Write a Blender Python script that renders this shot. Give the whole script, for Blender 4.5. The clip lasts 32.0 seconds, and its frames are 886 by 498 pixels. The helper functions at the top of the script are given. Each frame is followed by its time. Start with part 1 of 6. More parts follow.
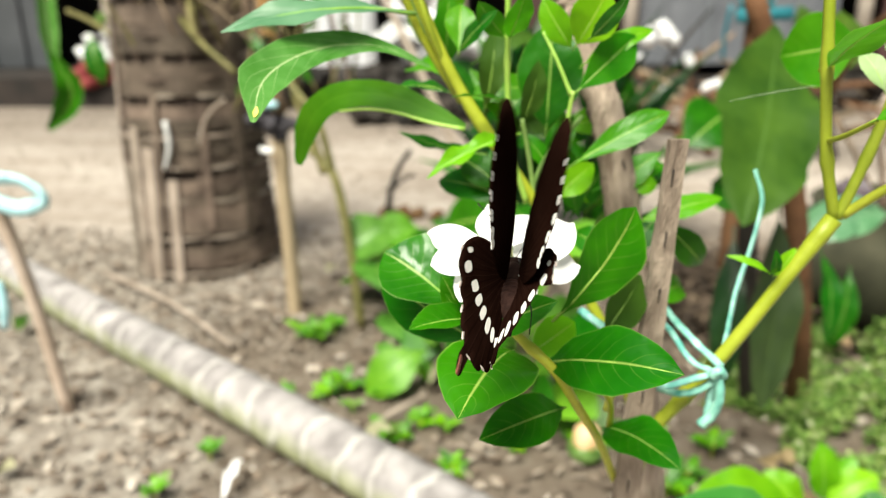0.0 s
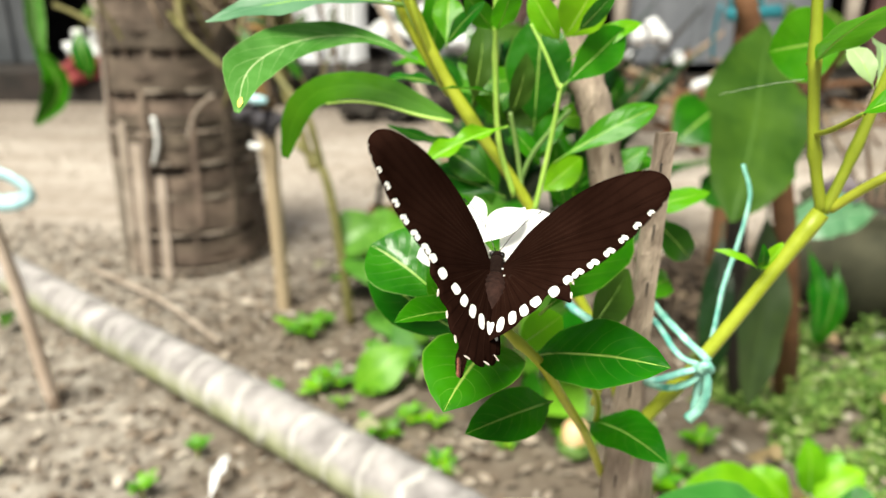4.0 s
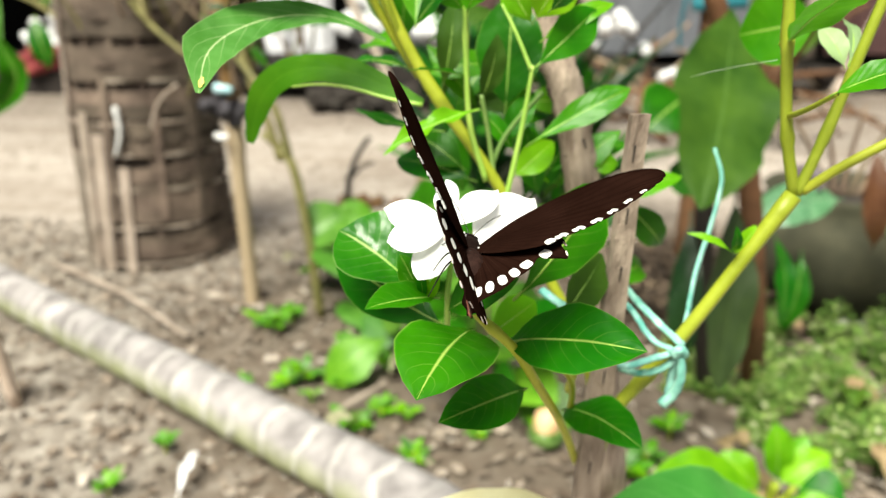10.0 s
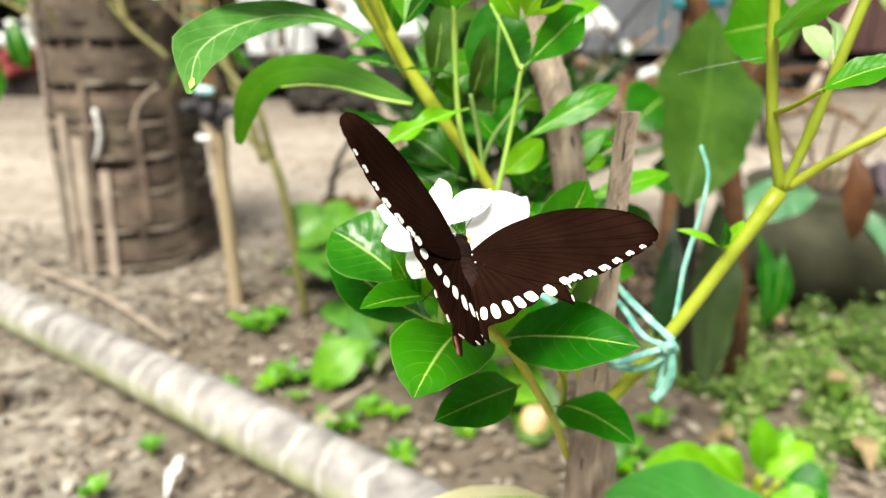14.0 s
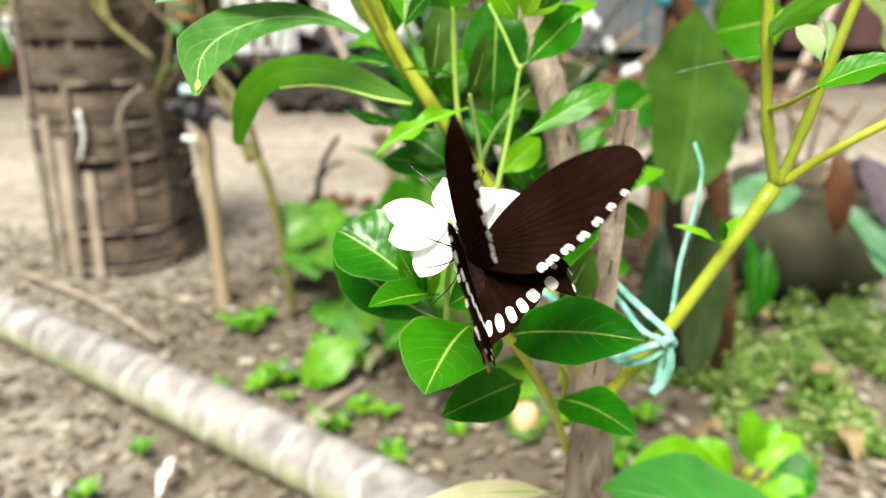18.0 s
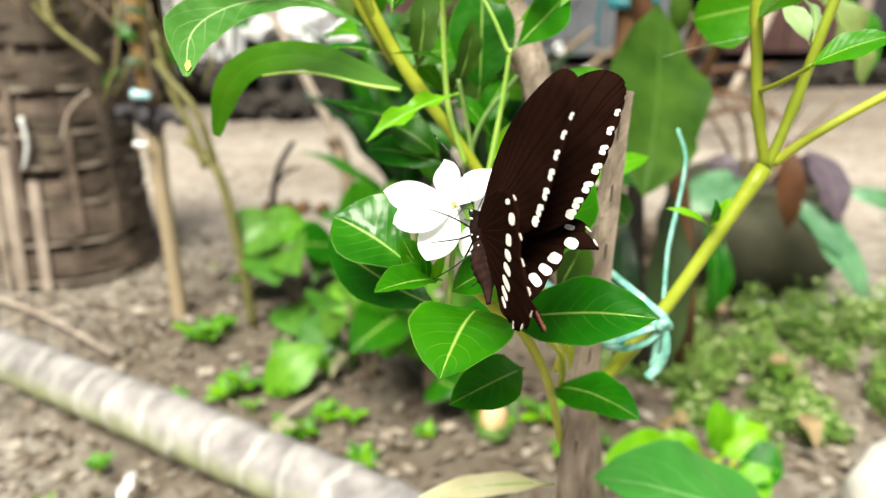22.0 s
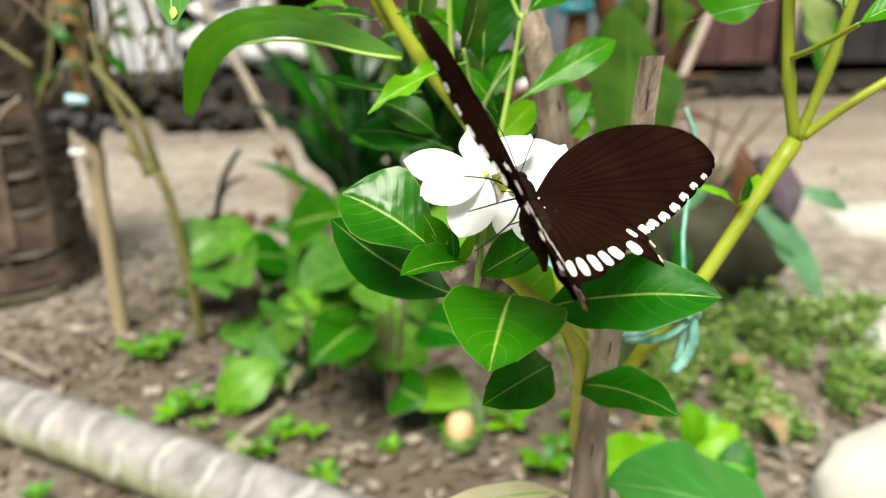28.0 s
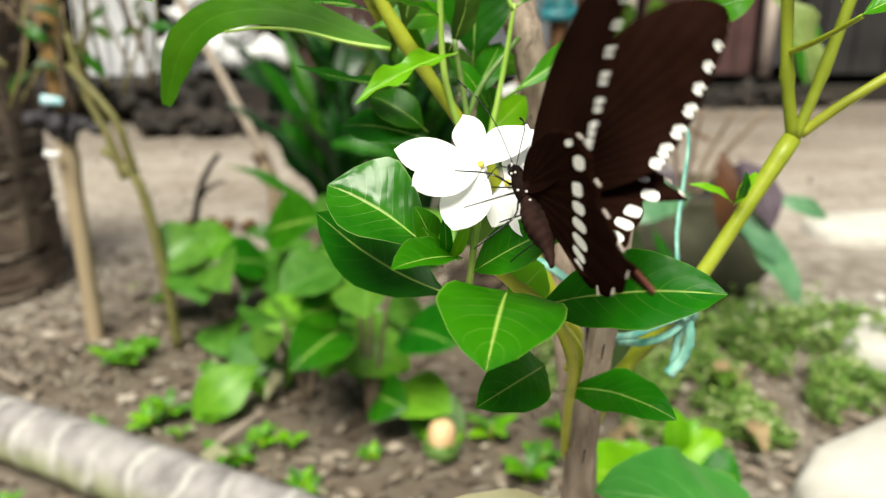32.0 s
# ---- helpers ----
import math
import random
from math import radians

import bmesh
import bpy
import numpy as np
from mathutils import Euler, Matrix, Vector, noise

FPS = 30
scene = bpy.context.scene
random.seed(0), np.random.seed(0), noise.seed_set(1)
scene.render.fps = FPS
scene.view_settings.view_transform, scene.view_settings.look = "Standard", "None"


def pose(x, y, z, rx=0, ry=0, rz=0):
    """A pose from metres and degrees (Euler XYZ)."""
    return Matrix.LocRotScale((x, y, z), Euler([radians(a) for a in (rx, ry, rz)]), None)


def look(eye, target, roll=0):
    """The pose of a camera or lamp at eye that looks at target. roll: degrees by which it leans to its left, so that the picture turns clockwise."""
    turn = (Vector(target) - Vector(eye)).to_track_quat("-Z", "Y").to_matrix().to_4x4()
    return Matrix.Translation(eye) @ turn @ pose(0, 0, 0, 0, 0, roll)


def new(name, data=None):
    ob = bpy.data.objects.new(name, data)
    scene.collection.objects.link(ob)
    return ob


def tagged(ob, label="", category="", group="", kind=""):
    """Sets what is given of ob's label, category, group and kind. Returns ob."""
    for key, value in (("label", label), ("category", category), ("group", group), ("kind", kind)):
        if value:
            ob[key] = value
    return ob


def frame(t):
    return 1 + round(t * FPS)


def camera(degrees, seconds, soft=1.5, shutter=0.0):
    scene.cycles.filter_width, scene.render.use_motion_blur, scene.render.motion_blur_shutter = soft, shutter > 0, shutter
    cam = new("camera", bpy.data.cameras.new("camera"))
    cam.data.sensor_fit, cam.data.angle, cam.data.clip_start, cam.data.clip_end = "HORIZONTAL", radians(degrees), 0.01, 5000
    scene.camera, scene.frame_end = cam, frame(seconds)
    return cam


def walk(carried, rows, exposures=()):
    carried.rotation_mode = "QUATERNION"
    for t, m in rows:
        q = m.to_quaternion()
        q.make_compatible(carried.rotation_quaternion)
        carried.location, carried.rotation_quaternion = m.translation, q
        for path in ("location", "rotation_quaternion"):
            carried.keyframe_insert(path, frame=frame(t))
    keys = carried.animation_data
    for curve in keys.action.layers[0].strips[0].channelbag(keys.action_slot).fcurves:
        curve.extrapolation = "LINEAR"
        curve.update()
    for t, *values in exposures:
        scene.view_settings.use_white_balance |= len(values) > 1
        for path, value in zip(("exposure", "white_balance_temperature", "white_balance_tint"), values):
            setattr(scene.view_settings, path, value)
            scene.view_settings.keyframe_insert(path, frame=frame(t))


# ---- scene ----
cam = camera(61.75, 32.0, soft=1.2, shutter=0.4)
cam.data.dof.use_dof = True
cam.data.dof.focus_distance = 0.180
cam.data.dof.aperture_fstop = 11.5
PATH = [
    (0, (0.019, -0.257, 0.518), (-0.244, 1.619, -0.124), -1.0),
    (0.5, (0.019, -0.257, 0.518), (-0.24, 1.619, -0.124), -0.9),
    (1, (0.019, -0.256, 0.518), (-0.234, 1.62, -0.127), -0.8),
    (1.5, (0.019, -0.256, 0.517), (-0.229, 1.619, -0.134), -0.8),
    (2, (0.019, -0.256, 0.517), (-0.228, 1.62, -0.133), -0.8),
    (2.5, (0.02, -0.256, 0.516), (-0.226, 1.62, -0.132), -0.6),
    (3, (0.02, -0.256, 0.516), (-0.224, 1.62, -0.132), -0.6),
    (3.5, (0.02, -0.256, 0.516), (-0.222, 1.621, -0.131), -0.6),
    (5.5, (0.021, -0.254, 0.514), (-0.2, 1.623, -0.14), -0.6),
    (6, (0.022, -0.254, 0.513), (-0.198, 1.624, -0.14), -0.5),
    (6.5, (0.021, -0.254, 0.513), (-0.198, 1.622, -0.144), -0.4),
    (7, (0.021, -0.253, 0.513), (-0.197, 1.624, -0.142), -0.4),
    (7.5, (0.02, -0.253, 0.514), (-0.192, 1.624, -0.143), -0.4),
    (8, (0.02, -0.253, 0.514), (-0.181, 1.625, -0.144), -0.4),
    (8.5, (0.02, -0.254, 0.513), (-0.172, 1.625, -0.144), -0.2),
    (9, (0.02, -0.253, 0.512), (-0.159, 1.627, -0.147), -0.0),
    (9.5, (0.02, -0.252, 0.512), (-0.148, 1.627, -0.155), -0.1),
    (10, (0.019, -0.251, 0.512), (-0.137, 1.627, -0.157), -0.3),
    (10.5, (0.019, -0.251, 0.512), (-0.129, 1.627, -0.159), -0.4),
    (11, (0.018, -0.251, 0.513), (-0.124, 1.628, -0.158), -0.5),
    (11.5, (0.017, -0.251, 0.512), (-0.118, 1.629, -0.154), -0.3),
    (12, (0.017, -0.251, 0.512), (-0.106, 1.631, -0.154), -0.1),
    (12.5, (0.016, -0.251, 0.513), (-0.104, 1.631, -0.153), -0.4),
    (13, (0.016, -0.251, 0.512), (-0.099, 1.631, -0.154), -0.3),
    (13.5, (0.016, -0.251, 0.513), (-0.096, 1.629, -0.159), -0.4),
    (14, (0.016, -0.252, 0.512), (-0.094, 1.629, -0.158), -0.5),
    (14.5, (0.016, -0.251, 0.513), (-0.096, 1.628, -0.163), -0.7),
    (16.5, (0.013, -0.255, 0.512), (-0.103, 1.626, -0.159), -0.9),
    (17, (0.012, -0.255, 0.513), (-0.092, 1.627, -0.156), -0.8),
    (17.5, (0.011, -0.256, 0.512), (-0.073, 1.627, -0.159), -0.7),
    (18, (0.01, -0.255, 0.513), (-0.058, 1.627, -0.162), -0.7),
    (18.5, (0.008, -0.255, 0.511), (-0.038, 1.628, -0.161), -0.6),
    (19, (0.008, -0.254, 0.51), (-0.019, 1.629, -0.165), -0.6),
    (19.5, (0.006, -0.254, 0.509), (-0.006, 1.631, -0.16), -0.6),
    (20, (0.004, -0.253, 0.509), (0.013, 1.637, -0.146), -0.6),
    (20.5, (0.003, -0.252, 0.509), (0.027, 1.64, -0.139), -0.7),
    (21, (0.0, -0.252, 0.508), (0.042, 1.639, -0.142), -0.8),
    (21.5, (-0.002, -0.252, 0.507), (0.051, 1.638, -0.146), -0.7),
    (22, (-0.005, -0.252, 0.505), (0.057, 1.636, -0.154), -0.7),
    (22.5, (-0.008, -0.25, 0.503), (0.064, 1.637, -0.156), -0.7),
    (23, (-0.011, -0.25, 0.501), (0.069, 1.635, -0.164), -0.8),
    (23.5, (-0.013, -0.249, 0.5), (0.082, 1.635, -0.163), -0.8),
    (24, (-0.015, -0.247, 0.499), (0.091, 1.639, -0.159), -0.9),
    (24.5, (-0.018, -0.245, 0.498), (0.104, 1.642, -0.154), -0.9),
    (25, (-0.018, -0.242, 0.496), (0.124, 1.647, -0.145), -0.6),
    (25.5, (-0.019, -0.241, 0.495), (0.126, 1.651, -0.137), -0.8),
    (27.5, (-0.024, -0.231, 0.488), (0.188, 1.655, -0.143), -0.1),
    (28, (-0.026, -0.228, 0.488), (0.192, 1.659, -0.138), -0.3),
    (28.5, (-0.026, -0.227, 0.488), (0.192, 1.66, -0.139), -0.1),
    (29, (-0.027, -0.226, 0.488), (0.19, 1.663, -0.132), 0.1),
    (29.5, (-0.027, -0.225, 0.487), (0.192, 1.664, -0.132), 0.2),
    (30, (-0.028, -0.225, 0.487), (0.195, 1.664, -0.13), -0.3),
    (30.5, (-0.029, -0.223, 0.486), (0.2, 1.663, -0.138), -0.3),
    (31, (-0.029, -0.222, 0.484), (0.212, 1.664, -0.137), -0.0),
    (31.5, (-0.029, -0.221, 0.483), (0.223, 1.666, -0.13), 0.2),
    (32, (-0.028, -0.22, 0.482), (0.245, 1.667, -0.123), 0.5),
]
walk(cam, [(t, look(eye, target, roll)) for t, eye, target, roll in PATH], exposures=[(0, 0.92, 6690, 2), (20, 0.98, 6690, 2), (27, 0.66, 6690, 2), (32, 0.55, 6690, 2)])

# ---- light: a bright overcast day in open shade ----
world = bpy.data.worlds.new("sky")
world.use_nodes = True
scene.world = world
sky = world.node_tree.nodes.new("ShaderNodeTexSky")
sky.sky_type = "NISHITA"
sky.sun_disc = False
sky.air_density, sky.dust_density, sky.ozone_density = 0.6, 5.0, 0.3
sky.sun_elevation, sky.sun_rotation = radians(59), radians(198)
world.node_tree.nodes["Background"].inputs[1].default_value = 0.046
world.node_tree.links.new(sky.outputs[0], world.node_tree.nodes["Background"].inputs[0])
sun_data = bpy.data.lights.new("sun", "SUN")
sun_data.energy, sun_data.angle, sun_data.color = 5.0, radians(32), (1.0, 0.955, 0.87)
sun = new("sun", sun_data)
sun.matrix_world = look((-0.8, -2.1, 4.2), (0, 0.3, 0))


# ---- materials ----
class Net:
    """A node material in the making."""

    def __init__(self, name, rough=0.6, spec=0.4):
        self.mat = bpy.data.materials.new(name)
        self.mat.use_nodes = True
        self.tree = self.mat.node_tree
        self.bsdf = self.tree.nodes["Principled BSDF"]
        self.bsdf.inputs["Roughness"].default_value = rough
        self.bsdf.inputs["Specular IOR Level"].default_value = spec

    def node(self, kind, **values):
        n = self.tree.nodes.new(kind)
        for key, value in values.items():
            n.inputs[key].default_value = value
        return n

    def link(self, a, b):
        self.tree.links.new(a, b)

    def coords(self, kind="Object"):
        return self.node("ShaderNodeTexCoord").outputs[kind]

    def noise(self, scale, detail=4.0, rough=0.55, kind="Object", stretch=None):
        n = self.node("ShaderNodeTexNoise", Scale=scale, Detail=detail, Roughness=rough)
        v = self.coords(kind)
        if stretch:
            m = self.node("ShaderNodeMapping", Scale=stretch)
            self.link(v, m.inputs[0])
            v = m.outputs[0]
        self.link(v, n.inputs["Vector"])
        return n.outputs["Fac"]

    def math(self, op, a, b=0.0, c=0.0):
        n = self.node("ShaderNodeMath")
        n.operation = op
        for k, v in enumerate((a, b, c)):
            if isinstance(v, (int, float)):
                n.inputs[k].default_value = v
            else:
                self.link(v, n.inputs[k])
        return n.outputs[0]

    def ramp(self, fac, stops):
        n = self.node("ShaderNodeValToRGB")
        els = n.color_ramp.elements
        while len(els) < len(stops):
            els.new(0.5)
        for e, (p, col) in zip(els, stops):
            e.position, e.color = p, (*col, 1.0)
        self.link(fac, n.inputs[0])
        return n.outputs[0]

    def mix(self, fac, a, b, mode="MIX"):
        n = self.node("ShaderNodeMix")
        n.data_type, n.blend_type = "RGBA", mode
        for k, v in ((0, fac), (6, a), (7, b)):
            if isinstance(v, (int, float)):
                n.inputs[k].default_value = v
            elif isinstance(v, tuple):
                n.inputs[k].default_value = (*v, 1.0)
            else:
                self.link(v, n.inputs[k])
        return n.outputs[2]

    def vary(self, col, amount=0.25, hue=0.03):
        """Each object a little lighter, darker or yellower than the next."""
        r = self.node("ShaderNodeObjectInfo").outputs["Random"]
        h = self.node("ShaderNodeHueSaturation")
        self.link(self.math("MULTIPLY_ADD", r, 2 * amount, 1 - amount), h.inputs["Value"])
        self.link(self.math("MULTIPLY_ADD", r, -2 * hue, 0.5 + hue), h.inputs["Hue"])
        self.link(col, h.inputs["Color"])
        return h.outputs[0]

    def colour(self, col):
        if isinstance(col, tuple):
            self.bsdf.inputs["Base Color"].default_value = (*col, 1.0)
        else:
            self.link(col, self.bsdf.inputs["Base Color"])

    def bump(self, height, strength=0.3, distance=0.002):
        n = self.node("ShaderNodeBump", Strength=strength, Distance=distance)
        self.link(height, n.inputs["Height"])
        self.link(n.outputs[0], self.bsdf.inputs["Normal"])

    def shine(self, col, share=0.3):
        """Lets light through a thin blade."""
        out = self.tree.nodes["Material Output"]
        t = self.node("ShaderNodeBsdfTranslucent")
        if isinstance(col, tuple):
            t.inputs[0].default_value = (*col, 1.0)
        else:
            self.link(col, t.inputs[0])
        m = self.node("ShaderNodeMixShader")
        m.inputs[0].default_value = share
        self.link(self.bsdf.outputs[0], m.inputs[1])
        self.link(t.outputs[0], m.inputs[2])
        self.link(m.outputs[0], out.inputs[0])


def leaf_material(name, dark, light, vein, rough=0.35, glow=0.3, veins=9.0, lines=0.6, spec=0.5, patch=55.0, relief=0.4):
    """A leaf blade: UV x runs from base to tip, y across from -1 to 1 (kept as 0 to 1)."""
    n = Net(name, rough, spec)
    uv = n.node("ShaderNodeSeparateXYZ")
    n.link(n.coords("UV"), uv.inputs[0])
    u = uv.outputs[0]
    v = n.math("ABSOLUTE", n.math("MULTIPLY_ADD", uv.outputs[1], 2.0, -1.0))
    blotch = n.noise(patch, 4.0)
    base = n.mix(n.ramp(blotch, [(0.3, (0, 0, 0)), (0.75, (1, 1, 1))]), dark, light)
    wob = n.math("MULTIPLY_ADD", n.noise(90.0, 2.0), 0.35, 0.0)
    phase = n.math("ADD", n.math("SUBTRACT", n.math("MULTIPLY", u, veins), n.math("MULTIPLY", n.math("POWER", v, 1.25), 2.1)), wob)
    saw = n.math("ABSOLUTE", n.math("SUBTRACT", n.math("FRACT", phase), 0.5))
    side = n.math("MULTIPLY", n.math("SMOOTH_MIN", n.math("MAXIMUM", n.math("MULTIPLY_ADD", saw, -17.0, 1.0), 0.0), 1.0, 0.1), n.math("SUBTRACT", 1.0, v))
    mid = n.math("MAXIMUM", n.math("MULTIPLY_ADD", v, -20.0, 1.0), 0.0)
    rib = n.math("MINIMUM", n.math("ADD", n.math("MULTIPLY", side, lines), mid), 1.0)
    rim = n.math("MULTIPLY", n.math("MAXIMUM", n.math("MULTIPLY_ADD", v, 22.0, -21.0), 0.0), 0.35)
    col = n.vary(n.mix(n.math("MAXIMUM", rib, rim), base, vein), 0.15, 0.012)
    n.colour(col)
    quilt = n.math("MULTIPLY_ADD", saw, 0.14, n.math("MULTIPLY", n.noise(60.0, 2.5), 2.0))
    n.bump(quilt, relief, 0.0014)
    n.shine(n.mix(0.5, col, light), glow)
    return n.mat


def plain(name, a, b, scale=40.0, rough=0.6, bump=0.3, distance=0.001, stretch=None, spec=0.4, vary=0.1, fine=6.0):
    n = Net(name, rough, spec)
    f = n.noise(scale, 5.0, 0.6, stretch=stretch)
    g = n.noise(scale * fine, 3.0, 0.6, stretch=stretch)
    col = n.mix(n.ramp(f, [(0.32, (0, 0, 0)), (0.68, (1, 1, 1))]), a, b)
    col = n.mix(n.math("MULTIPLY", g, 0.35), col, tuple(c * 0.55 for c in a))
    n.colour(n.vary(col, vary, 0.01) if vary else col)
    n.bump(n.math("ADD", f, n.math("MULTIPLY", g, 0.5)), bump, distance)
    return n.mat


M_leaf = leaf_material("glossy_leaf", (0.010, 0.108, 0.0008), (0.033, 0.205, 0.0015), (0.36, 0.5, 0.1), lines=0.2, rough=0.38, spec=0.19, glow=0.34, relief=0.45)
M_leaf_dark = leaf_material("dark_leaf", (0.008, 0.078, 0.001), (0.022, 0.142, 0.003), (0.28, 0.42, 0.09), glow=0.24, lines=0.13, rough=0.36, spec=0.2, relief=0.5)
M_leaf_lime = leaf_material("lime_leaf", (0.11, 0.37, 0.004), (0.21, 0.52, 0.01), (0.4, 0.6, 0.07), glow=0.45, lines=0.15, spec=0.3)
M_leaf_fresh = leaf_material("fresh_leaf", (0.03, 0.2, 0.002), (0.085, 0.32, 0.005), (0.38, 0.56, 0.1), glow=0.45, lines=0.15, rough=0.33, spec=0.3)
M_leaf_pale = leaf_material("pale_leaf", (0.011, 0.108, 0.0018), (0.04, 0.2, 0.006), (0.46, 0.58, 0.22), lines=0.22, rough=0.25, spec=0.42, patch=90.0, relief=0.75)
M_leaf_dull = leaf_material("dull_leaf", (0.018, 0.062, 0.003), (0.075, 0.15, 0.012), (0.085, 0.165, 0.025), rough=0.6, lines=0.25, patch=24.0, spec=0.25)
M_leaf_red = leaf_material("red_leaf", (0.09, 0.025, 0.012), (0.15, 0.05, 0.02), (0.2, 0.07, 0.03), rough=0.5)
M_leaf_wan = leaf_material("wan_leaf", (0.17, 0.25, 0.06), (0.28, 0.36, 0.11), (0.34, 0.42, 0.16), rough=0.5, lines=0.1)
M_leaf_silver = leaf_material("silvery_leaf", (0.2, 0.33, 0.13), (0.33, 0.45, 0.23), (0.45, 0.55, 0.34), rough=0.45, lines=0.1, spec=0.3)
M_leaf_purple = leaf_material("purple_leaf", (0.07, 0.05, 0.07), (0.13, 0.1, 0.12), (0.2, 0.16, 0.18), rough=0.5)
M_leaf_broad = leaf_material("broad_leaf", (0.07, 0.30, 0.04), (0.11, 0.38, 0.06), (0.3, 0.6, 0.2), rough=0.35, lines=0.5, veins=7.0)
M_leaf_cream = leaf_material("cream_leaf", (0.55, 0.5, 0.26), (0.72, 0.68, 0.45), (0.8, 0.78, 0.6), rough=0.6, lines=0.2)
M_fallen = leaf_material("fallen_leaf", (0.26, 0.25, 0.14), (0.4, 0.38, 0.25), (0.5, 0.48, 0.35), rough=0.7, lines=0.2)
M_leaf_under = leaf_material("leaf_underside", (0.03, 0.135, 0.003), (0.06, 0.195, 0.006), (0.07, 0.21, 0.01), rough=0.5, glow=0.4, lines=0.05, spec=0.12)
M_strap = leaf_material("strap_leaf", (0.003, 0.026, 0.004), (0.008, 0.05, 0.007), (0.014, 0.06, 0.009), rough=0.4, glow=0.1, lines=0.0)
# Base made paler and whiter: sky sheen on the blade put into its colour.
M_leaf_sheen = leaf_material("sheen_leaf", (0.04, 0.17, 0.015), (0.115, 0.3, 0.07), (0.5, 0.62, 0.32), rough=0.24, lines=0.42, patch=80.0)
M_leaf_teal = leaf_material("teal_leaf", (0.07, 0.2, 0.09), (0.15, 0.31, 0.17), (0.25, 0.4, 0.25), rough=0.4, lines=0.05)
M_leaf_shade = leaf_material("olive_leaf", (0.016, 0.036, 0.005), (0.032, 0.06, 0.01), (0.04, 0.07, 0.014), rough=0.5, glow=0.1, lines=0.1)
M_leaf_dry = leaf_material("dry_leaf", (0.22, 0.15, 0.07), (0.4, 0.3, 0.16), (0.5, 0.4, 0.25), rough=0.7)
M_stem = plain("green_stem", (0.235, 0.285, 0.014), (0.365, 0.42, 0.036), 60.0, 0.45, 0.2, stretch=(1, 1, 1))
M_olive = plain("olive_stem", (0.12, 0.11, 0.035), (0.22, 0.195, 0.07), 40.0, 0.6)
M_brown = plain("brown_stem", (0.075, 0.036, 0.014), (0.17, 0.085, 0.035), 25.0, 0.8, 0.5, 0.002)
M_pole = plain("pale_pole", (0.42, 0.34, 0.28), (0.6, 0.51, 0.43), 25.0, 0.7)
M_stem_young = plain("young_stem", (0.22, 0.42, 0.06), (0.34, 0.52, 0.1), 60.0, 0.4, 0.15)
M_stem_pale = plain("pale_stem", (0.38, 0.42, 0.03), (0.54, 0.57, 0.055), 60.0, 0.45, 0.15)
M_petal = Net("white_petal", 0.55, 0.3)
M_petal.colour(M_petal.mix(M_petal.noise(120.0), (0.87, 0.87, 0.88), (0.93, 0.93, 0.93)))
M_petal.bump(M_petal.noise(300.0), 0.1, 0.0003)
M_petal.shine((0.95, 0.95, 0.94), 0.22)
M_petal = M_petal.mat
M_eye = plain("flower_eye", (0.7, 0.62, 0.08), (0.8, 0.75, 0.2), 300.0)
M_stick = plain("grey_stick", (0.13, 0.09, 0.06), (0.32, 0.24, 0.165), 30.0, 0.85, 0.6, 0.002, stretch=(1, 1, 0.12))
M_stake = plain("grey_stake", (0.115, 0.08, 0.058), (0.5, 0.41, 0.325), 130.0, 0.9, 0.8, 0.002, stretch=(1, 1, 0.3), fine=4.0)
M_bamboo = plain("bamboo", (0.3, 0.235, 0.14), (0.45, 0.37, 0.25), 20.0, 0.55, 0.3, stretch=(1, 1, 0.15))
M_bamboo_dark = plain("browned_bamboo", (0.2, 0.105, 0.03), (0.33, 0.2, 0.075), 20.0, 0.55, 0.3, stretch=(1, 1, 0.15))
M_weave = plain("weathered_bamboo", (0.058, 0.041, 0.031), (0.2, 0.152, 0.117), 16.0, 0.8, 0.5, 0.002, vary=0.4)
M_lath = plain("pale_lath", (0.21, 0.168, 0.132), (0.4, 0.335, 0.28), 18.0, 0.8, 0.5, 0.002, vary=0.25)
M_string = plain("plastic_string", (0.07, 0.32, 0.27), (0.36, 0.66, 0.57), 220.0, 0.35, 0.5, 0.0008, stretch=(1, 1, 0.1))
M_ribbon = plain("blue_ribbon", (0.3, 0.6, 0.66), (0.6, 0.82, 0.85), 80.0, 0.4)
M_black = plain("black_cloth", (0.026, 0.023, 0.028), (0.06, 0.055, 0.065), 60.0, 0.8)
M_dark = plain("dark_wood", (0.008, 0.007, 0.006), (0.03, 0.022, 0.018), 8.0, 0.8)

# Dark brown for the guard's added core, the shade inside it as colour.
M_plinth_core = plain("guard_core_shade", (0.035, 0.026, 0.02), (0.12, 0.09, 0.07), 14.0, 0.95)


# ---- building helpers ----
def finish(bm, smooth=True):
    me = bpy.data.meshes.new("mesh")
    bm.normal_update()
    for f in bm.faces:
        f.smooth = smooth
    bm.to_mesh(me)
    bm.free()
    return me


def thing(name, label, category, group="", kind="", at=(0, 0, 0)):
    ob = new(name)
    ob.empty_display_size = 0.02
    ob.location = at
    return tagged(ob, label, category, group, kind)


def part(name, bm, material, parent, label="", smooth=True):
    """Links a bmesh, or a mesh made before, as one mesh under a thing or part; its points are in world places."""
    me = bm if isinstance(bm, bpy.types.Mesh) else finish(bm, smooth)
    if not me.materials:
        me.materials.append(material)
    ob = new(name, me)
    if parent:
        ob.parent = parent
        ob.matrix_parent_inverse = chain(parent).inverted()
    return tagged(ob, label)


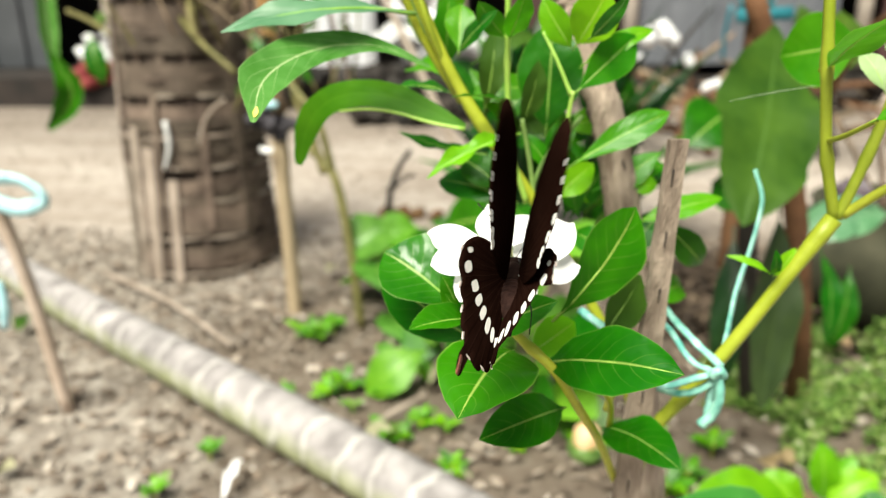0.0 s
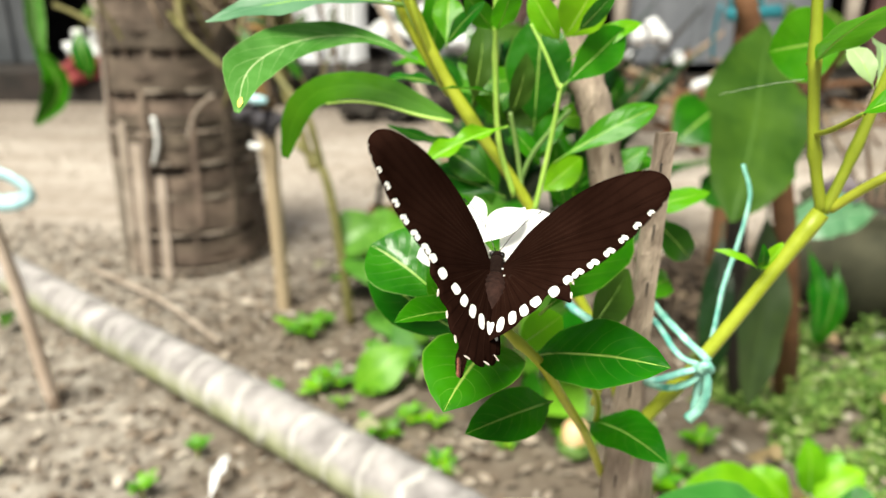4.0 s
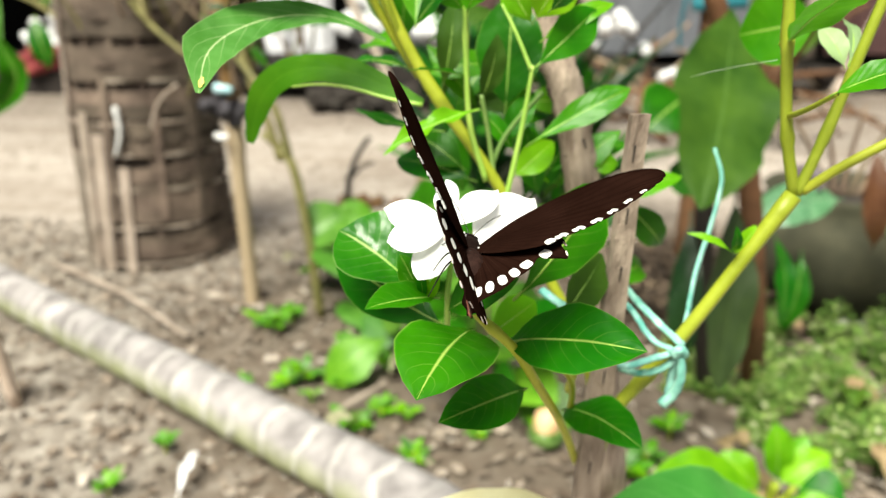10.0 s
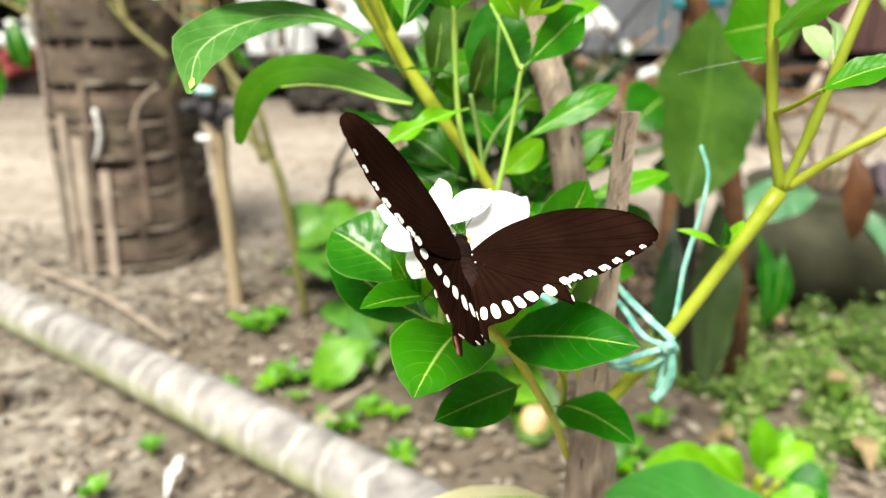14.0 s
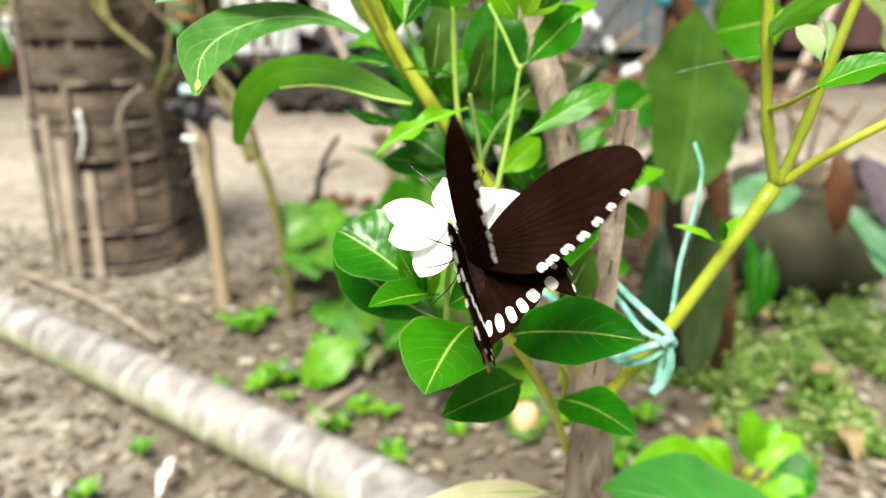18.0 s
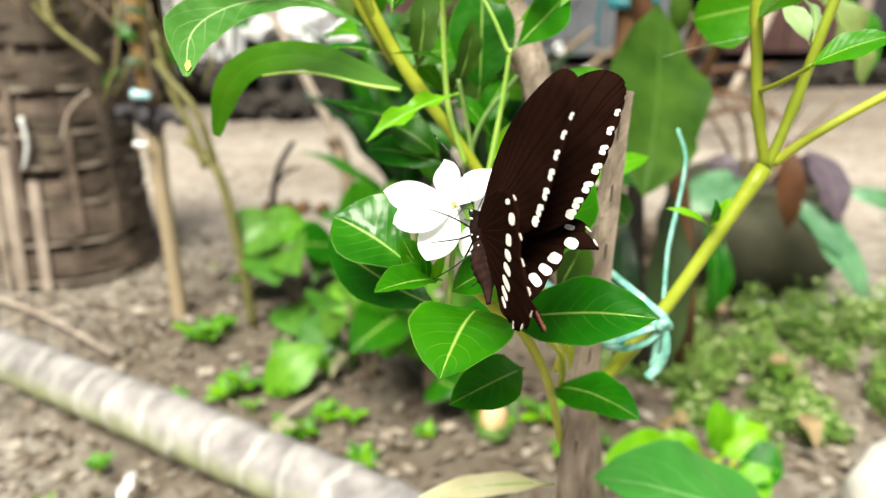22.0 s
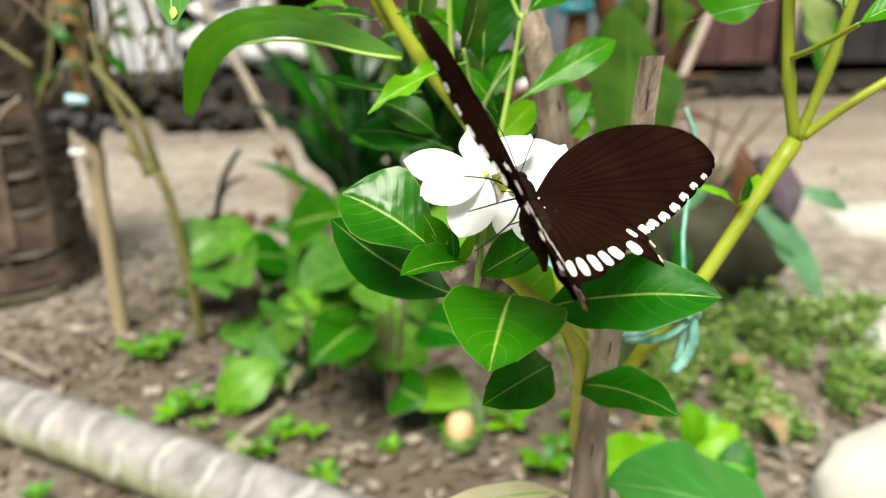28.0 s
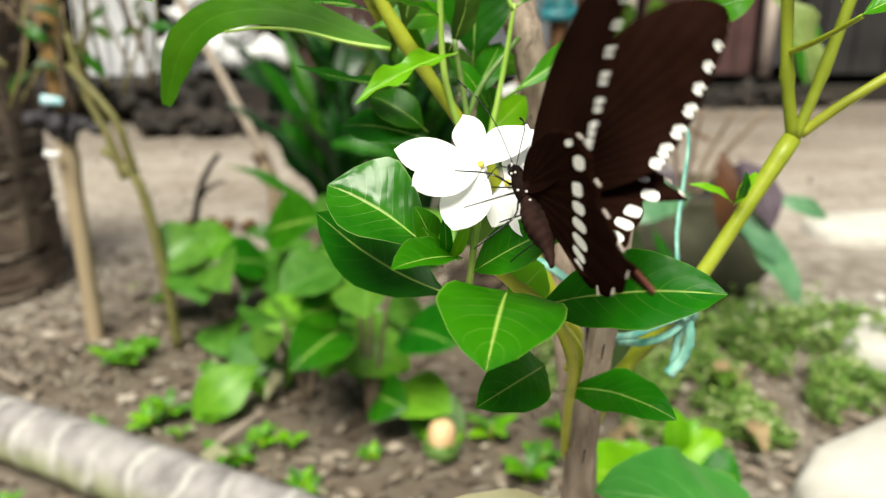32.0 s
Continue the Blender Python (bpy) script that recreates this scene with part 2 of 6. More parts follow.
def chain(ob):
    m = ob.matrix_parent_inverse @ ob.matrix_basis if ob.parent else ob.matrix_basis.copy()
    while ob.parent:
        ob = ob.parent
        m = (ob.matrix_parent_inverse @ ob.matrix_basis if ob.parent else ob.matrix_basis) @ m
    return m


def spline(points, steps=8):
    """Points along a smooth curve through the given ones."""
    p = [Vector(q) for q in points]
    p = [2 * p[0] - p[1], *p, 2 * p[-1] - p[-2]]
    out = []
    for i in range(1, len(p) - 2):
        for s in range(steps):
            t = s / steps
            a, b, c, d = p[i - 1], p[i], p[i + 1], p[i + 2]
            out.append(0.5 * (2 * b + (c - a) * t + (2 * a - 5 * b + 4 * c - d) * t * t + (3 * b - a - 3 * c + d) * t**3))
    out.append(p[-2])
    return out


def tube(points, r0, r1=None, sides=8, steps=6, rough=0.0, nodes=(), bm=None, flat=1.0):
    """A tapered tube through the points, swollen at the nodes (shares of its length)."""
    bm = bm or bmesh.new()
    line = spline(points, steps)
    r1 = r0 if r1 is None else r1
    side = None
    rings = []
    for i, p in enumerate(line):
        way = (line[min(i + 1, len(line) - 1)] - line[max(i - 1, 0)]).normalized()
        side = way.orthogonal().normalized() if side is None else (side - way * side.dot(way)).normalized()
        up = way.cross(side)
        s = i / (len(line) - 1)
        r = r0 + (r1 - r0) * s
        r *= 1 + sum(0.28 * math.exp(-(((s - q) * 40) ** 2)) for q in nodes)
        ring = []
        for k in range(sides):
            a = 2 * math.pi * k / sides
            rr = r * (1 + rough * noise.noise(Vector((i * 0.7, k * 1.3, r0 * 999))))
            ring.append(bm.verts.new(p + side * math.cos(a) * rr + up * math.sin(a) * rr * flat))
        rings.append(ring)
    for a, b in zip(rings, rings[1:]):
        for k in range(sides):
            bm.faces.new((a[k], a[(k + 1) % sides], b[(k + 1) % sides], b[k]))
    bm.faces.new(rings[0][::-1])
    bm.faces.new(rings[-1])
    return bm


def blade(base, tip, width, up=(0, 0, 1), arch=0.15, fold=0.15, droop=0.0, wave=0.02, wide_at=0.5, sharp=1.0, n=12, m=8, seed=0, stalk=0.1):
    """A leaf blade from base to tip. up: the way its face looks; arch: how far it bows along up, as a share of its length; fold: how far its halves
    rise; wide_at: where it is widest."""
    base, tip, up = Vector(base), Vector(tip), Vector(up)
    ahead = tip - base
    length = ahead.length
    ahead.normalize()
    up = (up - ahead * up.dot(ahead)).normalized()
    across = ahead.cross(up)
    bm = bmesh.new()
    uv = bm.loops.layers.uv.new("UVMap")
    where, rows = {}, []
    e = math.log(0.5) / math.log(wide_at)
    for i in range(n + 1):
        u = i / n
        g = max(0.0, (u - stalk) / (1 - stalk))
        w = width / 2 * max(math.sin(math.pi * g**e), 0.0) ** (0.75 if sharp < 1.5 else 0.95 if sharp < 2.5 else 1.15)
        w = max(w, length * 0.008 * (1 - 0.6 * u))
        row = []
        for j in range(m + 1):
            v = 2 * j / m - 1
            rise = length * (arch * 4 * u * (1 - u) - droop * u * u)
            rise += fold * abs(v) * w + wave * length * math.sin(u * 17 + seed * 5 + (2 if v > 0 else 0)) * v * v * (w / width * 2)
            rise += 0.012 * length * noise.noise(Vector((u * 4, v * 2, seed * 3.7)))
            edge = 1 + 0.05 * noise.noise(Vector((u * 7, v, seed * 9.1)))
            p = base + ahead * (u * length) + across * (v * w * edge) + up * rise
            vert = bm.verts.new(p)
            where[vert] = (u, j / m)
            row.append(vert)
        rows.append(row)
    for a, b in zip(rows, rows[1:]):
        for j in range(m):
            f = bm.faces.new((a[j], b[j], b[j + 1], a[j + 1]))
            for loop in f.loops:
                loop[uv].uv = where[loop.vert]
    return bm


def bent_blade(points, widths, up, fold=0.2, wave=0.06, ragged=0.0, n=26, m=8, seed=0):
    """A leaf blade along a bent line, with its width at each point of the line."""
    line = spline(points, max(2, n // (len(points) - 1)))
    bm = bmesh.new()
    uv = bm.loops.layers.uv.new("UVMap")
    where, rows = {}, []
    top = len(line) - 1
    for i, p in enumerate(line):
        u = i / top
        way = (line[min(i + 1, top)] - line[max(i - 1, 0)]).normalized()
        nn = Vector(up)
        nn = (nn - way * nn.dot(way)).normalized()
        across = way.cross(nn)
        k = u * (len(widths) - 1)
        j = min(int(k), len(widths) - 2)
        w = (widths[j] + (widths[j + 1] - widths[j]) * (k - j)) / 2
        row = []
        for q in range(m + 1):
            v = 2 * q / m - 1
            edge = 1 + 0.06 * noise.noise(Vector((u * 8, v, seed))) + ragged * max(0, u - 0.8) * noise.noise(Vector((u * 60, v * 3, seed)))
            vert = bm.verts.new(p + across * v * w * edge + nn * (fold * abs(v) * w + wave * w * math.sin(u * 16 + 2 * v) * v * v))
            where[vert] = (u, q / m)
            row.append(vert)
        rows.append(row)
    for a, b in zip(rows, rows[1:]):
        for q in range(m):
            f = bm.faces.new((a[q], b[q], b[q + 1], a[q + 1]))
            for loop in f.loops:
                loop[uv].uv = where[loop.vert]
    return bm


def leaf(parent, base, tip, width, material=None, rib=True, label="", rib_material=None, **shape):
    """A leaf and its midrib, as a part of its plant."""
    ob = part("leaf", blade(base, tip, width, **shape), material or M_leaf, parent, label)
    if rib:
        arch, droop = shape.get("arch", 0.15), shape.get("droop", 0.0)
        b, t = Vector(base), Vector(tip)
        a = t - b
        ln = a.length
        up = Vector(shape.get("up", (0, 0, 1)))
        up = (up - a * up.dot(a) / ln**2).normalized()
        pts = [b + a * s + up * (ln * (arch * 4 * s * (1 - s) - droop * s * s) - ln * 0.004) for s in (0, 0.2, 0.4, 0.6, 0.8, 0.93)]
        part("midrib", tube(pts, ln * 0.0105, ln * 0.003, 6, 2), rib_material or M_stem_young, ob)
    return ob


# ---- ground ----
def ground_height(x, y):
    h = 0.012 * noise.noise(Vector((x * 3.1, y * 3.1, 0))) + 0.006 * noise.noise(Vector((x * 11, y * 11, 3)))
    return h * min(1.0, max(0.15, 1.6 - y)) - 0.006


def ground_material():
    n = Net("bare_earth", 0.9, 0.2)
    sep = n.node("ShaderNodeSeparateXYZ")
    n.link(n.coords("Object"), sep.inputs[0])
    big = n.noise(3.0, 5.0)
    mid = n.noise(22.0, 6.0, 0.65)
    fine = n.noise(140.0, 4.0, 0.7)
    soil = n.ramp(mid, [(0.28, (0.10, 0.084, 0.070)), (0.5, (0.235, 0.207, 0.178)), (0.72, (0.45, 0.415, 0.372))])
    sand = n.ramp(mid, [(0.28, (0.26, 0.222, 0.192)), (0.45, (0.4, 0.352, 0.312)), (0.7, (0.52, 0.468, 0.422))])
    smear = n.ramp(n.noise(1.6, 5.0, 0.6, stretch=(0.6, 1.8, 1)), [(0.36, (0.7, 0.67, 0.64)), (0.58, (1, 1, 1))])
    sand = n.mix(1.0, sand, smear, "MULTIPLY")
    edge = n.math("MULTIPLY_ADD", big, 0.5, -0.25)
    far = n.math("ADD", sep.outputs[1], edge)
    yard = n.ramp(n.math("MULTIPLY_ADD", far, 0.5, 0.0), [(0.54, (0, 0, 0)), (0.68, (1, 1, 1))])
    # Eave shade put into the sand colour, deepening toward the house.
    eave_shade = n.ramp(n.math("MULTIPLY", far, 0.25), [(0.52, (0, 0, 0)), (0.8, (1, 1, 1))])
    sand = n.mix(n.math("MULTIPLY", eave_shade, 0.68), sand, (0.1, 0.08, 0.064))
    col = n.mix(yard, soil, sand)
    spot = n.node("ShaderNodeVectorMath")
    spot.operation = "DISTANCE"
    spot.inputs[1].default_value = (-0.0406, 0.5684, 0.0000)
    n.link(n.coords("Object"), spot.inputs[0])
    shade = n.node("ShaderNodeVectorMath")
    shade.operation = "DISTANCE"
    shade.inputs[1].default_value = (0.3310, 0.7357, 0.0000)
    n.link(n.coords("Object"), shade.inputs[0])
    rear_patch = n.node("ShaderNodeVectorMath")
    rear_patch.operation = "DISTANCE"
    rear_patch.inputs[1].default_value = (0.36, 1.12, 0.0)
    n.link(n.coords("Object"), rear_patch.inputs[0])
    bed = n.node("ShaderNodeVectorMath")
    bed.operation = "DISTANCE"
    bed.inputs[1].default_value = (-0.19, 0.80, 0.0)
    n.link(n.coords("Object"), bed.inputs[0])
    # Discs of darker soil: damp earth, with shade under the plants in the colour.
    damp_and_shade = n.ramp(n.math("ADD", n.math("MINIMUM", n.math("MINIMUM", spot.outputs["Value"], shade.outputs["Value"]), n.math("MINIMUM", bed.outputs["Value"], rear_patch.outputs["Value"])), n.math("MULTIPLY", mid, 0.25)), [(0.36, (1, 1, 1)), (0.58, (0, 0, 0))])
    col = n.mix(n.math("MULTIPLY", damp_and_shade, 0.72), col, (0.082, 0.059, 0.04))
    # Near-black disc: undergrowth shade behind the stems put into the soil colour.
    dim_spot = n.node("ShaderNodeVectorMath")
    dim_spot.operation = "DISTANCE"
    dim_spot.inputs[1].default_value = (0.38, 1.02, 0.0)
    n.link(n.coords("Object"), dim_spot.inputs[0])
    undergrowth_shade = n.ramp(n.math("ADD", dim_spot.outputs["Value"], n.math("MULTIPLY", mid, 0.2)), [(0.3, (1, 1, 1)), (0.42, (0, 0, 0))])
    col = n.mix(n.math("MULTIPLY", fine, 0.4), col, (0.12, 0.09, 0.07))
    n.colour(n.mix(n.math("MULTIPLY", undergrowth_shade, 0.9), col, (0.032, 0.023, 0.016)))
    n.bump(n.math("ADD", mid, fine), 0.6, 0.006)
    return n.mat


def make_ground():
    bm = bmesh.new()
    xs = sorted([-300, -80, -30, -15, -8, -5, 5, 8, 15, 30, 80, 300] + [-4 + 0.08 * i for i in range(101)])
    ys = sorted([-300, -80, -20, -10, -5, -2, 6, 9, 15, 40, 120, 400] + [-1 + 0.08 * i for i in range(80)])
    grid = [[bm.verts.new((x, y, ground_height(x, y))) for x in xs] for y in ys]
    for a, b in zip(grid, grid[1:]):
        for k in range(len(xs) - 1):
            bm.faces.new((a[k], a[k + 1], b[k + 1], b[k]))
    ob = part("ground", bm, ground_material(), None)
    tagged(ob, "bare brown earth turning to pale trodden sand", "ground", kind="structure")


make_ground()


# ---- the log, the woven guard and the posts ----
def bark_material():
    n = Net("palm_bark", 0.85, 0.2)
    sep = n.node("ShaderNodeSeparateXYZ")
    n.link(n.coords("UV"), sep.inputs[0])
    f = n.noise(30.0, 5.0)
    wob = n.math("MULTIPLY_ADD", n.noise(14.0, 3.0), 0.9, n.math("MULTIPLY", sep.outputs[0], 40.0))
    saw = n.math("ABSOLUTE", n.math("SUBTRACT", n.math("FRACT", wob), 0.5))
    ring = n.math("MULTIPLY", n.math("MAXIMUM", n.math("MULTIPLY_ADD", saw, -7.0, 1.0), 0.0), n.ramp(n.noise(9.0, 2.0), [(0.35, (0.1, 0.1, 0.1)), (0.6, (1, 1, 1))]))
    bark = n.mix(n.ramp(f, [(0.35, (0, 0, 0)), (0.65, (1, 1, 1))]), (0.165, 0.152, 0.152), (0.345, 0.322, 0.322))
    moss = n.ramp(n.math("ADD", sep.outputs[1], n.math("MULTIPLY", n.noise(25.0), 0.3)), [(0.58, (1, 1, 1)), (0.92, (0, 0, 0))])
    bark = n.mix(n.math("MULTIPLY", moss, 0.62), bark, (0.33, 0.37, 0.15))
    n.colour(n.mix(n.math("MULTIPLY", ring, 0.75), bark, (0.52, 0.5, 0.48)))
    n.bump(n.math("ADD", f, ring), 0.6, 0.004)
    return n.mat


def make_log():
    a, b = Vector((-1.62, 1.396, 0.031)), Vector((0.238, 0.137, 0.031))
    log = thing("log", "grey palm log with pale ring scars lying on soil", "log", at=a.lerp(b, 0.5))
    bm = bmesh.new()
    uv = bm.loops.layers.uv.new("UVMap")
    way = (b - a).normalized()
    side = way.cross(Vector((0, 0, 1))).normalized()
    up = side.cross(way)
    rings, where = [], {}
    for i in range(121):
        s = i / 120
        c = a.lerp(b, s) + Vector((0, 0, 0.004 * math.sin(s * 9))) + side * 0.006 * math.sin(s * 7)
        r = 0.0335 + 0.001 * s + 0.0012 * math.cos(s * 46 * 2 * math.pi) + 0.0015 * noise.noise(Vector((s * 30, 0, 0)))
        ring = []
        for k in range(19):
            t = -math.pi / 2 + 2 * math.pi * k / 18
            v = bm.verts.new(c + side * math.cos(t) * r + up * math.sin(t) * r)
            where[v] = (s, (math.sin(t) + 1) / 2)
            ring.append(v)
        rings.append(ring)
    for p, q in zip(rings, rings[1:]):
        for k in range(18):
            f = bm.faces.new((p[k], p[k + 1], q[k + 1], q[k]))
            for lo in f.loops:
                lo[uv].uv = where[lo.vert]
    part("trunk", bm, bark_material(), log)
    cut = tube([a - way * 0.004, a + way * 0.002], 0.034, 0.035, 18, 2)
    part("cut_end", cut, M_stick, log)
    return log


make_log()


def strip(points, width, thick, normal, bm=None):
    """A flat lath along the points, its face looking along normal (a function of the point)."""
    bm = bm or bmesh.new()
    rows = []
    for i, p in enumerate(points):
        way = (points[min(i + 1, len(points) - 1)] - points[max(i - 1, 0)]).normalized()
        nn = normal(p)
        w = way.cross(nn).normalized() * width / 2
        nn = nn * thick / 2
        rows.append([bm.verts.new(p + q) for q in (w + nn, -w + nn, -w - nn, w - nn)])
    for a, b in zip(rows, rows[1:]):
        for k in range(4):
            bm.faces.new((a[k], a[(k + 1) % 4], b[(k + 1) % 4], b[k]))
    bm.faces.new(rows[0][::-1])
    bm.faces.new(rows[-1])
    return bm


def make_guard():
    c = Vector((-0.685, 1.165, 0))
    guard = thing("tree_guard", "weathered woven bamboo tree guard standing on soil", "tree guard", at=c)
    rnd = random.Random(4)

    def out(p):
        return Vector((p.x - c.x, p.y - c.y, 0)).normalized()

    def radius(z):
        return 0.143 - 0.028 * z / 0.7

    # Solid core added so the gaps between bands look shaded inside.
    core = bmesh.new()
    bmesh.ops.create_cone(core, cap_ends=True, segments=24, radius1=0.136, radius2=0.108, depth=0.68, matrix=Matrix.Translation(c + Vector((0, 0, 0.32))))
    part("inner_wall", core, M_plinth_core, guard, "added dark core for the shaded inside of the guard")
    for k in range(16):
        a = 2 * math.pi * (k + rnd.uniform(-0.15, 0.15)) / 16
        top = 0.7 + rnd.uniform(-0.05, 0.06)
        pts = [c + Vector((math.cos(a + 0.06 * z) * (radius(z) - 0.005), math.sin(a + 0.06 * z) * (radius(z) - 0.005), z)) for z in (-0.02, 0.2, 0.45, top)]
        part("stake", strip(spline(pts, 3), rnd.uniform(0.008, 0.012), 0.003, out), M_weave, guard, smooth=False)
    z, i = 0.012, 0
    while z < 0.66:
        h = rnd.uniform(0.022, 0.036) if i % 2 else rnd.uniform(0.005, 0.008)
        start = rnd.uniform(0, 6.28)
        span = 2 * math.pi if i % 2 or rnd.random() < 0.4 else rnd.uniform(2.8, 5.4)
        tilt = rnd.uniform(-0.012, 0.012)
        pts = []
        for k in range(61):
            a = start + span * k / 60
            wv = 0.002 + 0.003 * math.cos(a * 8 + math.pi * (i % 2))
            zz = z + tilt * math.sin(a) + 0.004 * noise.noise(Vector((a * 1.5, z * 40, 0)))
            pts.append(c + Vector((math.cos(a) * (radius(z) + wv), math.sin(a) * (radius(z) + wv), zz)))
        part("band", strip(pts, h, 0.0025, out), M_weave if i % 4 else M_lath, guard, smooth=False)
        z += h * 0.5 + 0.5 * (0.029 if i % 2 == 0 else 0.0065) + rnd.uniform(-0.003, 0.0025)
        i += 1
    for deg, low, high, wide, pale in ((-152, 0.18, 0.5, 0.02, 1), (-140, 0.3, 0.66, 0.012, 1), (-133, 0.0, 0.22, 0.024, 1), (-119, 0.0, 0.3, 0.02, 1), (-106, 0.0, 0.26, 0.026, 1), (-96, 0.1, 0.36, 0.013, 0), (-88, 0.0, 0.2, 0.018, 1), (-60, 0.1, 0.34, 0.012, 0), (-30, 0.1, 0.5, 0.014, 0)):
        a = radians(deg)
        pts = [c + Vector((math.cos(a + 0.05 * q) * (radius(low + (high - low) * q) + 0.0065), math.sin(a + 0.05 * q) * (radius(low + (high - low) * q) + 0.0065), low + (high - low) * q)) for q in (0, 0.35, 0.7, 1)]
        part("split_lath", strip(spline(pts, 4), wide, 0.003, out), M_lath if pale else M_weave, guard, smooth=False)
    part("split_lath", tube([(-0.5400, 1.0000, 0.3548), (-0.5674, 1.0000, 0.3350), (-0.5851, 1.0000, 0.3109), (-0.5995, 1.0000, 0.2722)], 0.004, 0.003, 6, 4, 0.1), M_lath, guard, "curved pale split of bamboo")
    cord = spline([(-0.6694, 1.0200, 0.3129), (-0.6662, 1.0180, 0.2664), (-0.6813, 1.0200, 0.2233)], 5)
    part("cord", tube(cord, 0.005, 0.004, 6, 1), plain("white_cord", (0.5, 0.5, 0.5), (0.75, 0.75, 0.75)), guard, "pale plastic cord")
    return guard


make_guard()


def make_sapling():
    sap = thing("guarded_sapling", "thin twiggy sapling growing inside a bamboo guard", "tree", at=(-0.68, 1.16, 0))
    rnd = random.Random(9)
    part("trunk", tube([(-0.68, 1.16, 0), (-0.67, 1.15, 0.5), (-0.69, 1.14, 1.1)], 0.012, 0.007, 7, 5), M_stick, sap)
    twigs = [
        [(-0.6719, 1.1000, 0.5182), (-0.5780, 1.0000, 0.4574), (-0.4937, 0.9500, 0.4048)],
        [(-0.6223, 1.1000, 0.5612), (-0.5969, 1.0200, 0.5037), (-0.5780, 1.0000, 0.4574)],
        [(-0.9429, 1.2000, 0.5053), (-0.8604, 1.1500, 0.4840), (-0.7888, 1.1000, 0.4541)],
        [(-0.9067, 1.1000, 0.5864), (-0.9090, 1.1000, 0.5469), (-0.9112, 1.1000, 0.4965)],
    ]
    for pts in twigs:
        part("twig", tube(pts, 0.0055, 0.004, 6, 5, 0.1), M_olive, sap)
    part("leaf", bent_blade([(-0.9150, 1.10, 0.56), (-0.9160, 1.09, 0.47), (-0.9120, 1.085, 0.405)], (0.03, 0.034, 0.014), (0.6, -0.75, 0.1), fold=0.8, seed=3, n=14, m=6), M_leaf_sheen, sap, "pale folded hanging leaf")
    part("leaf", bent_blade([(-0.9180, 1.085, 0.430), (-0.8880, 1.085, 0.375), (-0.8960, 1.085, 0.335), (-0.9480, 1.085, 0.285)], (0.012, 0.046, 0.048, 0.01), (0.35, -0.9, 0.15), fold=0.75, wave=0.12, seed=8, n=18, m=6), M_leaf_dark, sap, "green twisted hanging leaf end")
    leaf(sap, (-0.8386, 1.1000, 0.4649), (-0.8139, 1.0800, 0.3725), 0.04, M_leaf_dark, up=(0.3, -0.9, 0.2))
    for k in range(26):
        b = Vector((-0.68 + rnd.uniform(-0.25, 0.3), 1.16 + rnd.uniform(-0.1, 0.1), 0.62 + rnd.uniform(0, 0.45)))
        e = b + Vector((rnd.uniform(-1, 1), rnd.uniform(-0.6, 0.6), rnd.uniform(-1, 0.3))).normalized() * rnd.uniform(0.05, 0.09)
        leaf(sap, b, e, 0.03, M_leaf_dull, rib=False, n=6, m=4, seed=k, up=(rnd.uniform(-0.3, 0.3), -0.6, 0.7))
    for k in range(26):
        b = Vector((-0.62 + rnd.uniform(-0.1, 0.24), 1.06 + rnd.uniform(-0.08, 0.06), 0.4 + rnd.uniform(0, 0.25)))
        e = b + Vector((rnd.uniform(-0.12, 0.12), rnd.uniform(-0.05, 0.05), rnd.uniform(0.08, 0.22)))
        part("twig", tube([b, b.lerp(e, 0.5) + Vector((rnd.uniform(-0.02, 0.02), 0, 0)), e], 0.003, 0.0018, 5, 3), rnd.choice((M_stick, M_olive)), sap)
        leaf(sap, e, e + Vector((rnd.uniform(-0.05, 0.05), -0.01, rnd.uniform(-0.05, 0.02))), 0.022, rnd.choice((M_leaf_dull, M_leaf_dark)), rib=False, n=6, m=4, seed=k + 50, up=(rnd.uniform(-0.3, 0.3), -0.6, 0.7))
    return sap


make_sapling()


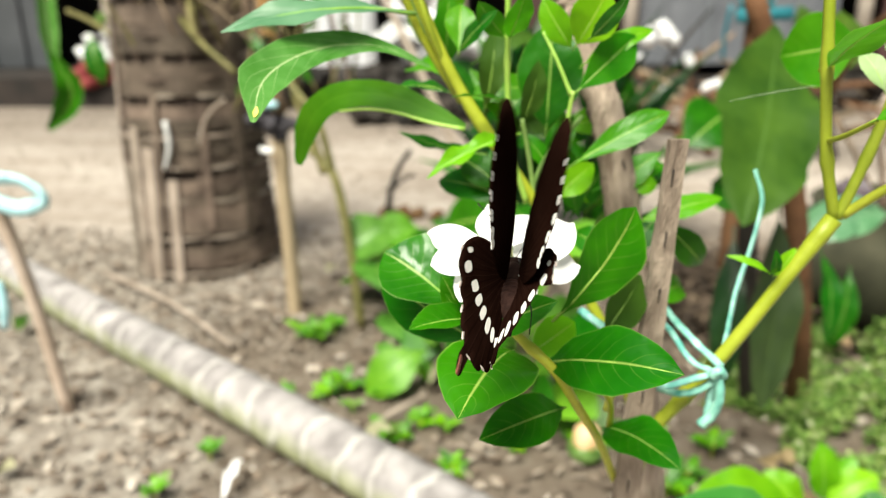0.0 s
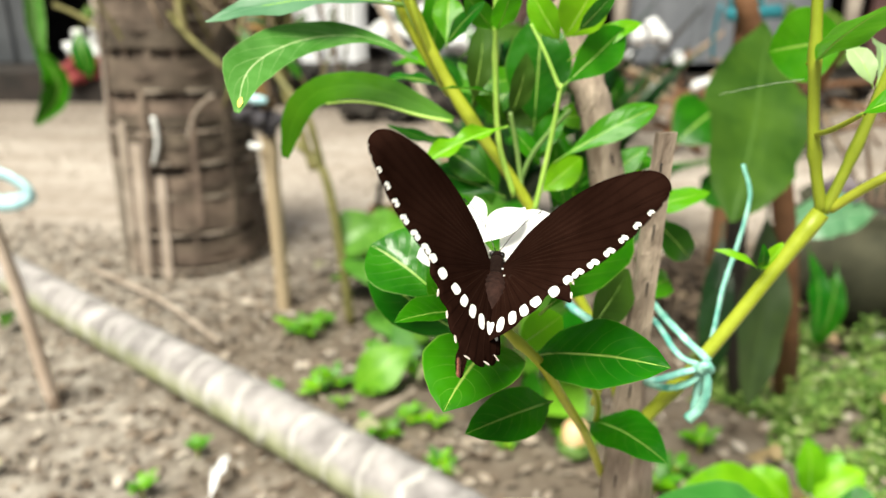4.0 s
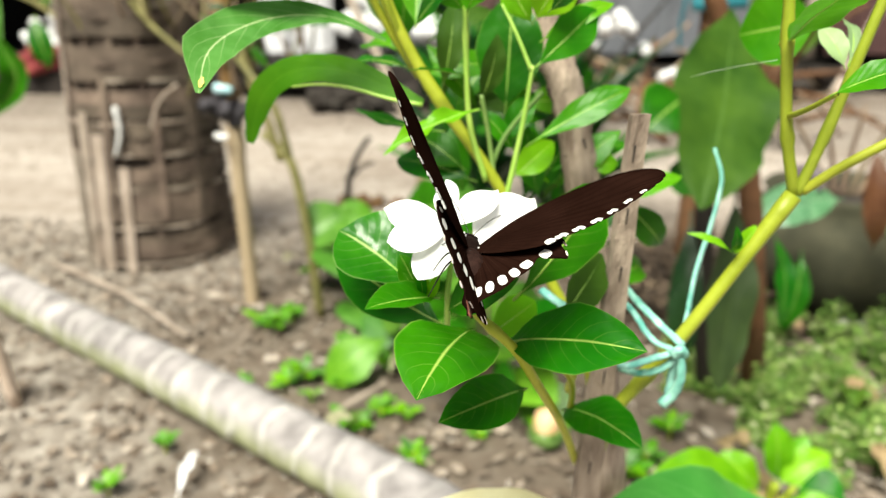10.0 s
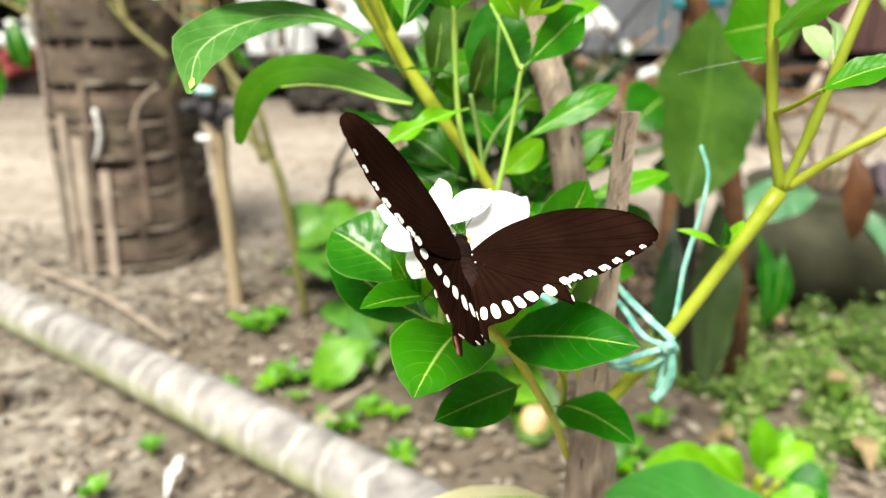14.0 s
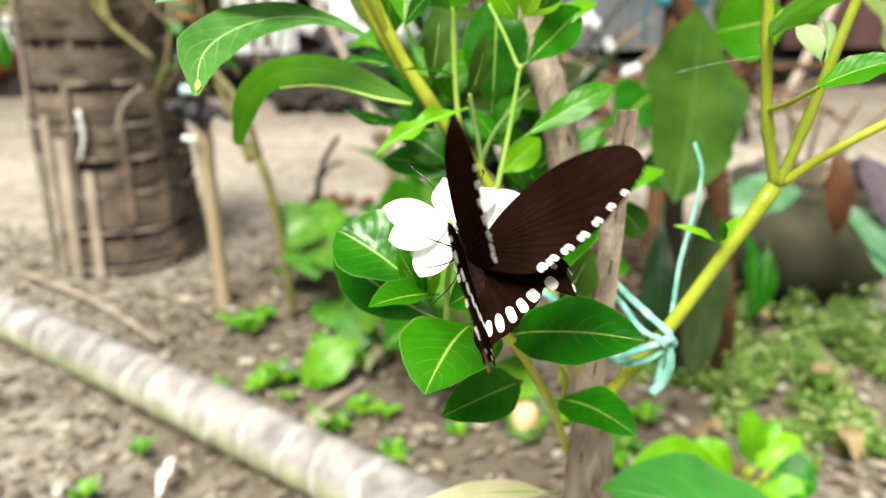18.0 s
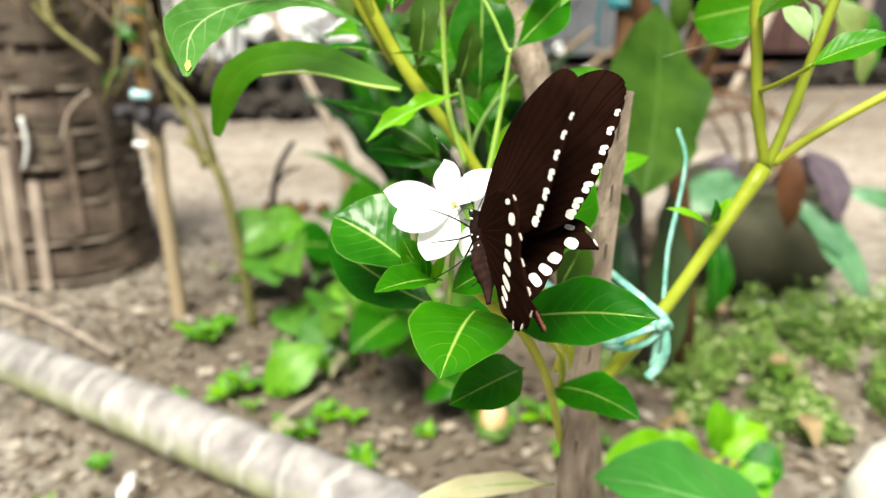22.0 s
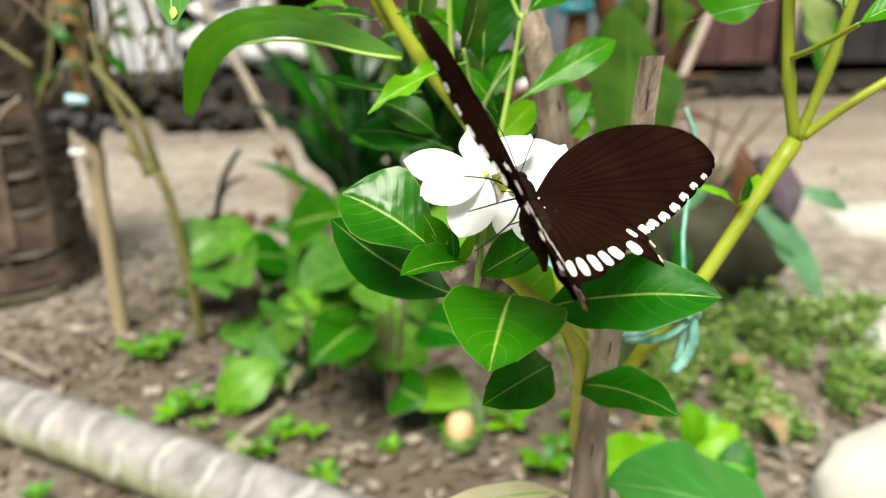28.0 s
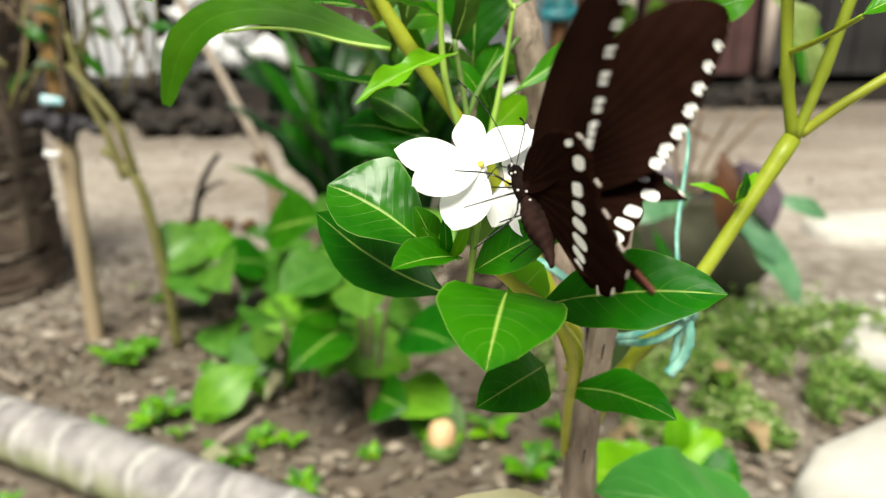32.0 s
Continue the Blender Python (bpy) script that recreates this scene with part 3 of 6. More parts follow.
def make_post():
    post = thing("bamboo_post", "tan bamboo post with black cloth tied round it", "post", at=(-0.415, 0.905, 0))
    part("pole", tube([(-0.409, 0.904, -0.05), (-0.411, 0.905, 0.15), (-0.4135, 0.9065, 0.345)], 0.0125, 0.013, 12, 8, 0.05, (0.8,)), M_bamboo, post)
    part("pole", tube([(-0.4135, 0.9065, 0.34), (-0.417, 0.909, 0.7), (-0.424, 0.912, 1.2)], 0.0135, 0.0145, 12, 8, 0.05, (0.3,)), M_bamboo_dark, post, "browned upper length of bamboo")
    for k, (dx, dz, r) in enumerate(((0.0, 0.0, 0.017), (-0.026, 0.004, 0.012), (0.024, -0.004, 0.012), (0.046, -0.012, 0.008), (-0.008, 0.02, 0.01), (0.012, -0.022, 0.009))):
        bm = bmesh.new()
        q = Vector((-0.415 + dx, 0.893, 0.333 + dz))
        bmesh.ops.create_icosphere(bm, subdivisions=3, radius=r, matrix=Matrix.Translation(q))
        for v in bm.verts:
            v.co += (v.co - q) * 1.1 * noise.noise(v.co * 70)
        part("tie", bm, M_black, post, "ragged black cloth tie")
    part("white_scrap", tube([(-0.4345, 0.8800, 0.2911), (-0.4228, 0.8780, 0.2879), (-0.4150, 0.8800, 0.2915)], 0.005, 0.0045, 7, 3, 0.3), plain("white_scrap", (0.7, 0.7, 0.7), (0.85, 0.85, 0.85)), post, "scrap of white plastic")
    part("mint_scrap", tube([(-0.4269, 0.8800, 0.3653), (-0.4129, 0.8780, 0.3629), (-0.4010, 0.8800, 0.3609)], 0.008, 0.006, 7, 3, 0.3), M_ribbon, post, "scrap of pale mint plastic")
    rnd = random.Random(12)
    for k in range(9):
        z = 0.38 + 0.05 * k
        e = Vector((-0.42 + rnd.uniform(-0.16, 0.12), 0.9 + rnd.uniform(-0.05, 0.08), z + rnd.uniform(0.06, 0.2)))
        part("side_twig", tube([(-0.418, 0.908, z), Vector((-0.418, 0.9, z)).lerp(e, 0.5) + Vector((0, 0, 0.02)), e], 0.004, 0.002, 5, 4), M_stick, post)
    return post


make_post()


def make_bent_shrub():
    shrub = thing("bent_shrub", "bent green stem tied to a bamboo post", "shrub", at=(-0.2744, 0.8413, 0.0000))
    part("stem", tube([(-0.2744, 0.8413, 0.0000), (-0.2823, 0.8400, 0.1105), (-0.3023, 0.8500, 0.2392), (-0.3283, 0.8600, 0.2775), (-0.3531, 0.8700, 0.2960)], 0.008, 0.0068, 8, 6, 0.1), M_olive, shrub)
    part("branch", tube([(-0.3099, 0.8550, 0.2561), (-0.3151, 0.8500, 0.2932), (-0.3295, 0.8500, 0.3458), (-0.3883, 0.8800, 0.4111)], 0.0068, 0.005, 7, 6, 0.1), M_olive, shrub)
    part("branch", tube([(-0.3243, 0.8550, 0.2566), (-0.3423, 0.8600, 0.3180), (-0.3663, 0.8700, 0.3726), (-0.3834, 0.8800, 0.4526)], 0.0065, 0.0045, 7, 6, 0.1), M_olive, shrub)
    rnd = random.Random(17)
    for k in range(24):
        b = Vector((-0.4884, 0.9300, 0.3496)).lerp(Vector((-0.2674, 0.9300, 0.3805)), rnd.random()) + Vector((0, rnd.uniform(-0.05, 0.06), rnd.uniform(-0.02, 0.05)))
        e = b + Vector((rnd.uniform(-0.07, 0.07), rnd.uniform(-0.03, 0.03), rnd.uniform(0.08, 0.2)))
        part("twig", tube([b, b.lerp(e, 0.5) + Vector((rnd.uniform(-0.015, 0.015), 0, 0)), e], 0.0026, 0.0016, 5, 3), rnd.choice((M_stick, M_olive, M_dark)), shrub)
        q = b.lerp(e, rnd.uniform(0.3, 1.0))
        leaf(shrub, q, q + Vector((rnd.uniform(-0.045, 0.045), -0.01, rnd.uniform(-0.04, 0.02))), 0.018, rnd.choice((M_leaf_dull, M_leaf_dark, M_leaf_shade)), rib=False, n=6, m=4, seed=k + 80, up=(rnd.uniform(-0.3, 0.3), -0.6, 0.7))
    return shrub


make_bent_shrub()


def make_ribbon_stick():
    st = thing("marker_stick", "thin pale stick with light blue ribbon tied on top", "stick", at=(-0.6101, 0.5487, 0.0000))
    part("shaft", tube([(-0.6090, 0.5465, -0.0100), (-0.6106, 0.5300, 0.1435), (-0.6177, 0.5100, 0.2870), (-0.6268, 0.5100, 0.3109)], 0.0085, 0.0075, 8, 5, 0.15), plain("peeled_stick", (0.42, 0.33, 0.25), (0.62, 0.52, 0.43), 25.0), st)
    part("ribbon", tube([(-0.6224, 0.5000, 0.3270), (-0.5712, 0.4900, 0.3315), (-0.5421, 0.4900, 0.3110), (-0.5757, 0.4950, 0.2955), (-0.6135, 0.5000, 0.3036), (-0.6232, 0.5000, 0.3236)], 0.0055, 0.0055, 6, 6, 0.2, flat=2.0), M_ribbon, st, "shiny light blue ribbon loop")
    part("ribbon", tube([(-0.6422, 0.5100, 0.1964), (-0.6348, 0.5050, 0.1687), (-0.6402, 0.5050, 0.1379)], 0.007, 0.006, 6, 4, 0.2), M_ribbon, st, "dangling blue ribbon end")
    return st


make_ribbon_stick()


def make_leaning_pole():
    po = thing("leaning_pole", "thin pale bamboo pole leaning over the yard", "pole", at=(-0.2846, 2.4764, 0.0000))
    part("shaft", tube([(-0.1952, 1.6200, 0.1219), (-0.2782, 1.6200, 0.3091), (-0.3799, 1.6200, 0.5261), (-0.4345, 1.6200, 0.6450)], 0.0105, 0.0095, 8, 5, 0.08), M_pole, po)
    part("foot", tube([(-0.2188, 1.5800, 0.1623), (-0.2072, 1.5800, 0.1372), (-0.1823, 1.5500, 0.0733), (-0.1774, 1.5000, -0.1121)], 0.02, 0.015, 7, 4, 0.4), M_stick, po, "dark broken stump at the foot")
    po = thing("leaning_pole", "pale peeled pole leaning before the house", "pole", at=(1.47, 3.25, 0))
    part("shaft", tube([(1.465, 3.25, -0.03), (1.60, 3.25, 0.33), (1.76, 3.25, 0.78)], 0.021, 0.018, 8, 5, 0.08), M_pole, po)
    tw = thing("dead_twig", "dark forked dead twig standing in the soil", "twig", at=(-0.3501, 1.4364, 0.0000))
    part("fork", tube([(-0.3594, 1.4483, -0.0100), (-0.3037, 1.2500, 0.1249), (-0.2830, 1.2500, 0.1816), (-0.2557, 1.2500, 0.2192)], 0.007, 0.005, 6, 5, 0.2), M_dark, tw)
    part("fork", tube([(-0.3009, 1.2500, 0.1306), (-0.2744, 1.2500, 0.1563), (-0.2471, 1.2500, 0.1669)], 0.0045, 0.003, 6, 5, 0.2), M_dark, tw)


make_leaning_pole()


# ---- the flowering plant ----
plant = thing("periwinkle_plant", "green periwinkle shrub with white flowers and glossy leaves", "plant", at=(0.03, 0.02, 0))


def stem(points, r0, r1, name="stem", material=None, nodes=()):
    return part(name, tube(points, r0, r1, 10, 8, 0.04, nodes), material or M_stem, plant)


stem([(0.03, 0.012, -0.03), (0.036, 0.012, 0.2), (0.0564, 0.0120, 0.3083), (0.0606, 0.0100, 0.3355), (0.0659, 0.0060, 0.3567), (0.0713, 0.0040, 0.3668), (0.0859, -0.0040, 0.3950), (0.1171, 0.0000, 0.4449)], 0.0029, 0.0025, nodes=(0.76, 0.99))
stem([(0.1171, 0.0000, 0.4449), (0.1107, 0.0000, 0.4728), (0.1052, 0.0000, 0.5213), (0.1020, 0.0000, 0.5552)], 0.0020, 0.0017, nodes=(0.25, 0.5))
stem([(0.1180, 0.0000, 0.4449), (0.1242, 0.0000, 0.4654), (0.1368, 0.0000, 0.5146), (0.1451, 0.0000, 0.5397)], 0.0019, 0.0016, nodes=(0.35,))
stem([(0.1197, 0.0000, 0.4460), (0.1307, -0.0050, 0.4570), (0.1504, -0.0100, 0.4710), (0.1714, -0.0200, 0.4845)], 0.0017, 0.0014)
stem([(0.040, 0.024, 0.0), (0.046, 0.026, 0.22), (0.0580, 0.0240, 0.3012), (0.0506, 0.0080, 0.3308), (0.0420, -0.0180, 0.3632), (0.0327, -0.0460, 0.3925), (0.0242, -0.0530, 0.4098), (0.0156, -0.0500, 0.4168), (0.0088, -0.0470, 0.4224)], 0.0016, 0.0015, nodes=(0.85,), material=M_stem_pale)
stem([(0.03, 0.014, 0.0), (0.038, 0.014, 0.2), (0.0589, 0.0160, 0.3053), (0.0593, 0.0180, 0.3437), (0.0507, 0.0200, 0.3789), (0.0270, 0.0220, 0.4233), (0.0158, 0.0220, 0.4433), (-0.0115, 0.0240, 0.4828), (-0.0287, 0.0240, 0.5196), (-0.0354, 0.0240, 0.5447)], 0.0023, 0.0021, nodes=(0.6, 0.75))
stem([(-0.0340, 0.0200, 0.5226), (-0.0261, 0.0250, 0.5030), (-0.0131, 0.0300, 0.4798)], 0.0015, 0.0014, "side_stem")
stem([(-0.0278, 0.0200, 0.5225), (-0.0231, 0.0200, 0.5072), (-0.0150, 0.0280, 0.4843)], 0.0011, 0.0013, "side_stem")
stem([(0.0050, 0.0200, 0.5221), (0.0050, 0.0200, 0.4913), (0.0066, 0.0200, 0.4645), (0.0128, 0.0200, 0.4428)], 0.0010, 0.0011, "side_stem", M_stem_young, (0.3,))
stem([(0.0174, 0.0250, 0.5058), (0.0227, 0.0220, 0.4961), (0.0284, 0.0200, 0.4833)], 0.0005, 0.0008, "petiole", M_stem_young)
stem([(0.0288, 0.0200, 0.4853), (0.0259, 0.0200, 0.4647), (0.0205, 0.0180, 0.4368)], 0.0007, 0.0011, "side_stem", M_stem_young, (0.4,))
stem([(0.0105, 0.0250, 0.4743), (0.0134, 0.0250, 0.4593), (0.0160, 0.0220, 0.4423)], 0.0009, 0.0010, "side_stem", M_leaf_pale)
stem([(0.0331, 0.0300, 0.4748), (0.0198, 0.0260, 0.4592), (0.0137, 0.0240, 0.4440)], 0.0009, 0.0010, "side_stem", M_leaf_pale)
stem([(0.045, -0.006, 0.37), (0.0462, -0.0120, 0.3845), (0.0405, -0.0160, 0.3921)], 0.0014, 0.0011, "side_stem", M_stem_pale)
stem([(0.046, -0.008, 0.36), (0.0439, -0.0200, 0.3831), (0.0290, -0.0350, 0.4029)], 0.0013, 0.001, "side_stem", M_stem_pale)
stem([(0.0030, -0.0450, 0.4113), (0.0035, -0.0500, 0.4201), (0.0039, -0.0520, 0.4291), (0.0052, -0.0530, 0.4395)], 0.0010, 0.0008, "flower_stalk", M_stem_young)

# long leaves reaching over the yard
part("leaf", bent_blade([(-0.0231, 0.0180, 0.4939), (-0.0382, 0.0120, 0.5014), (-0.0524, 0.0040, 0.5030), (-0.0635, -0.0120, 0.5003), (-0.0681, -0.0320, 0.4943), (-0.0667, -0.0467, 0.484)], (0.0014, 0.0055, 0.0115, 0.0165, 0.0155, 0.0015), (0.3, -0.65, 0.7), seed=2), M_leaf_sheen, plant)
part("yellow_tip", bent_blade([Vector((-0.0681, -0.0320, 0.4943)).lerp((-0.0667, -0.0467, 0.484), 0.62) + Vector((0.0005, -0.0012, 0)), Vector((-0.0681, -0.0320, 0.4943)).lerp((-0.0667, -0.0467, 0.484), 0.75) + Vector((0.0005, -0.0012, 0)), Vector((-0.0681, -0.0320, 0.4943)).lerp((-0.0667, -0.0467, 0.484), 0.86) + Vector((0.0004, -0.0010, 0))], (0.0005, 0.0017, 0.0005), (0.3, -0.65, 0.7), n=6, m=4), M_eye, plant, "yellowed leaf tip")
bent = part("leaf", bent_blade([(-0.0106, 0.0193, 0.4718), (-0.0233, 0.0240, 0.4766), (-0.0376, 0.0280, 0.4815), (-0.0522, 0.0320, 0.4829), (-0.0659, 0.0355, 0.4801), (-0.0754, 0.0380, 0.4725), (-0.0804, 0.0400, 0.4631), (-0.0840, 0.0411, 0.4520)], (0.0026, 0.0075, 0.0105, 0.0112, 0.0125, 0.0118, 0.0095, 0.003), (0.05, -0.85, 0.45), fold=0.1, ragged=3.0, seed=5), M_leaf_under, plant)
part("midrib", tube([(-0.0106, 0.0180, 0.4714), (-0.0234, 0.0210, 0.4732), (-0.0378, 0.0245, 0.4765), (-0.0506, 0.0280, 0.4773), (-0.0619, 0.0310, 0.4760)], 0.0008, 0.0004, 6, 4), M_stem_young, bent)
leaf(plant, (-0.0282, 0.0200, 0.5127), (-0.0875, -0.0150, 0.5085), 0.0125, M_leaf_teal, up=(0.1, -0.6, 0.8), arch=0.08, sharp=0.6, wide_at=0.62)
# the rosette under the flower
leaf(plant, (-0.0033, -0.0450, 0.4226), (-0.0308, -0.0372, 0.4412), 0.0252, M_leaf_pale, up=(0.35, -0.75, 0.6), arch=0.12, wide_at=0.64, fold=0.35, sharp=0.6)
leaf(plant, (0.0031, -0.0380, 0.4097), (-0.0340, -0.0300, 0.4323), 0.022, M_leaf_dark, up=(0.3, -0.7, 0.6), arch=-0.12, wide_at=0.55)
leaf(plant, (0.0013, -0.0500, 0.4250), (-0.0175, -0.0694, 0.4294), 0.0105, up=(0, -0.5, 0.85), arch=0.06, fold=0.5, sharp=0.8)
leaf(plant, (0.0118, -0.0560, 0.4178), (-0.0010, -0.0925, 0.4158), 0.0282, M_leaf, stalk=0.06, up=(-0.1, -0.55, 0.8), arch=0.12, wide_at=0.52, sharp=0.6)
leaf(plant, (0.0285, -0.0350, 0.3870), (0.0022, -0.0674, 0.3935), 0.0165, M_leaf, up=(0.1, -0.75, 0.6), arch=0.1, wide_at=0.55, stalk=0.06)
leaf(plant, (0.0212, -0.0470, 0.4095), (0.0572, -0.0760, 0.4228), 0.0212, stalk=0.03, up=(0, -0.7, 0.7), arch=0.1, wide_at=0.55, seed=2)
leaf(plant, (0.0430, -0.0080, 0.3630), (0.0658, -0.0436, 0.3713), 0.0190, M_leaf, stalk=0.08, up=(0.1, -0.6, 0.8), arch=0.12)
leaf(plant, (0.0232, -0.0350, 0.4182), (0.0490, -0.0200, 0.4530), 0.0235, up=(0.45, -0.9, 0.1), arch=0.1, wide_at=0.6, sharp=0.8)
leaf(plant, (0.0400, -0.0200, 0.4059), (0.0549, 0.0000, 0.4222), 0.0165, M_leaf_dull, up=(0.3, -0.9, 0.1), arch=0.05)
leaf(plant, (0.0029, -0.0500, 0.4203), (0.0242, -0.0580, 0.4351), 0.0115, M_leaf, up=(-0.25, -0.8, 0.5), arch=0.12, fold=0.4)
leaf(plant, (-0.0034, -0.0500, 0.4227), (-0.0104, -0.0500, 0.4385), 0.0085, M_leaf, up=(0.5, -0.8, 0.2), arch=0.05)
leaf(plant, (-0.0029, -0.0520, 0.4249), (-0.0034, -0.0500, 0.4324), 0.004, M_leaf_lime, up=(0, -0.9, 0.2), arch=0.05, rib=False)
leaf(plant, (0.0153, -0.0350, 0.4056), (0.0311, -0.0200, 0.4118), 0.014, M_leaf_lime, up=(0, -0.9, 0.3), arch=0.05)
# the leafy top
leaf(plant, (0.0274, 0.0260, 0.4549), (0.0657, 0.0328, 0.476), 0.0118, M_leaf_fresh, up=(0.15, -0.75, 0.6), arch=0.06, wide_at=0.62)
leaf(plant, (0.0288, 0.0200, 0.4837), (0.0509, 0.0300, 0.5040), 0.0155, M_leaf_fresh, up=(0.2, -0.9, 0.1), arch=0.04, wide_at=0.6, sharp=0.8)
leaf(plant, (0.0312, 0.0300, 0.4924), (0.0578, 0.0350, 0.5057), 0.008, M_leaf_lime, up=(0, -0.8, 0.5))
leaf(plant, (0.0285, 0.0200, 0.5001), (0.0393, 0.0200, 0.5198), 0.018, M_leaf_lime, up=(0.3, -0.9, 0.1), arch=0.1)
leaf(plant, (0.0289, 0.0300, 0.4985), (0.0170, 0.0300, 0.5173), 0.011, M_leaf_lime, up=(-0.3, -0.9, 0.1), arch=0.1)
leaf(plant, (0.0329, 0.0100, 0.5035), (0.0450, 0.0000, 0.5178), 0.006, M_leaf_pale, up=(0.3, -0.9, 0.2), arch=0.1)
leaf(plant, (-0.0129, 0.0200, 0.4977), (-0.0129, 0.0300, 0.5157), 0.0115, M_leaf_fresh, up=(0.1, -0.9, 0.2), arch=0.05, wide_at=0.6, sharp=0.7)
leaf(plant, (-0.0134, 0.0240, 0.4980), (0.0020, 0.0100, 0.5138), 0.006, M_leaf_pale, up=(-0.3, -0.9, 0.2), arch=0.1)
leaf(plant, (0.0048, 0.0200, 0.5031), (0.0117, 0.0000, 0.5199), 0.01, M_leaf_fresh, up=(0.3, -0.8, 0.3), arch=0.05)
leaf(plant, (0.0044, 0.0200, 0.5035), (-0.0048, 0.0100, 0.5166), 0.009, M_leaf_fresh, up=(-0.3, -0.8, 0.3), arch=0.05)
leaf(plant, (-0.0142, 0.0300, 0.4823), (-0.0465, 0.0500, 0.4812), 0.0075, M_leaf_pale, up=(0, -0.4, 0.9), arch=0.1)
leaf(plant, (0.0067, 0.0220, 0.4805), (-0.0132, 0.0000, 0.4855), 0.0055, M_leaf, up=(0, 0.1, 0.9), arch=0.05)
leaf(plant, (0.0103, 0.0160, 0.4703), (-0.0225, 0.0000, 0.4565), 0.0075, M_leaf_lime, up=(0.1, -0.5, 0.8), arch=0.08, fold=0.6, wave=0.06)
leaf(plant, (-0.0033, 0.0300, 0.4598), (-0.0418, 0.0500, 0.4649), 0.008, M_leaf_dark, up=(0, -0.3, 0.9), arch=-0.05)
leaf(plant, (0.0097, 0.0300, 0.4703), (0.0161, 0.0300, 0.4955), 0.0105, M_leaf_dull, up=(0.5, -0.8, 0.1), arch=0.1)
leaf(plant, (0.0195, 0.0400, 0.4643), (0.0214, 0.0500, 0.5090), 0.026, M_leaf_dark, up=(0, -0.95, 0.1), arch=0.05)
leaf(plant, (-0.0053, 0.0400, 0.4741), (-0.0018, 0.0500, 0.5060), 0.012, M_leaf_dull, up=(0.3, -0.9, 0.1))
leaf(plant, (0.0233, 0.0300, 0.4517), (0.0098, 0.0300, 0.4681), 0.0075, M_leaf_fresh, up=(0, -0.7, 0.6), arch=0.1)
leaf(plant, (0.0177, 0.0350, 0.4528), (0.0304, 0.0450, 0.4726), 0.01, M_leaf, up=(0, -0.9, 0.3), arch=0.1)
leaf(plant, (0.0225, 0.0300, 0.4415), (0.0388, 0.0400, 0.4543), 0.012, M_leaf_lime, up=(0.1, -0.9, 0.3), arch=0.05)
leaf(plant, (0.0041, 0.0400, 0.4420), (-0.0156, 0.0500, 0.4538), 0.014, M_leaf_dark, up=(0, -0.8, 0.5))
leaf(plant, (0.0088, 0.0400, 0.4374), (-0.0268, 0.0600, 0.4415), 0.014, M_leaf_dark, up=(0, -0.8, 0.5))
leaf(plant, (0.0566, 0.0450, 0.4279), (0.0931, 0.0550, 0.4372), 0.0105, M_leaf_lime, up=(0, -0.7, 0.7), arch=0.06)
leaf(plant, (0.0549, 0.0600, 0.4406), (0.0673, 0.0600, 0.4413), 0.009, M_leaf_lime, up=(0, -0.9, 0.3), sharp=0.7, rib=False)
leaf(plant, (0.0690, 0.0600, 0.4258), (0.0908, 0.0700, 0.4023), 0.014, M_leaf_dark, up=(0, -0.9, 0.3))
leaf(plant, (0.0474, 0.0300, 0.4192), (0.0318, 0.0400, 0.4251), 0.012, M_leaf, up=(0, -0.8, 0.5))
rnd_top = random.Random(21)
for k in range(26):
    s = k / 25
    b = Vector((-0.0218, 0.0600, 0.4947)).lerp(Vector((0.0505, 0.0500, 0.3965)), s) + Vector((rnd_top.uniform(-0.012, 0.02), rnd_top.uniform(0.0, 0.03), rnd_top.uniform(-0.012, 0.012)))
    e = b + Vector((rnd_top.uniform(-0.6, 1), rnd_top.uniform(-0.2, 0.6), rnd_top.uniform(-0.5, 0.8))).normalized() * rnd_top.uniform(0.025, 0.042)
    leaf(plant, b, e, rnd_top.uniform(0.009, 0.014), rnd_top.choice((M_leaf_fresh, M_leaf_fresh, M_leaf_dark, M_leaf_dull)), rib=False, n=8, m=6, seed=k, up=(rnd_top.uniform(-0.4, 0.4), -0.8, 0.5))
# the tall branch
stem([(0.1065, 0.0010, 0.4940), (0.1272, 0.0380, 0.5020), (0.1479, 0.0750, 0.4981)], 0.0009, 0.0007, "petiole")
leaf(plant, (0.1479, 0.0750, 0.4981), (0.1191, 0.0900, 0.4914), 0.031, M_leaf_fresh, up=(0.1, -0.95, 0.2), wide_at=0.5, sharp=0.5, arch=0.08)
leaf(plant, (0.1068, 0.0000, 0.4932), (0.1175, -0.0300, 0.5131), 0.018, M_leaf_fresh, up=(0.1, -0.3, -0.9), arch=-0.05)
leaf(plant, (0.1120, -0.0277, 0.4816), (0.1340, -0.0337, 0.4911), 0.0105, M_leaf_fresh, up=(0, -0.6, 0.8), arch=0.08)
stem([(0.1112, 0.0000, 0.4712), (0.1116, -0.0139, 0.4756), (0.1138, -0.0282, 0.4824)], 0.0010, 0.0007, "petiole")
leaf(plant, (0.1270, 0.0000, 0.4862), (0.1210, 0.0100, 0.4989), 0.008, M_leaf_silver, up=(0, -0.9, 0.3))
leaf(plant, (0.1277, 0.0000, 0.4871), (0.1312, 0.0200, 0.5011), 0.007, M_leaf_silver, up=(0.3, -0.9, 0.3))
leaf(plant, (0.0992, 0.0000, 0.4239), (0.0834, 0.0000, 0.4305), 0.003, M_leaf_lime, up=(0, -0.7, 0.7), rib=False)
leaf(plant, (0.0999, 0.0000, 0.4228), (0.1063, 0.0000, 0.4340), 0.006, M_leaf_lime, up=(0, -0.9, 0.3))
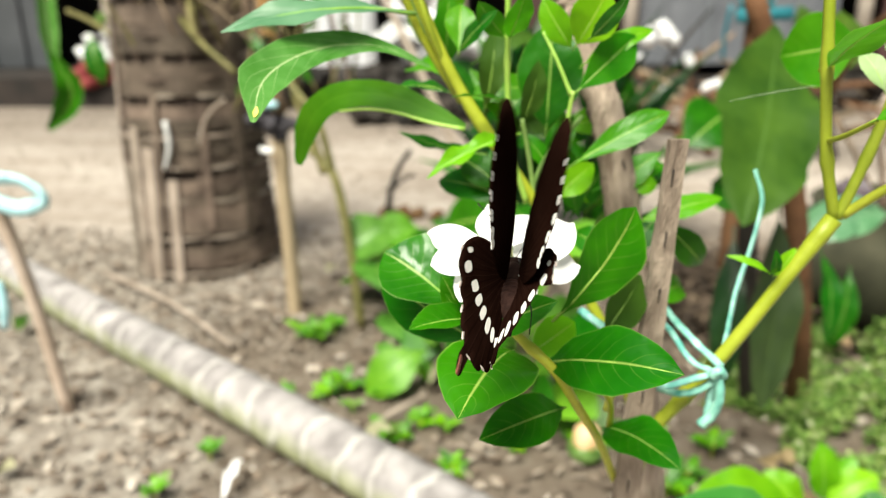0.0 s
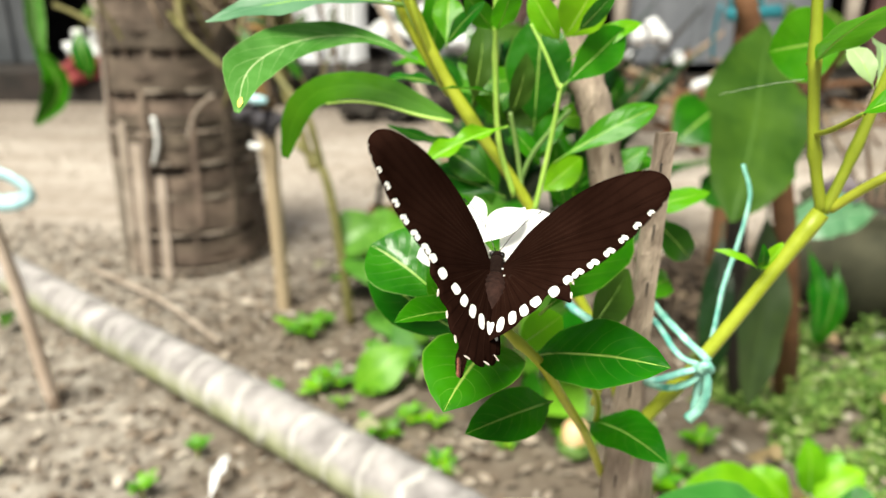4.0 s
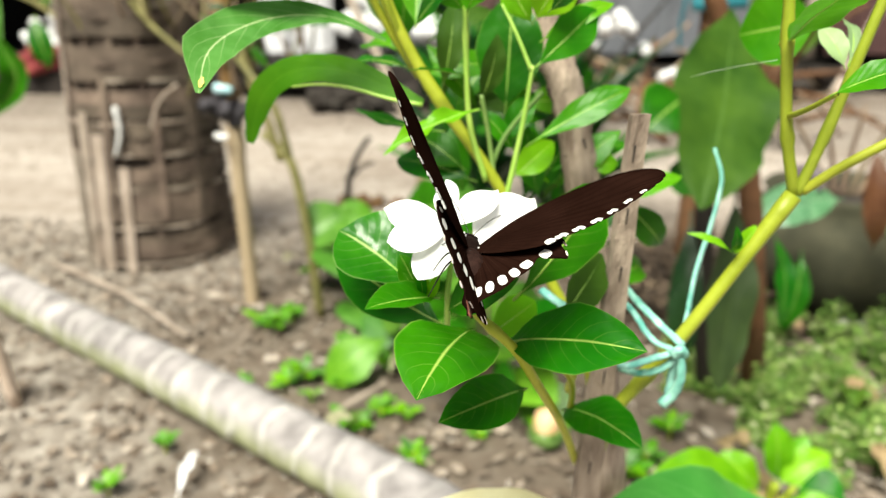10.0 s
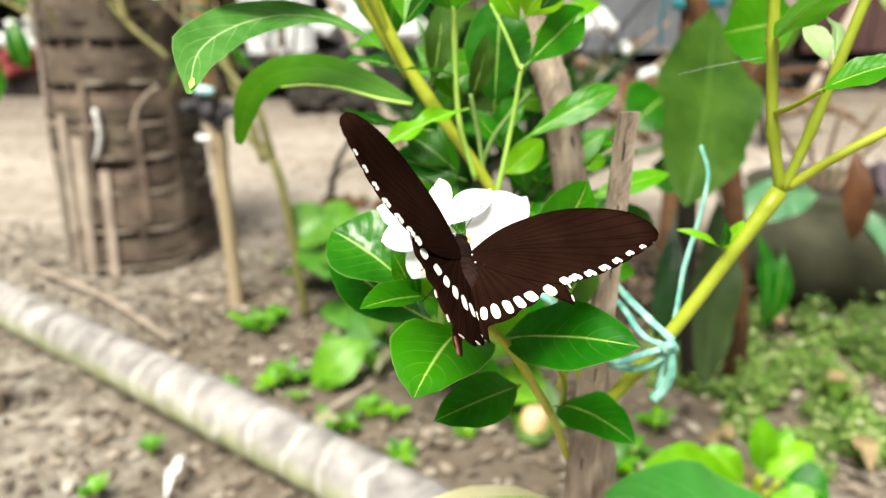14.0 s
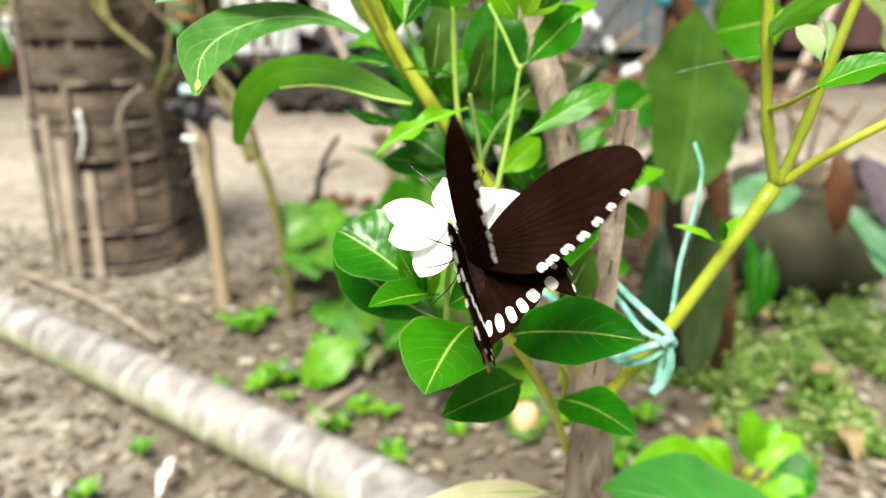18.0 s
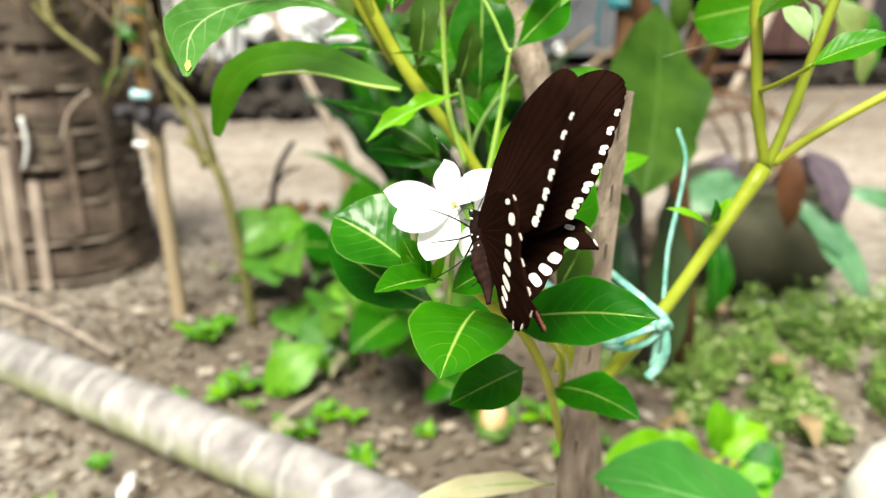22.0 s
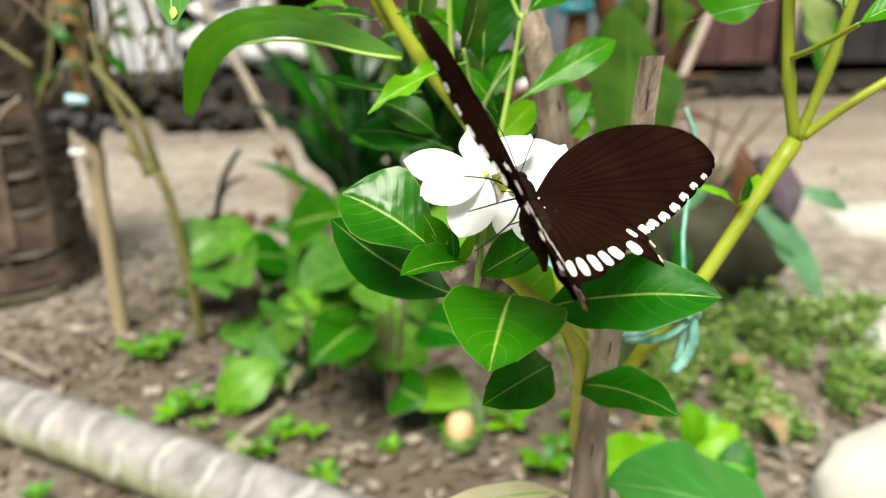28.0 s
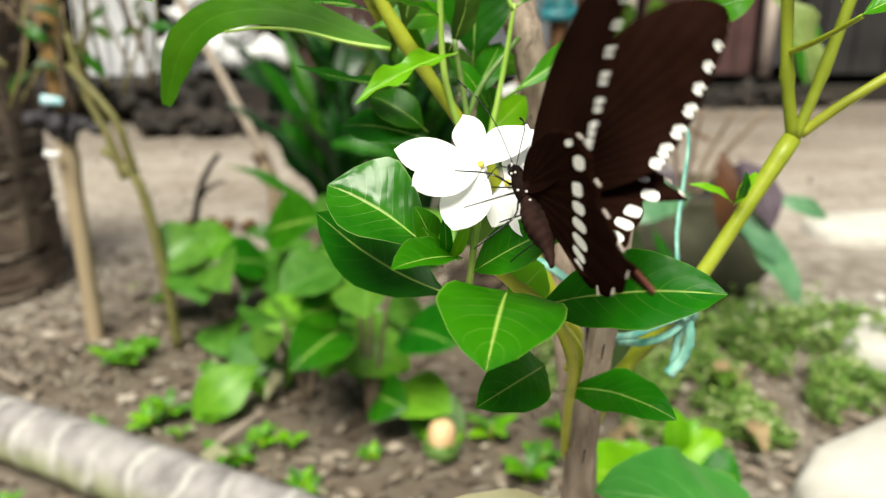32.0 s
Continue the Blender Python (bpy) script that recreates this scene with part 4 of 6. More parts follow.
leaf(plant, (0.0992, 0.0000, 0.4239), (0.0967, -0.0100, 0.4365), 0.004, M_leaf, up=(0, -0.9, 0.3), rib=False)


bite = part("brown_mark", tube([(0.0517, -0.0580, 0.4189), (0.0534, -0.0580, 0.4197), (0.0556, -0.0575, 0.4188), (0.0543, -0.0580, 0.4183)], 0.0005, 0.0004, 6, 4, 0.3), M_brown, plant, "small brown bite mark on a leaf")
for k, (bx, tx) in enumerate((((0.0, 0.0, 0.0), (-0.006, -0.004, 0.010)), ((0.001, -0.001, 0.0), (0.005, -0.005, 0.011)), ((0.0, -0.001, 0.0), (-0.001, -0.005, 0.013)), ((-0.001, 0.0, 0.0), (-0.009, -0.002, 0.005)))):
    o = Vector((-0.0030, -0.0500, 0.4245))
    leaf(plant, o + Vector(bx), o + Vector(tx), 0.0032, M_leaf_lime if k % 2 else M_leaf, rib=False, n=8, m=6, seed=k, up=(0, -0.9, 0.3), label="tiny unfolding leaf")


# ---- flowers ----
def petal(centre, tip, normal, width, seed):
    """A broad petal, narrow at the throat, with a blunt and slightly slanting end."""
    c, tip, up = Vector(centre), Vector(tip), Vector(normal)
    ahead = tip - c
    length = ahead.length
    ahead.normalize()
    up = (up - ahead * up.dot(ahead)).normalized()
    across = ahead.cross(up)
    bm = bmesh.new()
    rows = []
    for i in range(15):
        u = i / 14
        half = width / 2 * (math.sin(math.pi / 2 * min(1, u / 0.6)) ** 0.95 if u < 0.6 else max(0.0, 1 - ((u - 0.6) / 0.405) ** 2.0) ** 0.72)
        half = max(half, 0.0005)
        row = []
        for j in range(9):
            v = j / 4 - 1
            lift = 0.05 * length * math.sin(math.pi * u) + 0.0004 * seed % 0.0009 + 0.03 * length * v * u + 0.025 * length * noise.noise(Vector((u * 3, v * 1.5, seed * 2.3)))
            groove = -0.006 * length * math.exp(-((v * 4) ** 2)) * math.sin(math.pi * u)
            slant = 0.05 * length * v * max(0.0, u - 0.5)
            row.append(bm.verts.new(c + ahead * (u * length + slant) + across * v * half + up * (lift + groove)))
        rows.append(row)
    for a, b in zip(rows, rows[1:]):
        for j in range(8):
            bm.faces.new((a[j], b[j], b[j + 1], a[j + 1]))
    return bm


def flower(centre, tips, normal, shares):
    c, up = Vector(centre), Vector(normal).normalized()
    fl = part("flower", tube([c - up * 0.014, c - up * 0.005, c - up * 0.0004], 0.0009, 0.0012, 10, 3), M_petal, plant, "white five-petalled periwinkle flower")
    for k, tip in enumerate(tips):
        part("petal", petal(c, tip, up, shares[k] * (Vector(tip) - c).length, k + 1), M_petal, fl)
    eye = bmesh.new()
    bmesh.ops.create_uvsphere(eye, u_segments=10, v_segments=6, radius=0.0009, matrix=Matrix.Translation(c + up * 0.0012))
    part("eye", eye, M_eye, fl, "yellow flower eye")
    return fl


flower((0.0050, -0.0530, 0.4482), [(-0.0145, -0.0479, 0.4507), (-0.0116, -0.0610, 0.4448), (-0.0027, -0.0640, 0.4361), (0.0025, -0.0402, 0.4576), (0.0172, -0.0440, 0.4562)], (-0.3, -0.72, 0.62), (0.45, 0.58, 0.64, 0.5, 0.6))
flower((0.0112, -0.0520, 0.4435), [(0.0276, -0.0380, 0.4523), (0.0298, -0.0420, 0.4402), (0.0163, -0.0560, 0.4317), (0.0074, -0.0570, 0.4345), (0.0204, -0.0400, 0.4540)], (0.15, -0.8, 0.58), (0.62, 0.6, 0.6, 0.58, 0.62))


# ---- string ----
def make_string():
    st = thing("twine", "pale turquoise plastic twine knotted round stem and stake", "twine", at=(0.0837, 0.0000, 0.3849))
    part("strand", tube([(0.1062, 0.0600, 0.4482), (0.1092, 0.0550, 0.4359), (0.1042, 0.0450, 0.4193), (0.0963, 0.0300, 0.4050), (0.0899, 0.0120, 0.3934), (0.0831, -0.0080, 0.3902)], 0.00124, 0.00158, 8, 8, 0.25, flat=0.45), M_string, st)
    part("strand", tube([(0.0844, -0.0080, 0.3909), (0.0756, -0.0040, 0.3981), (0.0697, 0.0100, 0.4009), (0.0670, 0.0200, 0.4025)], 0.00151, 0.00124, 8, 6, 0.25, flat=0.45), M_string, st)
    part("strand", tube([(0.0823, -0.0090, 0.3891), (0.0737, -0.0060, 0.3923), (0.0675, 0.0080, 0.3982), (0.0607, 0.0200, 0.3988)], 0.00114, 0.00114, 8, 6, 0.25, flat=0.45), M_string, st)
    part("strand", tube([(0.0828, -0.0110, 0.3901), (0.0748, -0.0120, 0.3882), (0.0664, -0.0060, 0.3811), (0.0621, 0.0040, 0.3763)], 0.00124, 0.00124, 8, 6, 0.25, flat=0.45), M_string, st)
    part("strand", tube([(0.0830, -0.0110, 0.3883), (0.0758, -0.0100, 0.3819), (0.0691, -0.0040, 0.3773), (0.0636, 0.0060, 0.3741)], 0.00124, 0.00124, 8, 6, 0.25, flat=0.45), M_string, st)
    part("strand", tube([(0.0456, 0.0000, 0.3990), (0.0381, 0.0000, 0.4045), (0.0342, 0.0050, 0.4057)], 0.00158, 0.00158, 8, 4, 0.25, flat=0.45), M_string, st)
    part("loose_end", tube([(0.0828, -0.0110, 0.3901), (0.0837, -0.0120, 0.3821), (0.0827, -0.0110, 0.3746), (0.0790, -0.0100, 0.3680)], 0.00150, 0.0021, 8, 6, 0.3), M_string, st)
    part("loose_end", tube([(0.0823, -0.0100, 0.3889), (0.0815, -0.0080, 0.3787), (0.0813, -0.0080, 0.3705)], 0.0013, 0.0018, 8, 6, 0.3), M_string, st)
    part("knot", tube([(0.0803, -0.0120, 0.3892), (0.0821, -0.0130, 0.3920), (0.0845, -0.0110, 0.3888)], 0.0019, 0.0018, 8, 4, 0.3), M_string, st)


make_string()


def make_sticks():
    a, b = Vector((0.0622, -0.0100, 0.4735)), Vector((0.0560, 0.0080, 0.3060))
    foot = b + (b - a) * 1.05
    foot.z = -0.02
    st = thing("garden_stake", "split grey wooden stake weathered and cracked", "stake", "plant stakes", at=(foot.x, foot.y, 0))
    pts = spline([a, a.lerp(b, 0.5), b, foot], 10)
    bm = strip(pts, 0.0060, 0.0036, lambda p: Vector((0.25, -0.95, 0.1)).normalized())
    for v in bm.verts:
        v.co.x += (v.co.x - (b.x + (a.x - b.x) * (v.co.z - b.z) / (a.z - b.z))) * max(0.0, min(1.0, (a.z - v.co.z) / 0.13)) * 0.6
    for v in bm.verts:
        v.co += Vector((noise.noise(v.co * 160), 0, noise.noise(v.co * 90))) * 0.0006
    part("shaft", bm, M_stake, st, smooth=False)
    for k in range(7):
        p = a.lerp(b, 0.06 + 0.13 * k) + Vector((0.0006 * (k % 3 - 1), -0.0026, 0))
        part("crack", tube([p, p + (b - a) * 0.02, p + (b - a) * 0.035], 0.0005, 0.0003, 5, 2, 0.5, flat=0.5), M_dark, st)
    a, b = Vector((0.0332, 0.0660, 0.5009)), Vector((0.0531, 0.0580, 0.4321))
    foot = b + (b - a) * 3.2
    foot.z = -0.02
    st = thing("garden_stake", "thick brown weathered wooden stake behind shrub", "stake", "plant stakes", at=(foot.x, foot.y, 0))
    part("shaft", tube([a + (a - b) * 0.4, a, b, b.lerp(foot, 0.5), foot], 0.0085, 0.0085, 12, 24, 0.28, flat=0.7), M_stake, st)
    for k in range(9):
        p = a.lerp(b, 0.1 * k) + Vector((0.003 * (k % 4 - 1.5), -0.0058, 0))
        part("crack", tube([p, p + (b - a) * 0.03, p + (b - a) * 0.06], 0.0008, 0.0004, 5, 2, 0.5, flat=0.5), M_dark, st)


make_sticks()


# ---- butterfly ----
WING = 0.0483
M_wing = Net("velvet_wing", 0.9, 0.0)
_uv = M_wing.node("ShaderNodeSeparateXYZ")
M_wing.link(M_wing.coords("UV"), _uv.inputs[0])
_ray = M_wing.math("ABSOLUTE", M_wing.math("SUBTRACT", M_wing.math("FRACT", M_wing.math("MULTIPLY_ADD", _uv.outputs[0], 10.0, M_wing.math("MULTIPLY", M_wing.noise(35.0, 2.0), 0.5))), 0.5))
_vein = M_wing.math("MAXIMUM", M_wing.math("MULTIPLY_ADD", _ray, -20.0, 1.0), 0.0)
_fold = M_wing.math("MAXIMUM", M_wing.math("MULTIPLY_ADD", _ray, 11.0, -4.5), 0.0)
_base = M_wing.mix(M_wing.ramp(M_wing.noise(60.0, 4.0), [(0.3, (0, 0, 0)), (0.7, (1, 1, 1))]), (0.0075, 0.003, 0.002), (0.0155, 0.0065, 0.0045))
_base = M_wing.mix(M_wing.math("MULTIPLY", _fold, 0.75), _base, (0.0035, 0.0014, 0.001))
_nick = M_wing.ramp(M_wing.noise(260.0, 2.0, 0.6, stretch=(1, 0.35, 1)), [(0.735, (0, 0, 0)), (0.76, (1, 1, 1))])
_base = M_wing.mix(M_wing.math("MULTIPLY", _nick, 0.5), _base, (0.16, 0.12, 0.1))
M_wing.colour(M_wing.mix(M_wing.math("MULTIPLY", _vein, M_wing.math("MAXIMUM", M_wing.math("MULTIPLY_ADD", _uv.outputs[1], -1.1, 0.85), 0.06)), _base, (0.05, 0.026, 0.018)))
M_wing.bump(M_wing.math("ADD", _vein, M_wing.math("MULTIPLY", M_wing.noise(900.0), 0.4)), 0.4, 0.0003)
M_wing.shine((0.065, 0.025, 0.018), 0.045)
M_wing = M_wing.mat
M_spot = plain("wing_spot", (0.78, 0.76, 0.72), (0.88, 0.87, 0.84), 500.0, 0.8, vary=0)
M_tail = plain("red_brown_tail", (0.13, 0.034, 0.02), (0.22, 0.075, 0.048), 400.0, 0.8, vary=0)
M_rim = plain("wing_fringe", (0.5, 0.4, 0.36), (0.7, 0.62, 0.58), 500.0, 0.8, vary=0)
M_body = plain("furry_body", (0.006, 0.003, 0.0025), (0.016, 0.009, 0.007), 400.0, 0.9, 0.5, 0.0004, vary=0, spec=0.05)
M_abdomen = plain("ringed_abdomen", (0.009, 0.004, 0.003), (0.034, 0.016, 0.0125), 300.0, 0.8, 0.4, 0.0004, vary=0, spec=0.08)
M_shiny = plain("shiny_black", (0.006, 0.005, 0.005), (0.012, 0.01, 0.01), 100.0, 0.15, 0.05, vary=0, spec=0.6)

# wing outlines from the hinge round the tip and back: share of the span outwards, share of it towards the head
FORE = [(0.019, 0.059), (0.052, 0.148), (0.103, 0.247), (0.178, 0.346), (0.263, 0.436), (0.373, 0.515), (0.503, 0.574), (0.627, 0.609), (0.735, 0.622), (0.823, 0.604), (0.889, 0.559), (0.923, 0.505), (0.919, 0.446), (0.889, 0.381), (0.842, 0.302), (0.791, 0.223), (0.735, 0.144), (0.674, 0.067), (0.613, 0.002), (0.557, -0.045), (0.493, -0.069), (0.393, -0.084), (0.273, -0.089), (0.133, -0.079), (0.019, -0.050)]
LEAD = [(0.013, 0.030), (0.088, 0.070), (0.176, 0.088), (0.284, 0.072), (0.394, 0.040), (0.479, -0.015)]
INNER = [(0.132, -0.500), (0.110, -0.420), (0.106, -0.320), (0.088, -0.220), (0.053, -0.120), (0.009, -0.040)]
HIND = LEAD + [(0.534, -0.070), (0.566, -0.135), (0.580, -0.200), (0.542, -0.255), (0.540, -0.320), (0.504, -0.370), (0.520, -0.440), (0.517, -0.495), (0.489, -0.530), (0.497, -0.585), (0.530, -0.617), (0.554, -0.665), (0.566, -0.715), (0.548, -0.738), (0.522, -0.722), (0.507, -0.680), (0.482, -0.640), (0.456, -0.612), (0.431, -0.630), (0.384, -0.655), (0.339, -0.655), (0.309, -0.622), (0.264, -0.640), (0.224, -0.615), (0.204, -0.575), (0.167, -0.565)] + INNER
TORN = LEAD + [(0.529, -0.045), (0.561, -0.085), (0.550, -0.112), (0.589, -0.170), (0.619, -0.230), (0.574, -0.222), (0.524, -0.212), (0.449, -0.190), (0.436, -0.250), (0.409, -0.300), (0.369, -0.337), (0.346, -0.395), (0.304, -0.445), (0.259, -0.482), (0.239, -0.510), (0.256, -0.560), (0.276, -0.618), (0.249, -0.590), (0.214, -0.610), (0.185, -0.560)] + INNER


def camber(s, f):
    return 0.05 * s * (0.6 - s) + 0.012 * math.sin(9 * f + 4 * s) * s


def wing_point(s, f, side, lift=0.0):
    return Vector((side * s, f, camber(s, f))) * WING + Vector((0, 0, lift))


def wing_mesh(outline, side, fore):
    line = [(p.x, p.y) for p in spline([(s, f, 0) for s, f in outline], 8)]
    if fore:
        for i in range(90, 154):
            cut = 0.010 * max(0.0, math.cos((i - 90) * 2 * math.pi / 7.6)) ** 2
            line[i] = (line[i][0] - cut * 0.85, line[i][1] + cut * 0.5)
    bm = bmesh.new()
    uv = bm.loops.layers.uv.new("UVMap")
    hub = (0.0, 0.0)
    rings, where = [], {}
    for j in range(11):
        k = (j / 10) ** 0.9
        ring = []
        for i, (s, f) in enumerate(line):
            v = bm.verts.new(wing_point(hub[0] + (s - hub[0]) * k, hub[1] + (f - hub[1]) * k, side))
            where[v] = (math.atan2(f, s) / (1.6 if not fore else 0.9) + 0.5, k)
            ring.append(v)
        rings.append(ring)
    for a, b in zip(rings, rings[1:]):
        for i in range(len(line) - 1):
            f = bm.faces.new((a[i], b[i], b[i + 1], a[i + 1]))
            for lo in f.loops:
                lo[uv].uv = where[lo.vert]
    return bm


def spot_mesh(s, f, along, across, side, turn):
    """A patch of white scales, on both faces of a wing."""
    bm = bmesh.new()
    rings = []
    for lift in (0.00012, -0.00012):
        ring = []
        for k in range(12):
            a = 2 * math.pi * k / 12
            q = 1 + 0.12 * noise.noise(Vector((s * 40, f * 40, k * 0.9)))
            u, v = math.copysign(abs(math.cos(a)) ** 0.75, math.cos(a)) * along * q, math.copysign(abs(math.sin(a)) ** 0.75, math.sin(a)) * across * q
            ring.append(bm.verts.new(wing_point(s + u * math.cos(turn) - v * math.sin(turn), f + u * math.sin(turn) + v * math.cos(turn), side, lift)))
        rings.append(ring)
    bm.faces.new(rings[0])
    bm.faces.new(rings[1][::-1])
    for k in range(12):
        bm.faces.new((rings[0][k], rings[1][k], rings[1][(k + 1) % 12], rings[0][(k + 1) % 12]))
    return bm


butterfly = thing("butterfly", "dark brown swallowtail butterfly with white wing spots", "butterfly")
wings = {}


def hung(name, bm, material, parent, label=""):
    """A part whose points are in its thing's own space."""
    ob = new(name, finish(bm, name not in ("wing_spot", "wing_fringe")))
    ob.data.materials.append(material)
    ob.parent = parent
    return tagged(ob, label)


def thicken(ob):
    solid = ob.modifiers.new("membrane", "SOLIDIFY")
    solid.thickness, solid.offset = 0.00014, 0.0


for key, side in (("left", -1), ("right", 1)):
    fw = hung("forewing", wing_mesh(FORE, side, True), M_wing, butterfly, "dark brown forewing with a row of white edge spots")
    wings[key + "_fore"] = fw
    thicken(fw)
    row = [(0.544, -0.028, 0.027), (0.587, 0.015, 0.024), (0.649, 0.079, 0.0235), (0.708, 0.154, 0.022), (0.757, 0.232, 0.019), (0.808, 0.309, 0.016), (0.861, 0.379, 0.013)]
    for k, (s, f, size) in enumerate(row):
        for e in (-1, 1):
            reach = size * (0.62 if k else 0.3)
            hung("wing_spot", spot_mesh(s + e * 0.6 * reach, f + e * 0.8 * reach, size * (1.05 + 0.1 * e), size * 0.62, side, -0.35 + 0.2 * e), M_spot, fw)
    hw = hung("hindwing", wing_mesh(HIND if side < 0 else TORN, side, False), M_wing, butterfly, "hindwing with white band and one tail" if side < 0 else "torn hindwing with white band and no tail")
    wings[key + "_hind"] = hw
    thicken(hw)
    band = [(0.471, -0.073, 0.030, 0.015), (0.481, -0.168, 0.041, 0.029), (0.396, -0.236, 0.039, 0.029), (0.348, -0.292, 0.044, 0.025), (0.300, -0.343, 0.050, 0.0235), (0.247, -0.391, 0.054, 0.0225), (0.196, -0.425, 0.046, 0.019), (0.157, -0.457, 0.034, 0.015)]
    for k, (s, f, la, lb) in enumerate(band):
        hung("wing_spot", spot_mesh(s, f, la, lb, side, math.atan2(f, s) - (0.35 if k < 2 else 0.1)), M_spot, hw)
    if side < 0:
        for k in range(3):
            hung("tail", spot_mesh(0.527 + 0.012 * k, -0.655 - 0.028 * k, 0.026, 0.0135, side, -1.15), M_tail, hw, "reddish brown wing tail")
        for s, f, tn in ((0.547, -0.29, -1.2), (0.514, -0.40, -1.3), (0.501, -0.53, -1.4), (0.456, -0.622, 0.3), (0.309, -0.632, 0.3), (0.209, -0.588, 0.8), (0.559, -0.1, -1.1)):
            hung("wing_fringe", spot_mesh(s, f, 0.022, 0.006, side, tn), M_rim, hw)
    else:
        for s, f, tn in ((0.602, -0.19, -1.1), (0.567, -0.105, -0.9)):
            hung("wing_fringe", spot_mesh(s, f, 0.024, 0.005, side, tn), M_rim, hw)


def body_part(name, profile, material, parent=None, label="", squash=0.9):
    """A body of revolution along y: rows of (y, radius, height)."""
    bm = bmesh.new()
    rings = []
    for y, r, z in profile:
        rings.append([bm.verts.new(Vector((math.cos(a) * r, y, z + math.sin(a) * r * squash)) * WING) for a in [2 * math.pi * k / 14 for k in range(14)]])
    for a, b in zip(rings, rings[1:]):
        for k in range(14):
            bm.faces.new((a[k], a[(k + 1) % 14], b[(k + 1) % 14], b[k]))
    bm.faces.new(rings[0][::-1])
    bm.faces.new(rings[-1])
    return hung(name, bm, material, parent or butterfly, label)


body_part("thorax", [(-0.07, 0.03, -0.02), (-0.045, 0.047, -0.02), (0.0, 0.055, -0.015), (0.05, 0.052, -0.012), (0.085, 0.038, -0.012), (0.1, 0.025, -0.012)], M_body)
seg = []
for k in range(37):
    s = k / 36
    seg.append((-0.06 - 0.33 * s, (0.028 + 0.05 * math.sin(math.pi * min(1, s * 1.15 + 0.12))) * (1 + 0.06 * math.cos(s * 8 * 2 * math.pi)) * (1 - 0.55 * max(0, s - 0.8) / 0.2), -0.02 - 0.05 * s * s))
body_part("abdomen", seg, M_abdomen, label="brown ringed abdomen")
head = body_part("head", [(0.09, 0.02, -0.012), (0.105, 0.033, -0.012), (0.13, 0.035, -0.014), (0.15, 0.02, -0.018), (0.156, 0.006, -0.02)], M_body)
for side in (-1, 1):
    eye = bmesh.new()
    bmesh.ops.create_uvsphere(eye, u_segments=12, v_segments=8, radius=0.022 * WING, matrix=Matrix.Translation(Vector((side * 0.026, 0.128, -0.01)) * WING))
    hung("eye", eye, M_shiny, head, "shiny black eye")
    pts = [Vector(p) * WING for p in ((side * 0.012, 0.15, 0.0), (side * 0.09, 0.3, 0.05), (side * 0.17, 0.42, 0.07), (side * 0.22, 0.5, 0.06))]
    hung("antenna", tube(pts, 0.00013, 0.00013, 5, 5), M_shiny, butterfly, "thin black antenna")
    hung("antenna_club", tube([pts[-1], pts[-1] + Vector((side * 0.012, 0.02, -0.004)) * WING, pts[-1] + Vector((side * 0.018, 0.045, -0.012)) * WING], 0.00018, 0.00032, 6, 3), M_shiny, butterfly)
    for k, (y, reach, drop) in enumerate(((0.06, 0.2, -0.16), (0.01, 0.26, -0.2), (-0.03, 0.2, -0.24))):
        knee = Vector((side * 0.11, y + 0.06 - 0.09 * k, -0.08)) * WING
        foot = Vector((side * 0.13, y + reach * (1 - k * 0.8), drop - 0.06)) * WING
        hung("leg", tube([Vector((side * 0.025, y, -0.05)) * WING, knee, foot], 0.00028, 0.00016, 5, 5), M_shiny, butterfly, "thin black leg")
for k in range(18):
    a = bmesh.new()
    bmesh.ops.create_uvsphere(a, u_segments=6, v_segments=4, radius=0.006 * WING, matrix=Matrix.Translation(Vector(((-1) ** k * (0.034 + 0.011 * (k % 3)), 0.14 - 0.014 * k, 0.022 - 0.014 * (k % 4))) * WING))
    hung("white_dot", a, M_spot, butterfly, "tiny white body dot")
hung("proboscis", tube([Vector(p) * WING for p in ((0, 0.15, -0.025), (0.0, 0.21, -0.08), (0.0, 0.2, -0.17))], 0.00018, 0.00012, 5, 4), M_shiny, butterfly)


# ---- house far behind ----
def slab(x0, x1, y0, y1, z0, z1, bm=None):
    bm = bm or bmesh.new()
    bmesh.ops.create_cube(bm, size=1, matrix=Matrix.Translation(((x0 + x1) / 2, (y0 + y1) / 2, (z0 + z1) / 2)) @ Matrix.Diagonal((x1 - x0, y1 - y0, z1 - z0, 1)))
    return bm


M_red_panel = plain("worn_red_panel", (0.048, 0.021, 0.019), (0.1, 0.053, 0.048), 3.0, 0.7)
M_grey_panel = plain("grey_tin", (0.035, 0.038, 0.044), (0.085, 0.09, 0.1), 2.5, 0.5, spec=0.5)
M_dark_panel = plain("dark_boards", (0.014, 0.013, 0.014), (0.04, 0.037, 0.038), 2.5, 0.7, spec=0.3)
M_tin = plain("blue_grey_tin", (0.09, 0.098, 0.115), (0.19, 0.2, 0.225), 2.5, 0.5, spec=0.5)
M_white_cloth = plain("white_cloth", (0.62, 0.62, 0.64), (0.82, 0.82, 0.83), 6.0, 0.9)
# Mud brown taken far down, shadow at the house foot included in the colour.
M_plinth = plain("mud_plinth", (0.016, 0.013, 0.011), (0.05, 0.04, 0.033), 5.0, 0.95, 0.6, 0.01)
M_pale_post = plain("pale_post", (0.4, 0.33, 0.28), (0.6, 0.52, 0.46), 6.0, 0.8)
M_concrete = plain("pale_concrete", (0.44, 0.415, 0.375), (0.64, 0.615, 0.575), 12.0, 0.9, 0.6, 0.004)
